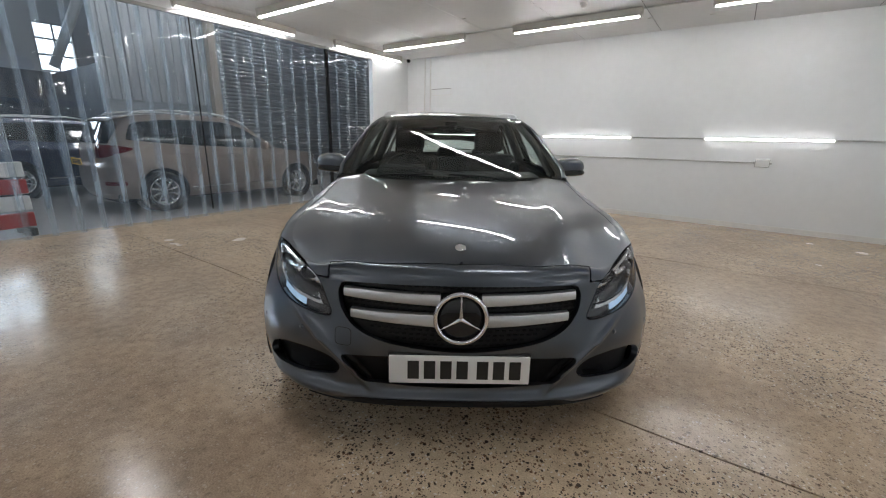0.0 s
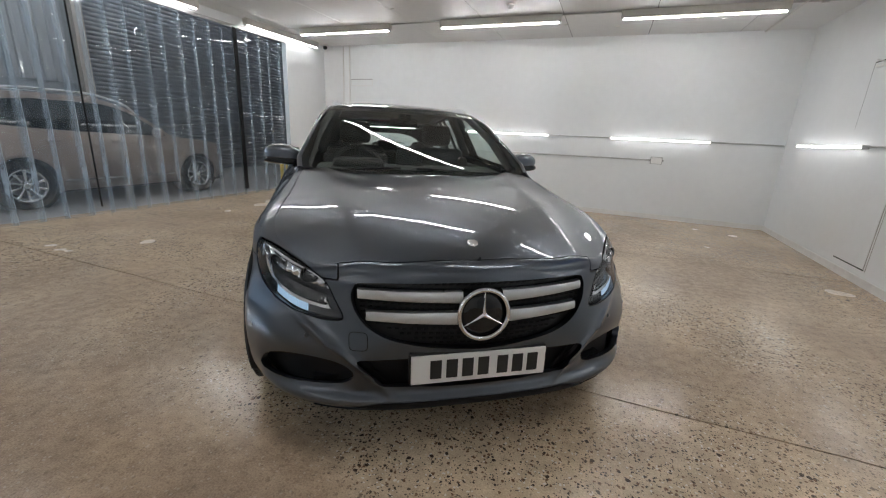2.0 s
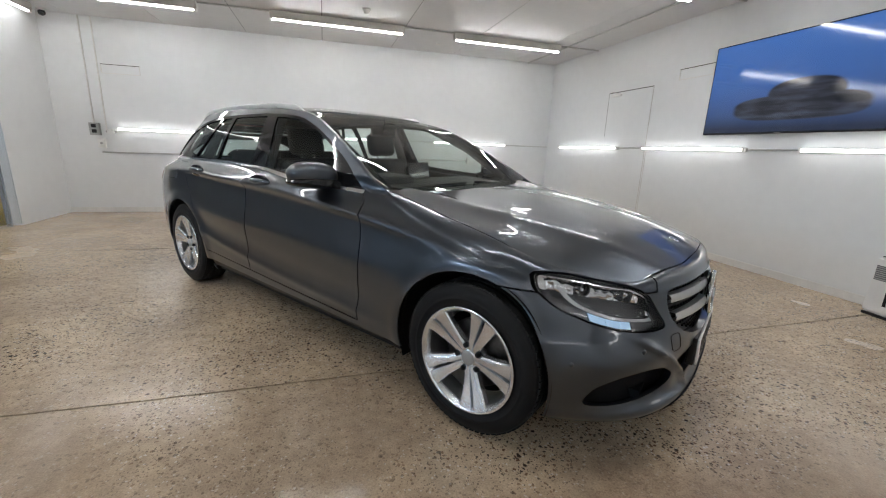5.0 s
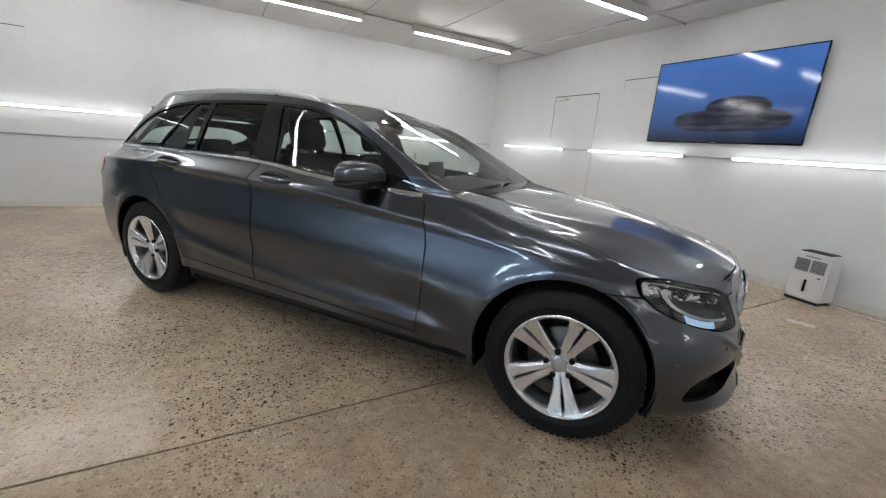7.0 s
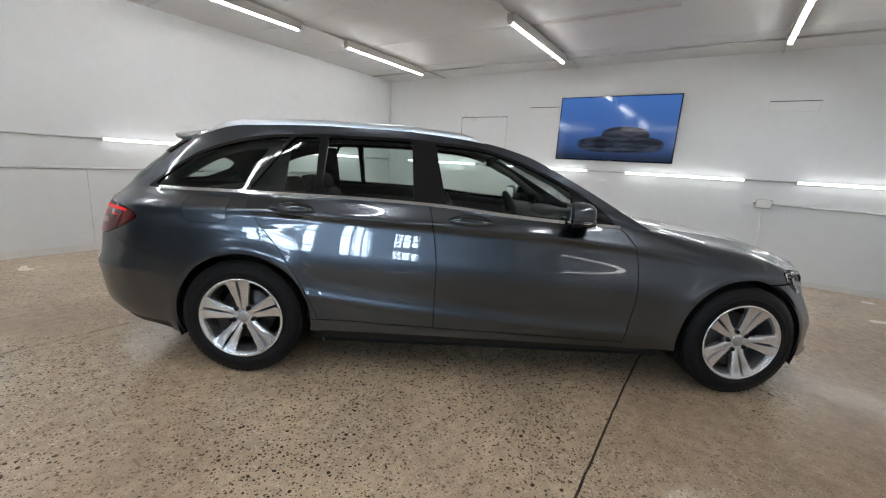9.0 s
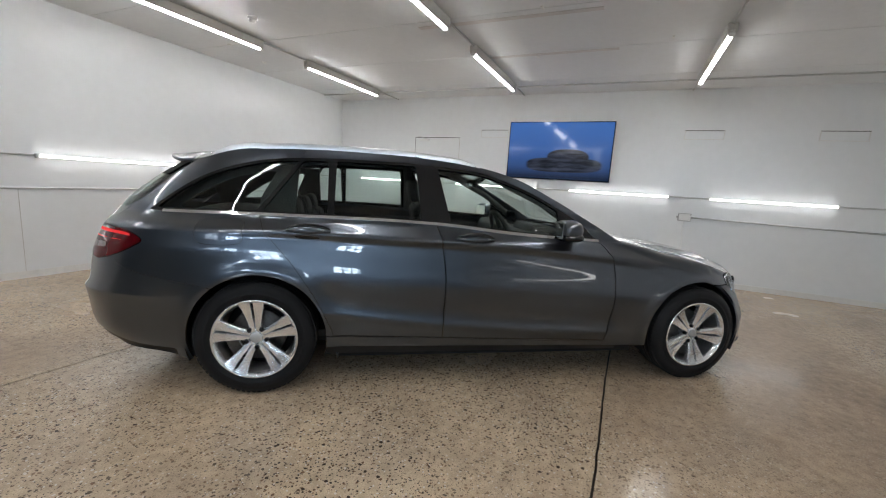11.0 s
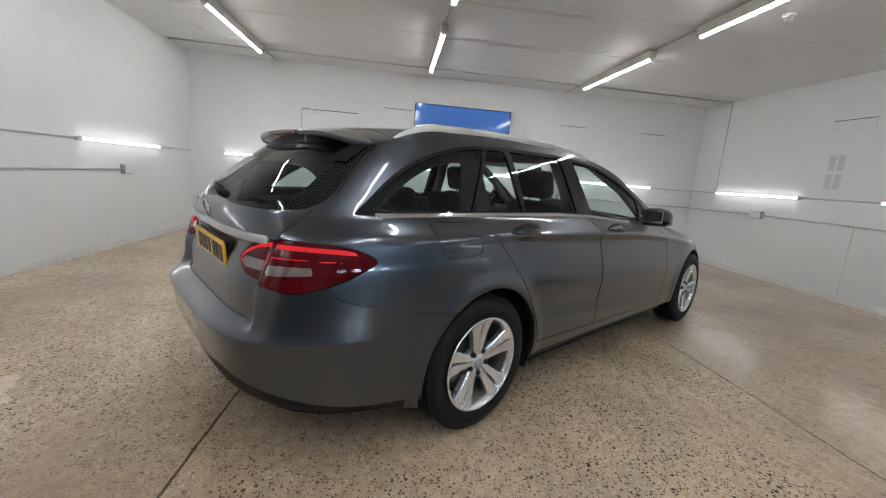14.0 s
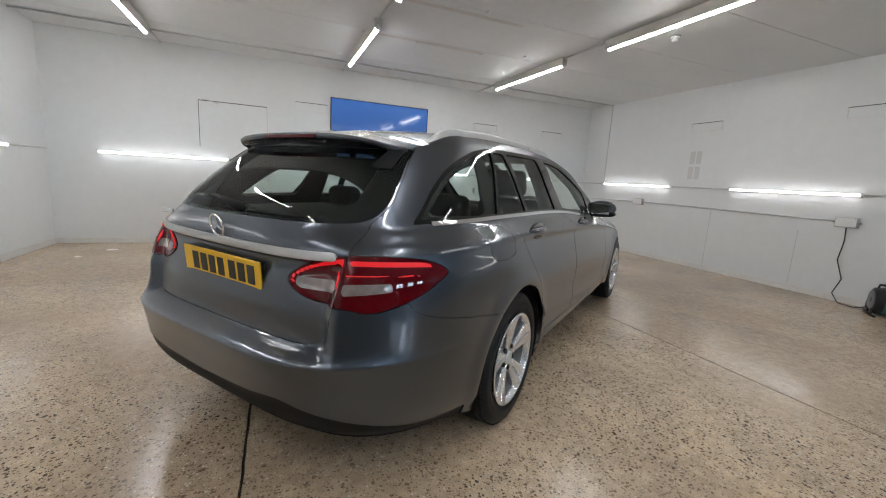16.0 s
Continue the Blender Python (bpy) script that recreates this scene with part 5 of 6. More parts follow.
# door mirrors and handles
def ball(name, sx, sy, sz, power=2.4, nu=32, nv=20):
    verts, faces = [], []
    for i in range(nv + 1):
        p = -math.pi / 2 + math.pi * i / nv
        for k in range(nu):
            t = 2 * math.pi * k / nu
            g = lambda c: math.copysign(abs(c) ** (2 / power), c)
            verts.append((sx * g(math.cos(p)) * g(math.cos(t)), sy * g(math.cos(p)) * g(math.sin(t)), sz * g(math.sin(p))))
    for i in range(nv):
        for k in range(nu):
            a, b = i * nu + k, i * nu + (k + 1) % nu
            faces.append((a, b, b + nu, a + nu))
    return mesh_from(name, verts, faces)
for sgn in (1, -1):
    def mirror_shell(me):
        for v in me.vertices:
            v.co.y = max(v.co.y, -.085) if v.co.y < .045 else .045 + (v.co.y - .045) * .15
            v.co.z += .0054 * (v.co.x * sgn / .118) - (.010 * (v.co.x / .12) ** 2 if v.co.z > 0 else 0)
            v.co.y += .022 * (v.co.x * sgn / .118)
        return me
    me = mirror_shell(ball("door_mirror", .122, .090, .066, 2.5))
    mir = part("door_mirror", me, PAINT, car, "body-coloured door mirror with indicator strip", m=pose(sgn * .882, 1.030, 1.010, 0, 0, 0))
    part("mirror_glass", box_bm(-.092, .092, .052, .056, -.045, .045, .004), surface("mirror_silver", (.85, .86, .87), .02, metal=1.0, vary=.0, bump=0, rvary=0), mir, "mirror glass", m=pose(0, 0, 0, 0, 0, sgn * 12))
    part("indicator", tube_mesh("indicator", [(sgn * (-.07 + .02 * k), -.066 - .016 * math.sin(k * .39) + .003 * k, -.012) for k in range(9)], .0075, 8), CLEAR_LENS, mir, "clear indicator strip")
    low = mirror_shell(ball("mirror_base", .1245, .0925, .030, 3.2))
    part("mirror_base", low, GLOSS_BLACK, mir, "black lower mirror shell", m=pose(0, -.001, -.039))
    part("stalk", tube_mesh("stalk", [(-sgn * .155, .02, -.055), (-sgn * .09, .01, -.045), (-sgn * .02, 0, -.03)], [.030, .024, .02], 10), GLOSS_BLACK, mir)
    for y0, z0 in ((1.61, .925), (2.565, .938)):
        x = float(half_width(y0, z0))
        cup = part("door_handle", ball("door_handle", .012, .120, .044, 2.2), GLOSS_BLACK, car, "door handle in a dark cup", m=pose(sgn * (x - .004), y0, z0, 0, 0, 0))
        grip = tube_mesh("grip", [(sgn * (-.004 + .026 * math.sin(math.pi * k / 12) ** .5), -.115 + .23 * k / 12, .006) for k in range(13)], [.007 + .011 * math.sin(math.pi * k / 12) for k in range(13)], 10)
        part("grip", grip, PAINT, cup)
        part("grip_strip", tube_mesh("grip_strip", [(sgn * (.008 + .026 * math.sin(math.pi * k / 12) ** .5), -.10 + .20 * k / 12, .010) for k in range(13)], .003, 6), CHROME, cup)

# wheels
# barrel: the rim's alloy, its colour lowered for the shade between the spokes
BARREL = surface("shaded_inner_alloy", (0.34, 0.34, 0.34), 0.42, metal=0.8, vary=0.2, fine=40)
TREAD = surface("tread_rubber", (0.016, 0.016, 0.016), 0.75, spec=0.25, vary=0.25, fine=80, bump=0.25)
def wheel_parts(tyre_r=.3275, rim_r=.2265, twin=True, spokes=5, name="wheel"):
    """A wheel about x with its outer face at +x. Returns the root mesh with its parts."""
    k = tyre_r / .3275
    prof = [(.214, -.093), (.240, -.107), (.275, -.1125), (.306, -.107), (.3195, -.092), (.3255, -.07)]
    for h in (-.040, 0.0, .040):
        prof += [(.3272, h - .006), (.3205, h - .004), (.3205, h + .004), (.3272, h + .006)]
    prof += [(.3255, .07), (.3195, .092), (.311, .103), (.306, .1045), (.3045, .1085), (.275, .1125), (.262, .1125), (.2605, .1138), (.258, .1125), (.238, .108), (.226, .0985), (.214, .093)]
    root = part(name, lathe("tyre", [(r * k, h * .93) for r, h in prof], 84), RUBBER, None)
    tread = bmesh.new()
    for s in range(72):
        a = 2 * math.pi * s / 72
        for h0, h1, off in ((-.086, -.05, 0), (.05, .086, .5), (-.034, -.008, .25), (.008, .034, .75)):
            b = a + off * 2 * math.pi / 72
            r0, r1 = (.3205 * k, .3268 * k) if abs(h0) > .04 and abs(h1) > .04 else (.3225 * k, .3282 * k)
            vs2 = add_box(tread, h0, h1, -.0098, .0098, r0 - .004, r1 - (.001 if abs(h0 + h1) < .1 else .0012))
            bmesh.ops.rotate(tread, cent=(0, 0, 0), matrix=Matrix.Rotation(b, 3, "X"), verts=vs2)
    tagged(part("tread", tread, TREAD, root), kind="stuff")
    q = rim_r / .2265
    rim = part("rim", lathe("rim", [(a * q, h) for a, h in ((.224, .098), (.2285, .1035), (.2285, .108), (.222, .110), (.2155, .106), (.210, .097), (.204, .084), (.203, .078))], 72), ALLOY, root, "silver alloy rim")
    part("barrel", lathe("barrel", [(a * q, h) for a, h in ((.203, .079), (.199, .05), (.195, -.09), (.222, -.098))], 60), BARREL, root, "silver inner barrel of the rim, coloured darker for its shade")
    H = lambda r: (.070 + .030 * (r / .21) ** 1.0 + (.006 if r > .19 else 0))
    for i in range(spokes):
        th = 2 * math.pi * i / spokes + math.radians(90)
        for s in ((-1, 1) if twin else (0,)):
            Gd = []
            st = ((.034, .0006, .032), (.070, .0008, .034), (.090, .0012, .037), (.115, .0045, .043), (.150, .0055, .052), (.185, .0060, .063), (.212, .0062, .074)) if twin else ((.03, -.012, .012), (.1, -.012, .012), (.16, -.015, .015), (.208, -.022, .022))
            for r, t0, t1 in st:
                h = H(r)
                ring = [(t0, h - .030), (t0, h - .007), (t0 + .002, h - .0005), ((t0 + t1) / 2, h + .0008), (t1 - .006, h - .0012), (t1 - .001, h - .007), (t1 - .003, h - .036)]
                row = []
                for t, hh in ring:
                    tt = t * (s if s else 1)
                    row.append((hh, (r * math.cos(th) - tt * math.sin(th)) * q, (r * math.sin(th) + tt * math.cos(th)) * q))
                Gd.append(row)
            Gd = np.array(Gd)
            S = sheet(Gd if s <= 0 else Gd[:, ::-1])
            me = mesh_from("spoke", list(map(tuple, S[0])), [tuple(map(int, f)) for f in S[2]])
            part("spoke", sharp_by_angle(me, 40), ALLOY, rim)
    part("hub", lathe("hub", [(.0005, .0775), (.033, .0775), (.036, .074), (.040, .0735), (.060, .070), (.066, .060), (.068, .03)], 40), ALLOY, rim)
    part("centre_cap", lathe("centre_cap", [(.0005, .0865), (.02, .086), (.029, .084), (.032, .077)], 32), BOX_GREY, rim, "grey centre cap")
    for i in range(5):
        th = 2 * math.pi * (i + .5) / 5 + math.radians(90)
        part("bolt", tube_mesh("bolt", [(.064, .056 * math.cos(th), .056 * math.sin(th)), (.0825, .056 * math.cos(th), .056 * math.sin(th))], .0115, 10), SATIN_BLACK, rim, "dark wheel bolt")
    part("brake_disc", lathe("brake_disc", [(.03, .018), (.145, .018), (.150, .012), (.150, -.012), (.03, -.012)], 40), DISC, root, "steel brake disc")
    part("backing", lathe("backing", [(.0005, -.03), (.19, -.03), (.192, -.05), (.0005, -.06)], 32), SATIN_BLACK, root)
    cal = bmesh.new()
    for a0 in np.linspace(-.5, .5, 7):
        vs2 = add_box(cal, -.03, .04, -.016, .016, .105, .168)
        bmesh.ops.rotate(cal, cent=(0, 0, 0), matrix=Matrix.Rotation(a0 + math.pi / 2 + .3, 3, "X"), verts=vs2)
    part("caliper", cal, DISC, root)
    return root
wheel = wheel_parts()
wheel.parent = car
wheel.matrix_basis = pose(.795, 0.0, .3275, 8, 0, 0)
tagged(wheel, label="black tyre on a silver twin-spoke alloy wheel")
for x, y, rz, spin in ((.787, 2.84, 0, -20), (-.795, 0.0, 180, 50), (-.787, 2.84, 180, 5)):
    copy_thing(wheel, pose(x, y, .3275, 0, 0, rz) @ pose(0, 0, 0, spin, 0, 0))
for sgn in (1, -1):
    for yc in AXLES:
        verts, faces, n = [], [], 40
        for i in range(n + 1):
            t = -.35 + (math.pi + .7) * i / n
            for x in (.56, .872):
                verts.append((sgn * x, yc + (ARCH + .012) * math.cos(t), .33 + (ARCH + .012) * math.sin(t)))
        verts.append((sgn * .56, yc, .33))
        for i in range(n):
            faces.append((2 * i, 2 * i + 1, 2 * i + 3, 2 * i + 2))
            faces.append((2 * i, 2 * i + 2, len(verts) - 1))
        part("arch_liner", mesh_from("arch_liner", verts, faces), SATIN_BLACK, car, "black wheel arch liner")
under = bmesh.new()
add_box(under, -.60, .60, -.60, 3.45, .20, .30)
add_box(under, -.82, .82, .44, 2.40, .19, .28)
part("floor_pan", under, SATIN_BLACK, car)

# cabin
def soft_box(name, sx, sy, sz, bevel):
    bm2 = box_bm(-sx / 2, sx / 2, -sy / 2, sy / 2, -sz / 2, sz / 2, bevel, 4)
    for fc in bm2.faces:
        fc.smooth = True
    return bm2
for x, y, nm in ((-.37, 1.62, "front_seat"), (.37, 1.62, "front_seat"), (-.40, 2.50, "rear_seat"), (.40, 2.50, "rear_seat"), (0, 2.50, "rear_seat")):
    wide = .50 if nm == "front_seat" else .40
    seat = part(nm, soft_box(nm, wide, .13, .62, .055), INTERIOR, car, "black leather seat back with headrest", m=pose(x, y + .12, .76 if nm == "front_seat" else .68, -14, 0, 0))
    part("cushion", soft_box("cushion", wide, .50, .15, .05), INTERIOR, seat, m=pose(0, -.26, -.30, 18, 0, 0))
    for s in (-1, 1):
        part("bolster", soft_box("bolster", .09, .16, .50, .04), INTERIOR, seat, m=pose(s * (wide / 2 - .02), -.03, -.02))
        part("headrest_post", tube_mesh("headrest_post", [(s * .05, .02, .28), (s * .05, .02, .36)], .006, 8), CHROME, seat)
    part("headrest", soft_box("headrest", .27 if nm == "front_seat" else .24, .10, .19 if nm == "front_seat" else .14, .045), INTERIOR, seat, m=pose(0, .01, .43 if nm == "front_seat" else .36))
dash = part("dashboard", soft_box("dashboard", 1.36, .50, .16, .07), INTERIOR, car, "black dashboard", m=pose(0, .93, .865, 4, 0, 0))
part("dash_screen", box_bm(-.10, .10, -.008, .008, -.06, .06, .006), GLOSS_BLACK, dash, m=pose(0, .15, .13, -10, 0, 0))
part("instrument_hood", soft_box("instrument_hood", .36, .22, .09, .04), INTERIOR, dash, m=pose(-.37, .10, .08))
sw = tube_mesh("steering_wheel", [(.185 * math.cos(t), 0, .185 * math.sin(t)) for t in np.linspace(0, 2 * math.pi, 40, endpoint=False)], .015, 10, closed=True)
swheel = part("steering_wheel", sw, INTERIOR, car, "black steering wheel", m=pose(-.37, 1.27, .90, -24, 0, 0))
part("wheel_hub", soft_box("wheel_hub", .15, .05, .13, .02), INTERIOR, swheel)
for a in (0, 180, 270):
    part("spoke", box_bm(.06, .18, -.012, .012, -.018, .018, .006), INTERIOR, swheel, m=pose(0, 0, 0, 0, a, 0))
part("rear_view_mirror", soft_box("rear_view_mirror", .23, .035, .065, .015), GLOSS_BLACK, car, "black rear-view mirror", m=pose(0, 1.43, 1.262, 8, 0, 0))
part("sensor_pod", soft_box("sensor_pod", .10, .10, .04, .015), GLOSS_BLACK, car, m=pose(0, 1.38, 1.292, -28, 0, 0))
part("load_floor", box_bm(-.66, .66, 2.75, 3.70, .60, .64, .01), INTERIOR, car)
part("load_cover", box_bm(-.60, .60, 2.72, 3.42, .965, .975, .004), INTERIOR, car)
part("cabin_floor", box_bm(-.78, .78, .55, 2.75, .30, .34), INTERIOR, car)
part("bulkhead", box_bm(-.76, .76, .56, .62, .30, .86), INTERIOR, car)
part("cowl", box_bm(-.70, .70, .50, .70, .84, .905, .01), SATIN_BLACK, car)
for sgn in (-1, 1):
    part("wiper", tube_mesh("wiper", [(sgn * .62 - .1, .66, .935), (sgn * .3 - .1, .60, .962), (sgn * .05 - .08, .575, .972)], .007, 6), SATIN_BLACK, car, "black windscreen wiper")
    part("pillar_trim", tube_mesh("pillar_trim", [(sgn * .67, 1.86, 1.0), (sgn * .60, 1.87, 1.18), (sgn * .51, 1.90, 1.37)], .038, 10), HEADLINER, car)
    part("pillar_trim", tube_mesh("pillar_trim", [(sgn * .70, .80, .96), (sgn * .64, 1.12, 1.165), (sgn * .555, 1.5, 1.335)], .026, 8), HEADLINER, car)

# ---------------------------------------------------------------- things on the walls
def vent(m, w=.50, h=.135):
    """A shallow recessed wall vent: dark slot at the top, white frame and flap. Faces -y."""
    root = empty("wall_vent", m, label="white rectangular wall vent with a dark top slot", category="vent", group="wall vents")
    bm2 = bmesh.new()
    add_box(bm2, -w / 2, w / 2, -.008, -.001, h / 2 - .012, h / 2)
    add_box(bm2, -w / 2, w / 2, -.008, -.001, -h / 2, -h / 2 + .010)
    add_box(bm2, -w / 2, -w / 2 + .010, -.008, -.001, -h / 2 + .010, h / 2 - .012)
    add_box(bm2, w / 2 - .010, w / 2, -.008, -.001, -h / 2 + .010, h / 2 - .012)
    part("vent_frame", bm2, TRIM_WHITE, root)
    part("flap", box_bm(-w / 2 + .012, w / 2 - .012, -.004, -.001, -h / 2 + .013, h / 2 - .022, .001), WALL_WHITE, root)
    part("slot", box_bm(-w / 2 + .004, w / 2 - .004, -.0095, -.0082, h / 2 - .011, h / 2 - .003), DARK_GAP, root)
    return root
for y in (2.295, -.875, -2.43):
    vent(EAST(y, 2.185))
vent(NORTH(-4.13, 2.135))
for x in (.53, -1.42):
    vent(SOUTH(x, 2.225))
    
# flush door in the east wall
door = empty("door_1", EAST(3.415, 0), label="flush white door with a dark gap and a closer", category="door", kind="structure")
part("door_leaf", box_bm(-.455, .455, -.006, -.001, .155, 2.10, .001), WALL_WHITE, door)
part("door_gap", box_bm(-.462, .462, -.004, -.0015, 2.102, 2.112), DARK_GAP, door)
part("door_gap", box_bm(-.464, -.457, -.004, -.0015, 1.45, 2.100), DARK_GAP, door)
part("door_gap", box_bm(.457, .463, -.004, -.0015, .155, 2.100), SEAM, door)
part("door_gap", box_bm(-.10, .462, -.005, -.0015, .142, .153), DARK_GAP, door)
part("door_closer", box_bm(-.36, -.16, -.045, -.007, 2.04, 2.075, .006), PLASTIC_WHITE, door, "small white door closer")
part("closer_arm", tube_mesh("closer_arm", [(-.20, -.03, 2.075), (-.30, -.05, 2.105), (-.40, -.02, 2.125)], .006, 6), CONDUIT, door)

# television
def screen_material():
    """A lit screen: a blue showroom picture with the dark shape of a car low down."""
    m = blank("lit_screen")
    n, l = nodes_of(m)
    b = bsdf_of(m)
    b.inputs["Base Color"].default_value, b.inputs["Roughness"].default_value = (0.01, 0.01, 0.012, 1), 0.08
    tc, sep = n.new("ShaderNodeTexCoord"), n.new("ShaderNodeSeparateXYZ")
    l.new(tc.outputs["Generated"], sep.inputs[0])
    def calc(op, a, c):
        q = n.new("ShaderNodeMath")
        q.operation = op
        for k, v in enumerate((a, c)):
            if isinstance(v, float):
                q.inputs[k].default_value = v
            else:
                l.new(v, q.inputs[k])
        return q.outputs[0]
    def oval(cx, cz, rx, rz, power):
        u = calc("DIVIDE", calc("ABSOLUTE", calc("SUBTRACT", sep.outputs["X"], cx), 0.0), rx)
        w = calc("DIVIDE", calc("ABSOLUTE", calc("SUBTRACT", sep.outputs["Z"], cz), 0.0), rz)
        return calc("ADD", calc("POWER", u, power), calc("POWER", w, power))
    body = calc("MINIMUM", oval(.56, .25, .36, .13, 3.0), oval(.60, .38, .20, .15, 2.4))
    edge = n.new("ShaderNodeMapRange")
    edge.inputs["From Min"].default_value, edge.inputs["From Max"].default_value = 0.9, 1.15
    l.new(body, edge.inputs["Value"])
    ramp = n.new("ShaderNodeValToRGB")
    ramp.color_ramp.elements[0].position, ramp.color_ramp.elements[0].color = 0.04, (0.010, 0.022, 0.06, 1)
    ramp.color_ramp.elements[1].position, ramp.color_ramp.elements[1].color = 0.95, (0.055, 0.17, 0.52, 1)
    ramp.color_ramp.elements.new(0.22).color = (0.030, 0.080, 0.24, 1)
    ramp.color_ramp.elements.new(0.55).color = (0.045, 0.135, 0.42, 1)
    l.new(sep.outputs["Z"], ramp.inputs["Fac"])
    nz, mp = n.new("ShaderNodeTexNoise"), n.new("ShaderNodeMapping")
    mp.inputs["Scale"].default_value = (2.0, 1, 7.0)
    l.new(tc.outputs["Generated"], mp.inputs["Vector"])
    l.new(mp.outputs["Vector"], nz.inputs["Vector"])
    nz.inputs["Scale"].default_value, nz.inputs["Detail"].default_value = 2.2, 3
    shade = n.new("ShaderNodeValToRGB")
    shade.color_ramp.elements[0].position, shade.color_ramp.elements[0].color = 0.42, (0.006, 0.008, 0.016, 1)
    shade.color_ramp.elements[1].position, shade.color_ramp.elements[1].color = 0.66, (0.045, 0.055, 0.09, 1)
    l.new(nz.outputs["Fac"], shade.inputs["Fac"])
    mix = n.new("ShaderNodeMix")
    mix.data_type = "RGBA"
    l.new(edge.outputs["Result"], mix.inputs["Factor"])
    l.new(shade.outputs["Color"], mix.inputs["A"])
    l.new(ramp.outputs["Color"], mix.inputs["B"])
    l.new(mix.outputs["Result"], b.inputs["Emission Color"])
    b.inputs["Emission Strength"].default_value = 0.75
    return m
tv = empty("television", EAST(1.165, 1.905), label="large wall-mounted television with a blue picture", category="television")
part("back", box_bm(-.835, .835, -.045, -.012, -.462, .462, .01), BLACK_PLASTIC, tv)
part("bezel", box_bm(-.842, .842, -.052, -.044, -.472, .472, .003), GLOSS_BLACK, tv, "thin black bezel")
part("screen", box_bm(-.828, .828, -.055, -.0525, -.452, .460), screen_material(), tv, "glossy lit screen")
part("bracket", box_bm(-.2, .2, -.0125, -.0005, -.15, .15), BOX_GREY, tv)
part("logo_plate", box_bm(-.03, .03, -.056, -.0525, -.468, -.460), BOX_GREY, tv)

# switch panel and socket on the north wall
sw_panel = empty("switch_panel", NORTH(-4.56, 1.265), label="grey metal switch panel with two black switches", category="switch")
part("body", box_bm(-.065, .065, -.06, -.001, -.09, .09, .006), BOX_GREY, sw_panel)
for z in (.045, -.03):
    part("switch", box_bm(-.03, .03, -.075, -.059, z - .025, z + .025, .006), BLACK_PLASTIC, sw_panel, "black switch")
sock = empty("socket_box", NORTH(-4.50, 1.06), label="pale grey socket box under the switches", category="socket")
part("body", box_bm(-.05, .05, -.05, -.001, -.07, .07, .006), PLASTIC_WHITE, sock)
part("dial", lathe("dial", [(.0005, -.058), (.016, -.056), (.018, -.049)], 16, "y"), BOX_GREY, sock)
junction_box(NORTH(-4.36, 1.235), .09, .08, PLASTIC_WHITE, "small white junction box by the wall light")

# ghost of a removed notice: pale grey squares
marks = empty("wall_marks", SOUTH(.63, 1.64), label="faint grey rectangles where old notices were taken down", category="mark")
for x in (-.055, .055):
    for z in (-.13, .11):
        part("mark", box_bm(x - .042, x + .042, -.0015, -.0003, z - .10, z + .10), surface("pale_grey_mark", (.60, .60, .60), .4, vary=.05), marks)

# dome camera and ceiling sensors
dome = empty("security_camera", pose(-4.90, 5.50, ZC), label="small black and white security camera under the ceiling", category="camera")
part("base", lathe("base", [(.0005, -.001), (.055, -.001), (.055, -.025), (.045, -.03)], 24, "z"), PLASTIC_WHITE, dome)
part("lens_ball", ball("lens_ball", .042, .042, .042, 2.0, 20, 12), GLOSS_BLACK, dome, "black lens ball", m=pose(.005, -.01, -.055))
for x, y in ((-.68, 3.77), (-.58, -1.12)):
    det = empty("smoke_detector", pose(x, y, ZC), label="small white ceiling smoke detector", category="smoke detector", group="smoke detectors")
    part("base", lathe("base", [(.0005, -.001), (.05, -.001), (.05, -.02), (.04, -.028)], 24, "z"), PLASTIC_WHITE, det)
    part("head", lathe("head", [(.036, -.028), (.034, -.052), (.02, -.06), (.0005, -.061)], 24, "z"), PLASTIC_WHITE, det)
# scars and fixings on the ceiling
for k, (x, y) in enumerate(((-.1, 4.85), (.6, 5.05), (1.9, 4.9), (2.75, 4.4), (2.4, .9), (1.2, 1.2), (-.1, .9), (.9, -.2), (-.09, -1.6), (-1.1, 2.9), (-2.3, 3.6), (-1.22, 0.2))):
    tagged(part("ceiling_fixing", box_bm(x - .035, x + .035, y - .012, y + .012, ZC - .012, ZC - .0005, .004), TRIM_WHITE), label="small painted fixing plate on the ceiling", category="fixing", group="ceiling fixings")
for a, b in (((.02, .4), (.02, 2.2)), ((1.10, .3), (1.10, 1.9))):
    tagged(part("ceiling_patch", box_bm(a[0], a[0] + .07, a[1], b[1], ZC - .004, ZC - .0008), surface("patched_paint", (.60, .56, .54), .5, vary=.12, fine=12, coarse=2)), label="greyish patched strip of ceiling paint", category="patch", group="ceiling patches")

# dehumidifier with its cable
deh = empty("dehumidifier", pose(2.965, -.095, 0, 0, 0, -100), label="white dehumidifier with dark grille on the floor", category="dehumidifier")
bm = bmesh.new()
vs = add_box(bm, -.15, .15, -.105, .105, .02, .47)
for v in vs:
    if v.co.z > .3:
        v.co.x *= .93
        v.co.y *= .86
bmesh.ops.bevel(bm, geom=bm.edges[:], offset=.018, segments=3, affect="EDGES")
part("body", bm, PLASTIC_WHITE, deh)
part("foot", box_bm(-.14, .14, -.10, .10, 0, .022, .004), BLACK_PLASTIC, deh)
GRILLE_GREY = surface("grey_air_grille", (.16, .16, .17), .5, vary=.2, fine=60)
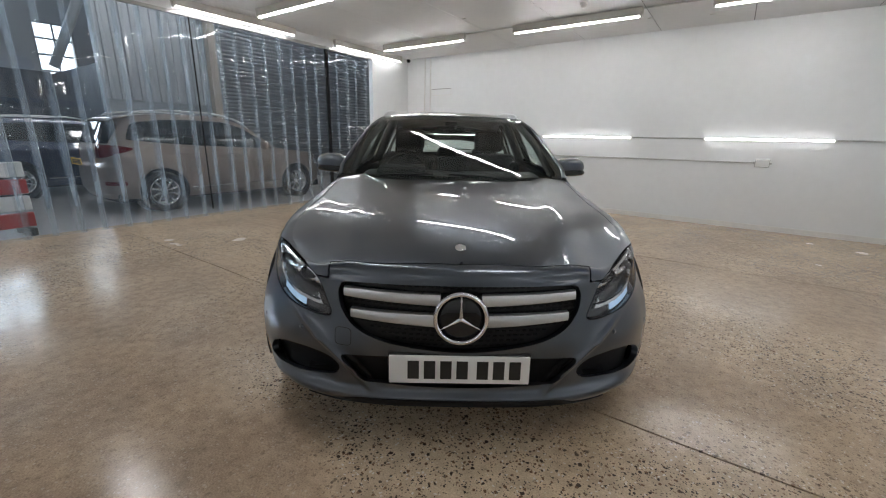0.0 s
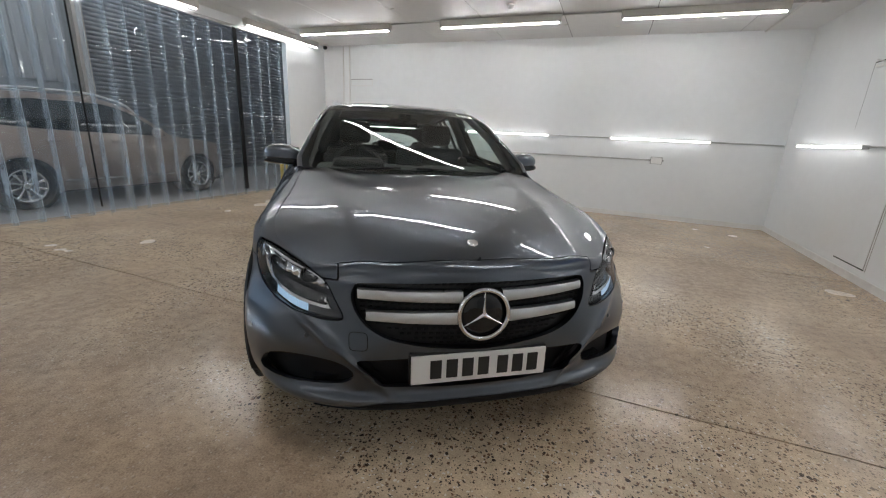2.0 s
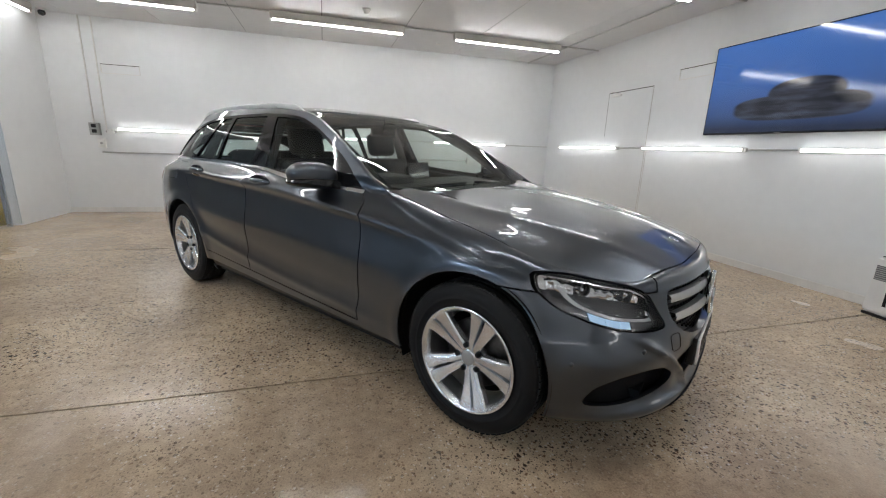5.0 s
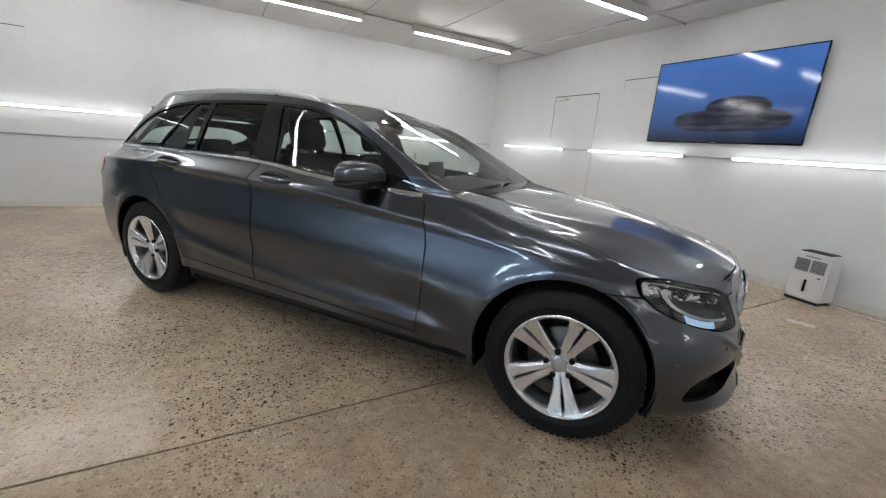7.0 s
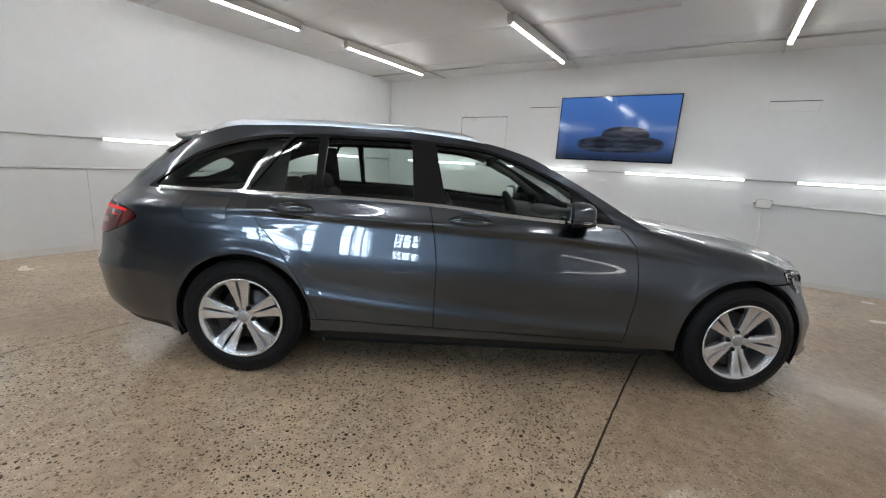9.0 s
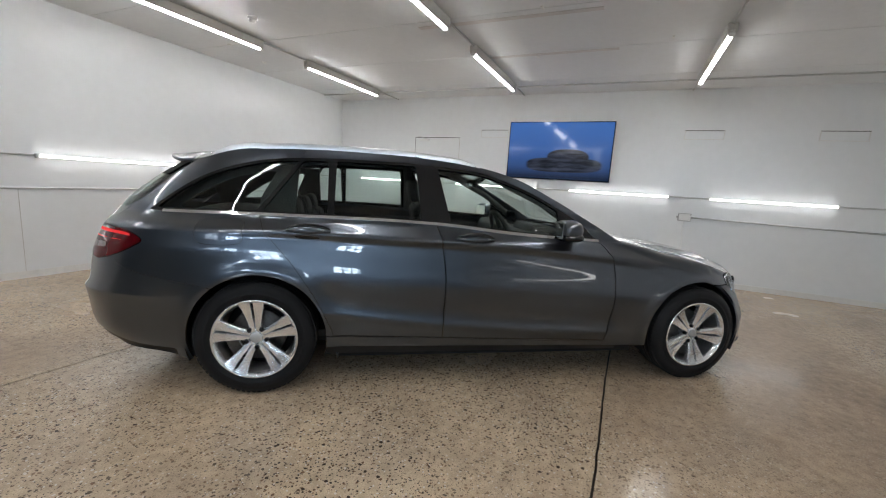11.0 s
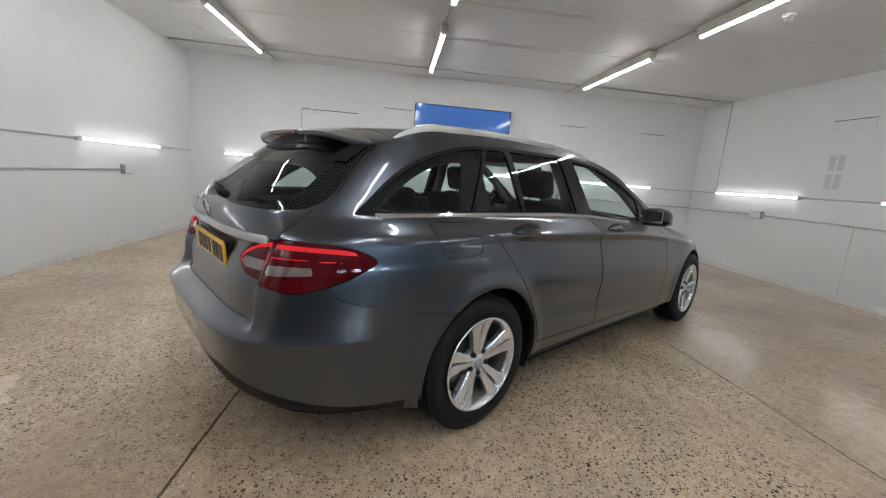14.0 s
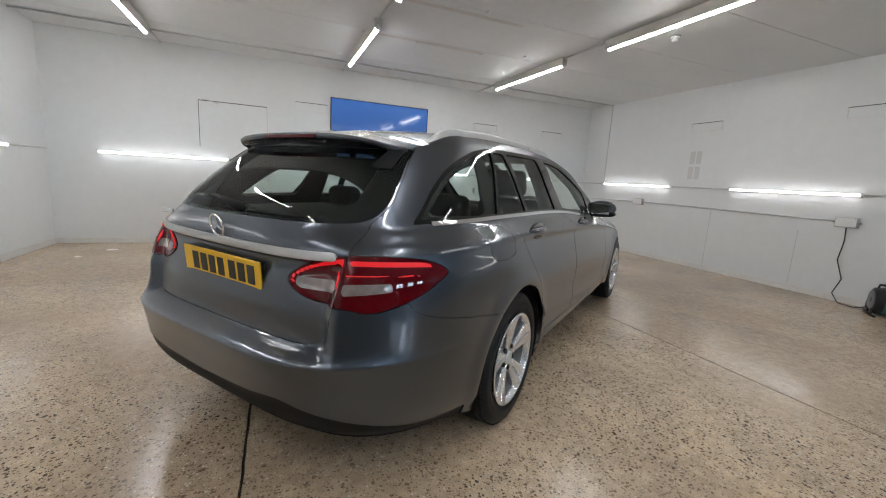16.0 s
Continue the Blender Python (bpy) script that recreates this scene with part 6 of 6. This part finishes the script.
for s in (-1, 1):
    g = part("air_grille", box_bm(s * .064 - .056, s * .064 + .056, -.104, -.098, .29, .405, .003), GRILLE_GREY, deh, "dark grey air grille")
    for k in range(7):
        part("slat", box_bm(s * .064 - .053, s * .064 + .053, -.1065, -.1035, .298 + k * .0155, .304 + k * .0155), BOX_GREY, g)
part("control_top", box_bm(-.12, .12, -.075, .075, .470, .476, .002), SATIN_BLACK, deh, "dark control panel on top")
part("level_window", box_bm(-.012, .010, -.1075, -.1045, .10, .215, .002), SATIN_BLACK, deh, "dark water level window")
part("logo_plate", box_bm(-.06, .06, -.098, -.0955, .425, .44), BOX_GREY, deh)
part("button", box_bm(.085, .105, -.1065, -.104, .245, .257, .002), SATIN_BLACK, deh)
tagged(part("power_cable", tube_mesh("power_cable", [(2.98, -.24, .03), (2.95, -.45, .006), (2.98, -.75, .006), (3.06, -.85, .01), (3.10, -.79, .25), (3.12, -.80, .6), (3.115, -.77, .93)], .004, 6), PLASTIC_WHITE), label="thin white cable from the junction box to the dehumidifier", category="cable")

# blower on the floor by the south wall, with its cable
fan = empty("floor_blower", pose(-1.95, -3.14, 0, 0, 0, 35), label="black and teal floor blower with a carrying handle", category="blower")
TEAL = surface("teal_plastic", (.02, .10, .11), .4, vary=.1)
part("drum", lathe("drum", [(.0005, -.10), (.11, -.10), (.135, -.085), (.14, 0), (.135, .085), (.11, .10), (.0005, .10)], 36, "x"), BLACK_PLASTIC, fan, m=pose(0, 0, .165))
part("band", lathe("band", [(.142, -.03), (.145, -.02), (.145, .02), (.142, .03)], 36, "x"), TEAL, fan, "teal band", m=pose(0, 0, .165))
part("outlet", box_bm(-.09, .09, -.19, -.02, .03, .13, .015), BLACK_PLASTIC, fan)
for s in (-1, 1):
    part("intake_ring", lathe("intake_ring", [(.03, s * .104), (.095, s * .108), (.10, s * .10)], 30, "x"), GRILLE_GREY, fan, m=pose(0, 0, .165))
    part("foot", tube_mesh("foot", [(s * .09, -.17, .012), (s * .105, 0, .012), (s * .09, .15, .012)], .012, 8), BLACK_PLASTIC, fan)
    part("leg", tube_mesh("leg", [(s * .10, -.05, .012), (s * .098, -.03, .07)], .012, 8), BLACK_PLASTIC, fan)
    part("leg", tube_mesh("leg", [(s * .10, .08, .012), (s * .098, .06, .08)], .012, 8), BLACK_PLASTIC, fan)
part("handle", tube_mesh("handle", [(-.07, .0, .28), (-.06, 0, .335), (.06, 0, .335), (.07, 0, .28)], .013, 8), BLACK_PLASTIC, fan)
tagged(part("power_cable", tube_mesh("power_cable", [(-1.41, YS + .03, .89), (-1.42, YS + .03, .72), (-1.40, YS + .04, .5), (-1.48, YS + .05, .28), (-1.43, YS + .07, .1), (-1.52, YS + .12, .006), (-1.70, YS + .18, .006), (-1.86, YS + .26, .08)], .006, 6), BLACK_PLASTIC), label="black cable hanging from the junction box to the blower", category="cable")

# ---------------------------------------------------------------- strip curtain
curtain = empty("strip_curtain", label="clear plastic strip curtain along the open side", category="curtain")
part("rail", box_bm(XW - .03, XW + .02, YS, YRET, 2.66, 2.70, .004), BOX_GREY, curtain, "grey hanging rail")
rng = random.Random(7)
def strip_mesh(w, bow, seed, lean):
    verts, faces, nu, nv = [], [], 8, 26
    for j in range(nv + 1):
        z = 2.66 - (2.66 - .02) * j / nv
        k = j / nv
        for i in range(nu + 1):
            u = i / nu - .5
            x = bow * (1 - 4 * u * u) + .006 * k * noise.noise(Vector((u * 1.5, z * 1.1, seed))) + .014 * k * noise.noise(Vector((0, z * .7, seed + 9)))
            y = u * w + lean * k + .010 * k * noise.noise(Vector((seed, z * .8, 4)))
            verts.append((x, y, z))
    for j in range(nv):
        for i in range(nu):
            a = j * (nu + 1) + i
            faces.append((a, a + 1, a + nu + 2, a + nu + 1))
    return mesh_from("strip", verts, faces)
y, k = YRET - .10, 0
while y > YS + .05:
    me = strip_mesh(.30, rng.uniform(.002, .007) * (1 if k % 2 else -1), k * 3.7, rng.uniform(-.02, .02))
    s = part("strip", me, PVC, curtain, m=pose(XW + (.010 if k % 2 else -.012), y, 0))
    rim = [me.vertices[j * 9 + 8].co for j in range(27)]
    part("fold", tube_mesh("fold", [tuple(c) for c in rim[::2]], .0022, 6), PVC_EDGE, s, "milky strip edge")
    band = [(c.x + .005, c.y - .006 - .024 * q, c.z) for c in rim for q in range(3)]
    part("overlap", mesh_from("overlap", band, [(3 * j + q, 3 * j + q + 1, 3 * j + q + 4, 3 * j + q + 3) for j in range(26) for q in range(2)]), PVC_BAND, s, "milky doubled edge of the strip")
    y -= .235
    k += 1
part("strap", box_bm(XW + .022, XW + .027, 3.35, 3.43, .12, 2.66, .001), SATIN_BLACK, curtain, "black strap hanging in the curtain")
part("strap", box_bm(XW + .022, XW + .027, 1.143, 1.162, .12, 2.66, .001), SATIN_BLACK, curtain, "thin black strap hanging in the curtain")

# ---------------------------------------------------------------- the warehouse behind the curtain
ZW = -.168
WH_FLOOR = surface("grey_warehouse_floor", (.20, .20, .20), .45, vary=.15, fine=20, coarse=1.2, bump=.1)
CLADDING = surface("grey_cladding", (.30, .32, .34), .45, metal=.3, vary=.1, fine=10, coarse=1)
SHUTTER = surface("dark_grey_shutter", (.10, .105, .115), .4, metal=.4, vary=.15, fine=14, coarse=1)
NAVY = surface("dark_blue_wall", (.012, .018, .032), .6, vary=.15, fine=10, coarse=1)
STEEL = surface("painted_steel", (.22, .24, .26), .5, metal=.2, vary=.12)
RED = surface("red_barrier_plastic", (.42, .03, .025), .4, vary=.1)
YELLOW = surface("yellow_paint", (.62, .42, .03), .5, vary=.2, fine=30, coarse=6)
tagged(part("ground", box_bm(-17, XW - .2, -9, 13, ZW - .2, ZW), WH_FLOOR), label="grey concrete floor of the warehouse", category="floor", kind="structure")
tagged(part("threshold", box_bm(XW - .32, XW - .2, YS, YRET, ZW, -.004, .01), CONCRETE), label="worn concrete edge under the curtain", category="floor edge", kind="structure")

def corrugated(name, y0, y1, z0, z1, x, pitch=.20, depth=.035):
    """Upright trapezoid ribs, facing +x."""
    ys, out = [], []
    y = y0
    while y < y1:
        for f, d in ((0, 0), (.55, 0), (.65, 1), (.90, 1)):
            ys.append((min(y1, y + f * pitch), d))
        y += pitch
    verts, faces = [], []
    for yy, d in ys:
        verts += [(x + depth * d, yy, z0), (x + depth * d, yy, z1)]
    for i in range(len(ys) - 1):
        faces.append((2 * i, 2 * i + 2, 2 * i + 3, 2 * i + 1))
    return mesh_from(name, verts, faces, smooth=False)
XB = -10.6
tagged(part("wall_cladding", corrugated("wall_cladding", 1.75, 4.25, 1.9, 6.0, XB), CLADDING), label="grey upright corrugated metal cladding", category="wall", kind="structure")
tagged(part("wall_plinth", box_bm(XB - .2, XB - .02, 1.75, 13, ZW, 6.0), STEEL), label="plain grey warehouse wall", category="wall", kind="structure")
shutter = empty("roller_shutter", label="large dark grey slatted roller shutter", category="shutter")
nsl = 44
slat_me = None
for k in range(nsl):
    z = ZW + .02 + k * .098
    if slat_me is None:
        verts, faces = [], []
        for yy in (4.35, 12.6):
            for a, b in ((0, 0), (.022, .02), (.028, .049), (.022, .078), (0, .096)):
                verts.append((a, yy, b))
        for i in range(4):
            faces.append((i, i + 5, i + 6, i + 1))
        slat_me = mesh_from("slat", verts, faces)
        slat_me.materials.append(SHUTTER)
    part("slat", slat_me, None, shutter, m=pose(XB + .02, 0, z))
for y in (4.28, 12.65):
    part("guide", box_bm(XB, XB + .09, y - .06, y + .06, ZW, 4.4, .01), STEEL, shutter)
tagged(part("wall_back", box_bm(-15.2, -15.0, -9, 1.9, ZW, 2.75), NAVY), label="dark blue lower warehouse wall", category="wall", kind="structure")
bm = bmesh.new()
for _a, _b in zip((-9.0,) + tuple(sorted(w[1] for w in WINDOWS)), tuple(sorted(w[0] for w in WINDOWS)) + (1.72,)):
    add_box(bm, -15.2, -15.0, _a, _b, 2.75, 4.05)
add_box(bm, -15.2, -15.0, -9, 1.72, 4.05, 6)
add_box(bm, -15.2, -15.0, 2.55, 3.0, 2.75, 6)
add_box(bm, -15.2, -15.0, 1.72, 2.55, 4.05, 6)
tagged(part("wall_upper", bm, CLADDING), label="grey upper warehouse wall round the window", category="wall", kind="structure")
tagged(part("wall_side", box_bm(-15.2, XB - .2, 1.9, 2.05, ZW, 2.7), NAVY), label="dark blue side wall of the warehouse", category="wall", kind="structure")
win = empty("window_1", label="bright high warehouse window with bars", category="window", kind="structure")
for z in (2.78, 3.2, 3.62, 4.02):
    part("window_bar", box_bm(-15.05, -14.98, 1.70, 2.57, z - .025, z + .025), STEEL, win)
for y in (1.72, 2.135, 2.55):
    part("window_bar", box_bm(-15.05, -14.98, y - .02, y + .02, 2.76, 4.05), STEEL, win)
for _a, _b in WINDOWS:
    w = empty("window_2", label="bright high warehouse window with bars", category="window", kind="structure")
    for z in (2.78, 3.2, 3.62, 4.02):
        part("window_bar", box_bm(-15.05, -14.98, _a, _b, z - .025, z + .025), STEEL, w)
    for k in range(4):
        y = _a + (_b - _a) * k / 3
        part("window_bar", box_bm(-15.05, -14.98, y - .02, y + .02, 2.76, 4.05), STEEL, w)
tagged(part("backdrop", box_bm(-15.9, -15.85, -9.0, 3.8, 2.2, 4.8), glow("overcast_sky", (.82, .91, 1.0), 4.0)), label="bright sky outside the warehouse window", category="sky", kind="structure")
bm = bmesh.new()
add_box(bm, -17, XW - .1, -9.2, -9, ZW, 6)
add_box(bm, -17, XW - .1, 13, 13.2, ZW, 6)
add_box(bm, -17.2, -17, -9, 13, ZW, 6)
tagged(part("wall_far", bm, STEEL), label="plain warehouse end walls", category="wall", kind="structure")
tagged(part("roof_warehouse", box_bm(-17.2, XW - .1, -9.2, 13.2, 6.0, 6.2), STEEL), label="grey warehouse roof", category="roof", kind="structure")
bm = bmesh.new()
add_box(bm, XW - .1, XW, YN, 13.2, ZW, 6)
add_box(bm, XW - .1, XW, -9.2, YS, ZW, 6)
add_box(bm, XW - .1, XW, YS, YN, ZC, 6)
tagged(part("wall_divider", bm, STEEL), label="plain wall between room and warehouse", category="wall", kind="structure")
brace = tagged(part("steel_brace", tube_mesh("steel_brace", [(-10.2, .9, 2.4), (-10.2, 2.3, 5.6)], .09, 6), STEEL), label="diagonal grey steel brace of the warehouse frame", category="beam")
tagged(part("steel_column", box_bm(-10.5, -10.3, 4.02, 4.22, ZW, 6, .01), surface("bare_steel_column", (.30, .26, .22), .6, vary=.2)), label="upright steel column by the shutter", category="column")
# unseen tube lights, added overhead to brighten the warehouse and its parked cars
for x, y in ((-8.6, -1.5), (-8.6, 2.5), (-8.6, 6.5), (-6.3, 0.5), (-6.3, 4.5)):
    t = empty("warehouse_light", pose(x, y, 5.4, 0, 0, 0), label="unseen long tube light added to brighten the warehouse", category="ceiling light", group="warehouse lights")
    part("casing", box_bm(-.08, .08, -.9, .9, .05, .12, .01), STEEL, t)
    part("tube", tube_mesh("tube", [(0, -.88, 0), (0, .88, 0)], .062, 8), TUBE_GLOW, t)
    for yy in (-.7, .7):
        part("hanger", tube_mesh("hanger", [(0, yy, .12), (0, yy, .60)], .008, 6), STEEL, t)
bol = empty("yellow_post", pose(-5.40, 4.70, ZW), label="scuffed yellow guard post behind the curtain", category="post")
part("post", lathe("post", [(.0005, 0), (.075, 0), (.075, .86), (.06, .90), (.0005, .91)], 24, "z"), YELLOW, bol)
part("plate", box_bm(-.12, .12, -.12, .12, 0, .012, .002), STEEL, bol)
bar = empty("traffic_barrier", pose(-6.4, -.95, ZW, 0, 0, 10), label="red and white plastic traffic barrier", category="barrier")
for k in range(4):
    part("board", box_bm(-.04, .04, -.45, .45, .10 + k * .22, .29 + k * .22, .015), RED if k % 2 == 0 else PLASTIC_WHITE, bar)
for yy in (-.35, .35):
    part("leg", box_bm(-.2, .2, yy - .04, yy + .04, 0, .10, .01), BLACK_PLASTIC, bar)

# ---------------------------------------------------------------- cars behind the curtain
def plain_car(name, paint, m, label, length_k=1.0, lights=True):
    """A tall family car, faces -y with the front axle at y = 0, wheelbase 2.69."""
    root = empty(name, m, label=label, category="car")
    prof = pchip([(.24, .86), (.34, .905), (.55, .918), (.80, .915), (.95, .900), (1.02, .872), (1.08, .845), (1.25, .775), (1.45, .690), (1.58, .615), (1.64, .56)])
    top = pchip([(-.9, .82), (-.75, .93), (-.3, 1.02), (.42, 1.10), (.70, 1.27), (1.0, 1.44), (1.3, 1.545), (1.7, 1.60), (2.3, 1.60), (2.9, 1.555), (3.3, 1.49), (3.42, 1.42)])
    def hw(y, z):
        w = prof(z)
        for yc in (0, 2.69):
            r = np.hypot(y - yc, z - .36)
            w = w + .02 * np.exp(-((r - .42) / .06) ** 2)
        return w
    backy = pchip([(.26, 3.50), (.40, 3.58), (.60, 3.60), (.78, 3.58), (.85, 3.54), (1.05, 3.53), (1.15, 3.50), (1.40, 3.36), (1.60, 3.22)])
    fronty = pchip([(.24, -.80), (.40, -.90), (.60, -.91), (.80, -.86), (.95, -.76), (1.1, -.6)])
    cols2, NQ = [], 60
    for q in np.linspace(0, 1, 30)[:-1]:
        a = math.pi / 2 * (1 - q)
        zt = float(top(.1 + (-.85 - .1) * math.sin(a))) - .03
        z = np.linspace(.24, zt, NQ)
        yy = .1 - (.1 - fronty(z)) * math.sin(a) ** (2 / 2.2)
        cols2.append(np.stack([hw(yy, z) * max(0, math.cos(a)) ** (2 / 4), yy, z], -1))
    for v in np.linspace(.1, 2.7, 70)[:-1]:
        z = np.linspace(.24, float(top(v)) - .03, NQ)
        cols2.append(np.stack([hw(v, z), np.full(NQ, v), z], -1))
    for q in np.linspace(0, 1, 36):
        a = math.pi / 2 * q
        z = np.linspace(.26, 1.53 - .06 * float(sm(.3, 1.2, a)), NQ)
        yy = 2.7 + (backy(z) - 2.7) * math.sin(a) ** (2 / 2.2)
        cols2.append(np.stack([hw(np.minimum(yy, 3.2), z) * max(0, math.cos(a)) ** (2 / 4.6), yy, z], -1))
    shell = sheet(np.array(cols2))
    arch2 = lambda V: np.minimum(np.hypot(V[:, 1], V[:, 2] - .36), np.hypot(V[:, 1] - 2.69, V[:, 2] - .36)) - .40
    shell = clip(shell, arch2)
    wtop = pchip([(.55, 1.09), (.80, 1.24), (1.1, 1.40), (1.5, 1.485), (2.2, 1.495), (2.8, 1.45), (3.0, 1.40), (3.12, 1.22)])
    wbot = pchip([(.55, 1.06), (1.5, 1.09), (2.4, 1.13), (3.12, 1.19)])
    gl = lambda V: np.minimum(np.minimum(wtop(V[:, 1]) - V[:, 2], V[:, 2] - wbot(V[:, 1])), np.minimum(V[:, 1] - .55, 3.12 - V[:, 1]))
    rg = lambda V: np.minimum(np.minimum(V[:, 2] - 1.13, 1.46 - V[:, 2]), np.minimum(V[:, 1] - 3.2, .64 - V[:, 0]))
    tl = spline_loop([(3.05, 1.06), (3.25, 1.10), (3.5, 1.12), (3.7, 1.12), (3.7, .94), (3.5, .93), (3.35, .98)], 5)
    tail = lambda V: np.where(V[:, 1] > 2.9, inside_loop(V[:, 1], V[:, 2], tl), -1)
    tail2 = lambda V: np.minimum(tail(V), V[:, 0] - .42)
    clad = lambda V: np.maximum(.36 - V[:, 2], .045 - arch2(V))
    metal = clip(clip(clip(clip(shell, lambda V: -gl(V)), lambda V: -rg(V)), lambda V: -tail2(V)), lambda V: .0 - np.minimum(.30 - V[:, 2], 1))
    door_gap = lambda V: np.minimum.reduce([np.abs(V[:, 1] - .62), np.abs(V[:, 1] - 1.60), np.abs(V[:, 1] - 2.42 - .25 * np.clip(V[:, 2] - .8, -.5, .3))]) - .004
    metal = clip(metal, lambda V: np.where((V[:, 2] < .34) | (V[:, 2] > 1.5), 1, door_gap(V)))
    panel("body", both(metal), paint, root, .015)
    panel("body_lining", shifted(both(clip(shell, lambda V: wbot(V[:, 1]) - .02 - V[:, 2])), -.03), INTERIOR, root, 0)
    for sgn in (1, -1):
        f = (lambda S: S) if sgn > 0 else mirror
        for a, b in ((.55, 1.56), (1.64, 2.40), (2.47, 3.2)):
            panel("side_window", f(shifted(clip(shell, lambda V: np.minimum(gl(V), np.minimum(V[:, 1] - a, b - V[:, 1]))), -.004)), DARK_GLASS, root, .004, "dark side window")
        panel("window_surround", f(shifted(clip(shell, lambda V: gl(V) + .012), -.012)), GLOSS_BLACK, root, 0)
        panel("lower_trim", f(shifted(clip(shell, lambda V: np.minimum(.335 - V[:, 2], 1)), .006)), paint, root, .01)
        panel("tail_light", f(shifted(clip(shell, tail2), .004)), RED_LENS, root, .02, "red tail light")
        rr = [(sgn * (float(hw(v, float(top(v)) - .03)) - .02), v, float(top(v)) - .03 + .05 * min(1, 6 * math.sin(math.pi * k / 20))) for k, v in enumerate(np.linspace(.95, 3.0, 21))]
        part("roof_rail", tube_mesh("roof_rail", rr, .016, 8), SATIN_SILVER, root, "silver roof rail")
        mirr = part("door_mirror", ball("door_mirror", .12, .07, .085, 2.5, 20, 12), paint, root, m=pose(sgn * 1.0, .78, 1.14))
        part("stalk", box_bm(-sgn * .16, -sgn * .06, -.03, .03, -.06, -.03, .008), GLOSS_BLACK, mirr)
        for y in (1.42, 2.28):
            part("door_handle", box_bm(sgn * .90, sgn * .93, y - .09, y + .09, .975, 1.005, .008), paint, root)
        panel("side_strip", f(shifted(clip(clip(shell, lambda V: .010 - np.abs(V[:, 2] - .40)), lambda V: np.minimum(V[:, 1] - .5, 2.25 - V[:, 1])), .008)), CHROME, root, .008)
        panel("reflector", f(shifted(clip(shell, lambda V: np.minimum(.03 - np.abs(V[:, 2] - .52), np.minimum(V[:, 1] - 3.25, V[:, 0] - .62))), .004)), RED_LENS, root, .008)
        panel("fog_trim", f(shifted(clip(shell, lambda V: np.minimum(.06 - np.abs(V[:, 2] - .78), np.minimum(-.55 - V[:, 1], V[:, 0] - .5))), .003)), LAMP_CHROME, root, .01, "headlight")
    panel("rear_window", shifted(both(clip(shell, rg)), -.003), DARK_GLASS, root, .01, "dark rear window")
    Gd = []
    for v in np.linspace(-.80, 3.36, 90):
        zt = float(top(v))
        ze = zt - .03
        xe = float(hw(min(max(v, .1), 3.2), ze))
        if v < .1:
            a = math.asin(min(1, (.1 - v) / .95))
            xe *= math.cos(a) ** .5
        u = np.linspace(0, 1, 22)
        Gd.append(np.stack([u * xe, np.full(22, v), ze + .03 * (1 - u ** 2.5)], -1))
    cap = both(sheet(np.array(Gd).transpose(1, 0, 2)))
    ws = lambda V: np.minimum(np.minimum(V[:, 1] - .48, 1.22 - V[:, 1]), .60 - np.abs(V[:, 0]) + .0)
    panel("roof", clip(cap, lambda V: -ws(V)), paint, root, .01)
    panel("windscreen", shifted(clip(cap, ws), -.003), DARK_GLASS, root, 0, "dark windscreen")
    plate("number_plate", PLATE_YELLOW, pose(0, 3.60, .86, 2, 0, 180), root, "yellow rear number plate with black marks")
    for x, y, rz in ((.80, 0, 0), (.80, 2.69, 0), (-.80, 0, 180), (-.80, 2.69, 180)):
        w = copy_thing(suv_wheel, pose(x, y, .352, 0, 0, rz))
        w.parent = root
    part("floor_pan", box_bm(-.75, .75, -.7, 3.4, .20, .34), SATIN_BLACK, root)
    for sgn in (1, -1):
        for yc in (0, 2.69):
            part("arch_liner", lathe("arch_liner", [(.0005, 0), (.41, 0), (.41, .24)], 32, "x"), SATIN_BLACK, root, m=pose(sgn * .62, yc, .36, 0, 0, 0 if sgn > 0 else 180))
    return root
DARK_GLASS = surface("dark_car_glass", (.012, .014, .016), .06, vary=.05, bump=0, rvary=.02)
suv_wheel = wheel_parts(.352, .235, twin=False, spokes=10, name="wheel")
SUV_PAINT = surface("bronze_metallic_paint", (.24, .19, .16), .3, metal=.55, vary=.05, fine=600, coarse=2, bump=0, coat=1.0, rvary=.04)
BLUE_PAINT = surface("dark_blue_paint", (.02, .03, .06), .3, metal=.4, vary=.05, fine=600, coarse=2, bump=0, coat=1.0, rvary=.04)
tall_car = plain_car("family_car", SUV_PAINT, pose(-7.86, 3.98, ZW, 0, 0, 180), "bronze metallic family car parked behind the curtain")
plain_car("family_car", BLUE_PAINT, pose(-11.4, 2.6, ZW, 0, 0, 186), "dark blue family car parked deep in the warehouse")
for o in tall_car.children:
    if o.data and o.matrix_basis == Matrix.Identity(4):
        for v in o.data.vertices:
            if v.co.z > .95:
                v.co.z = .95 + (v.co.z - .95) * 1.16
            if v.co.y > 2.9:
                v.co.y = 2.9 + (v.co.y - 2.9) * .86
for o in [suv_wheel, *suv_wheel.children_recursive]:
    bpy.data.objects.remove(o)
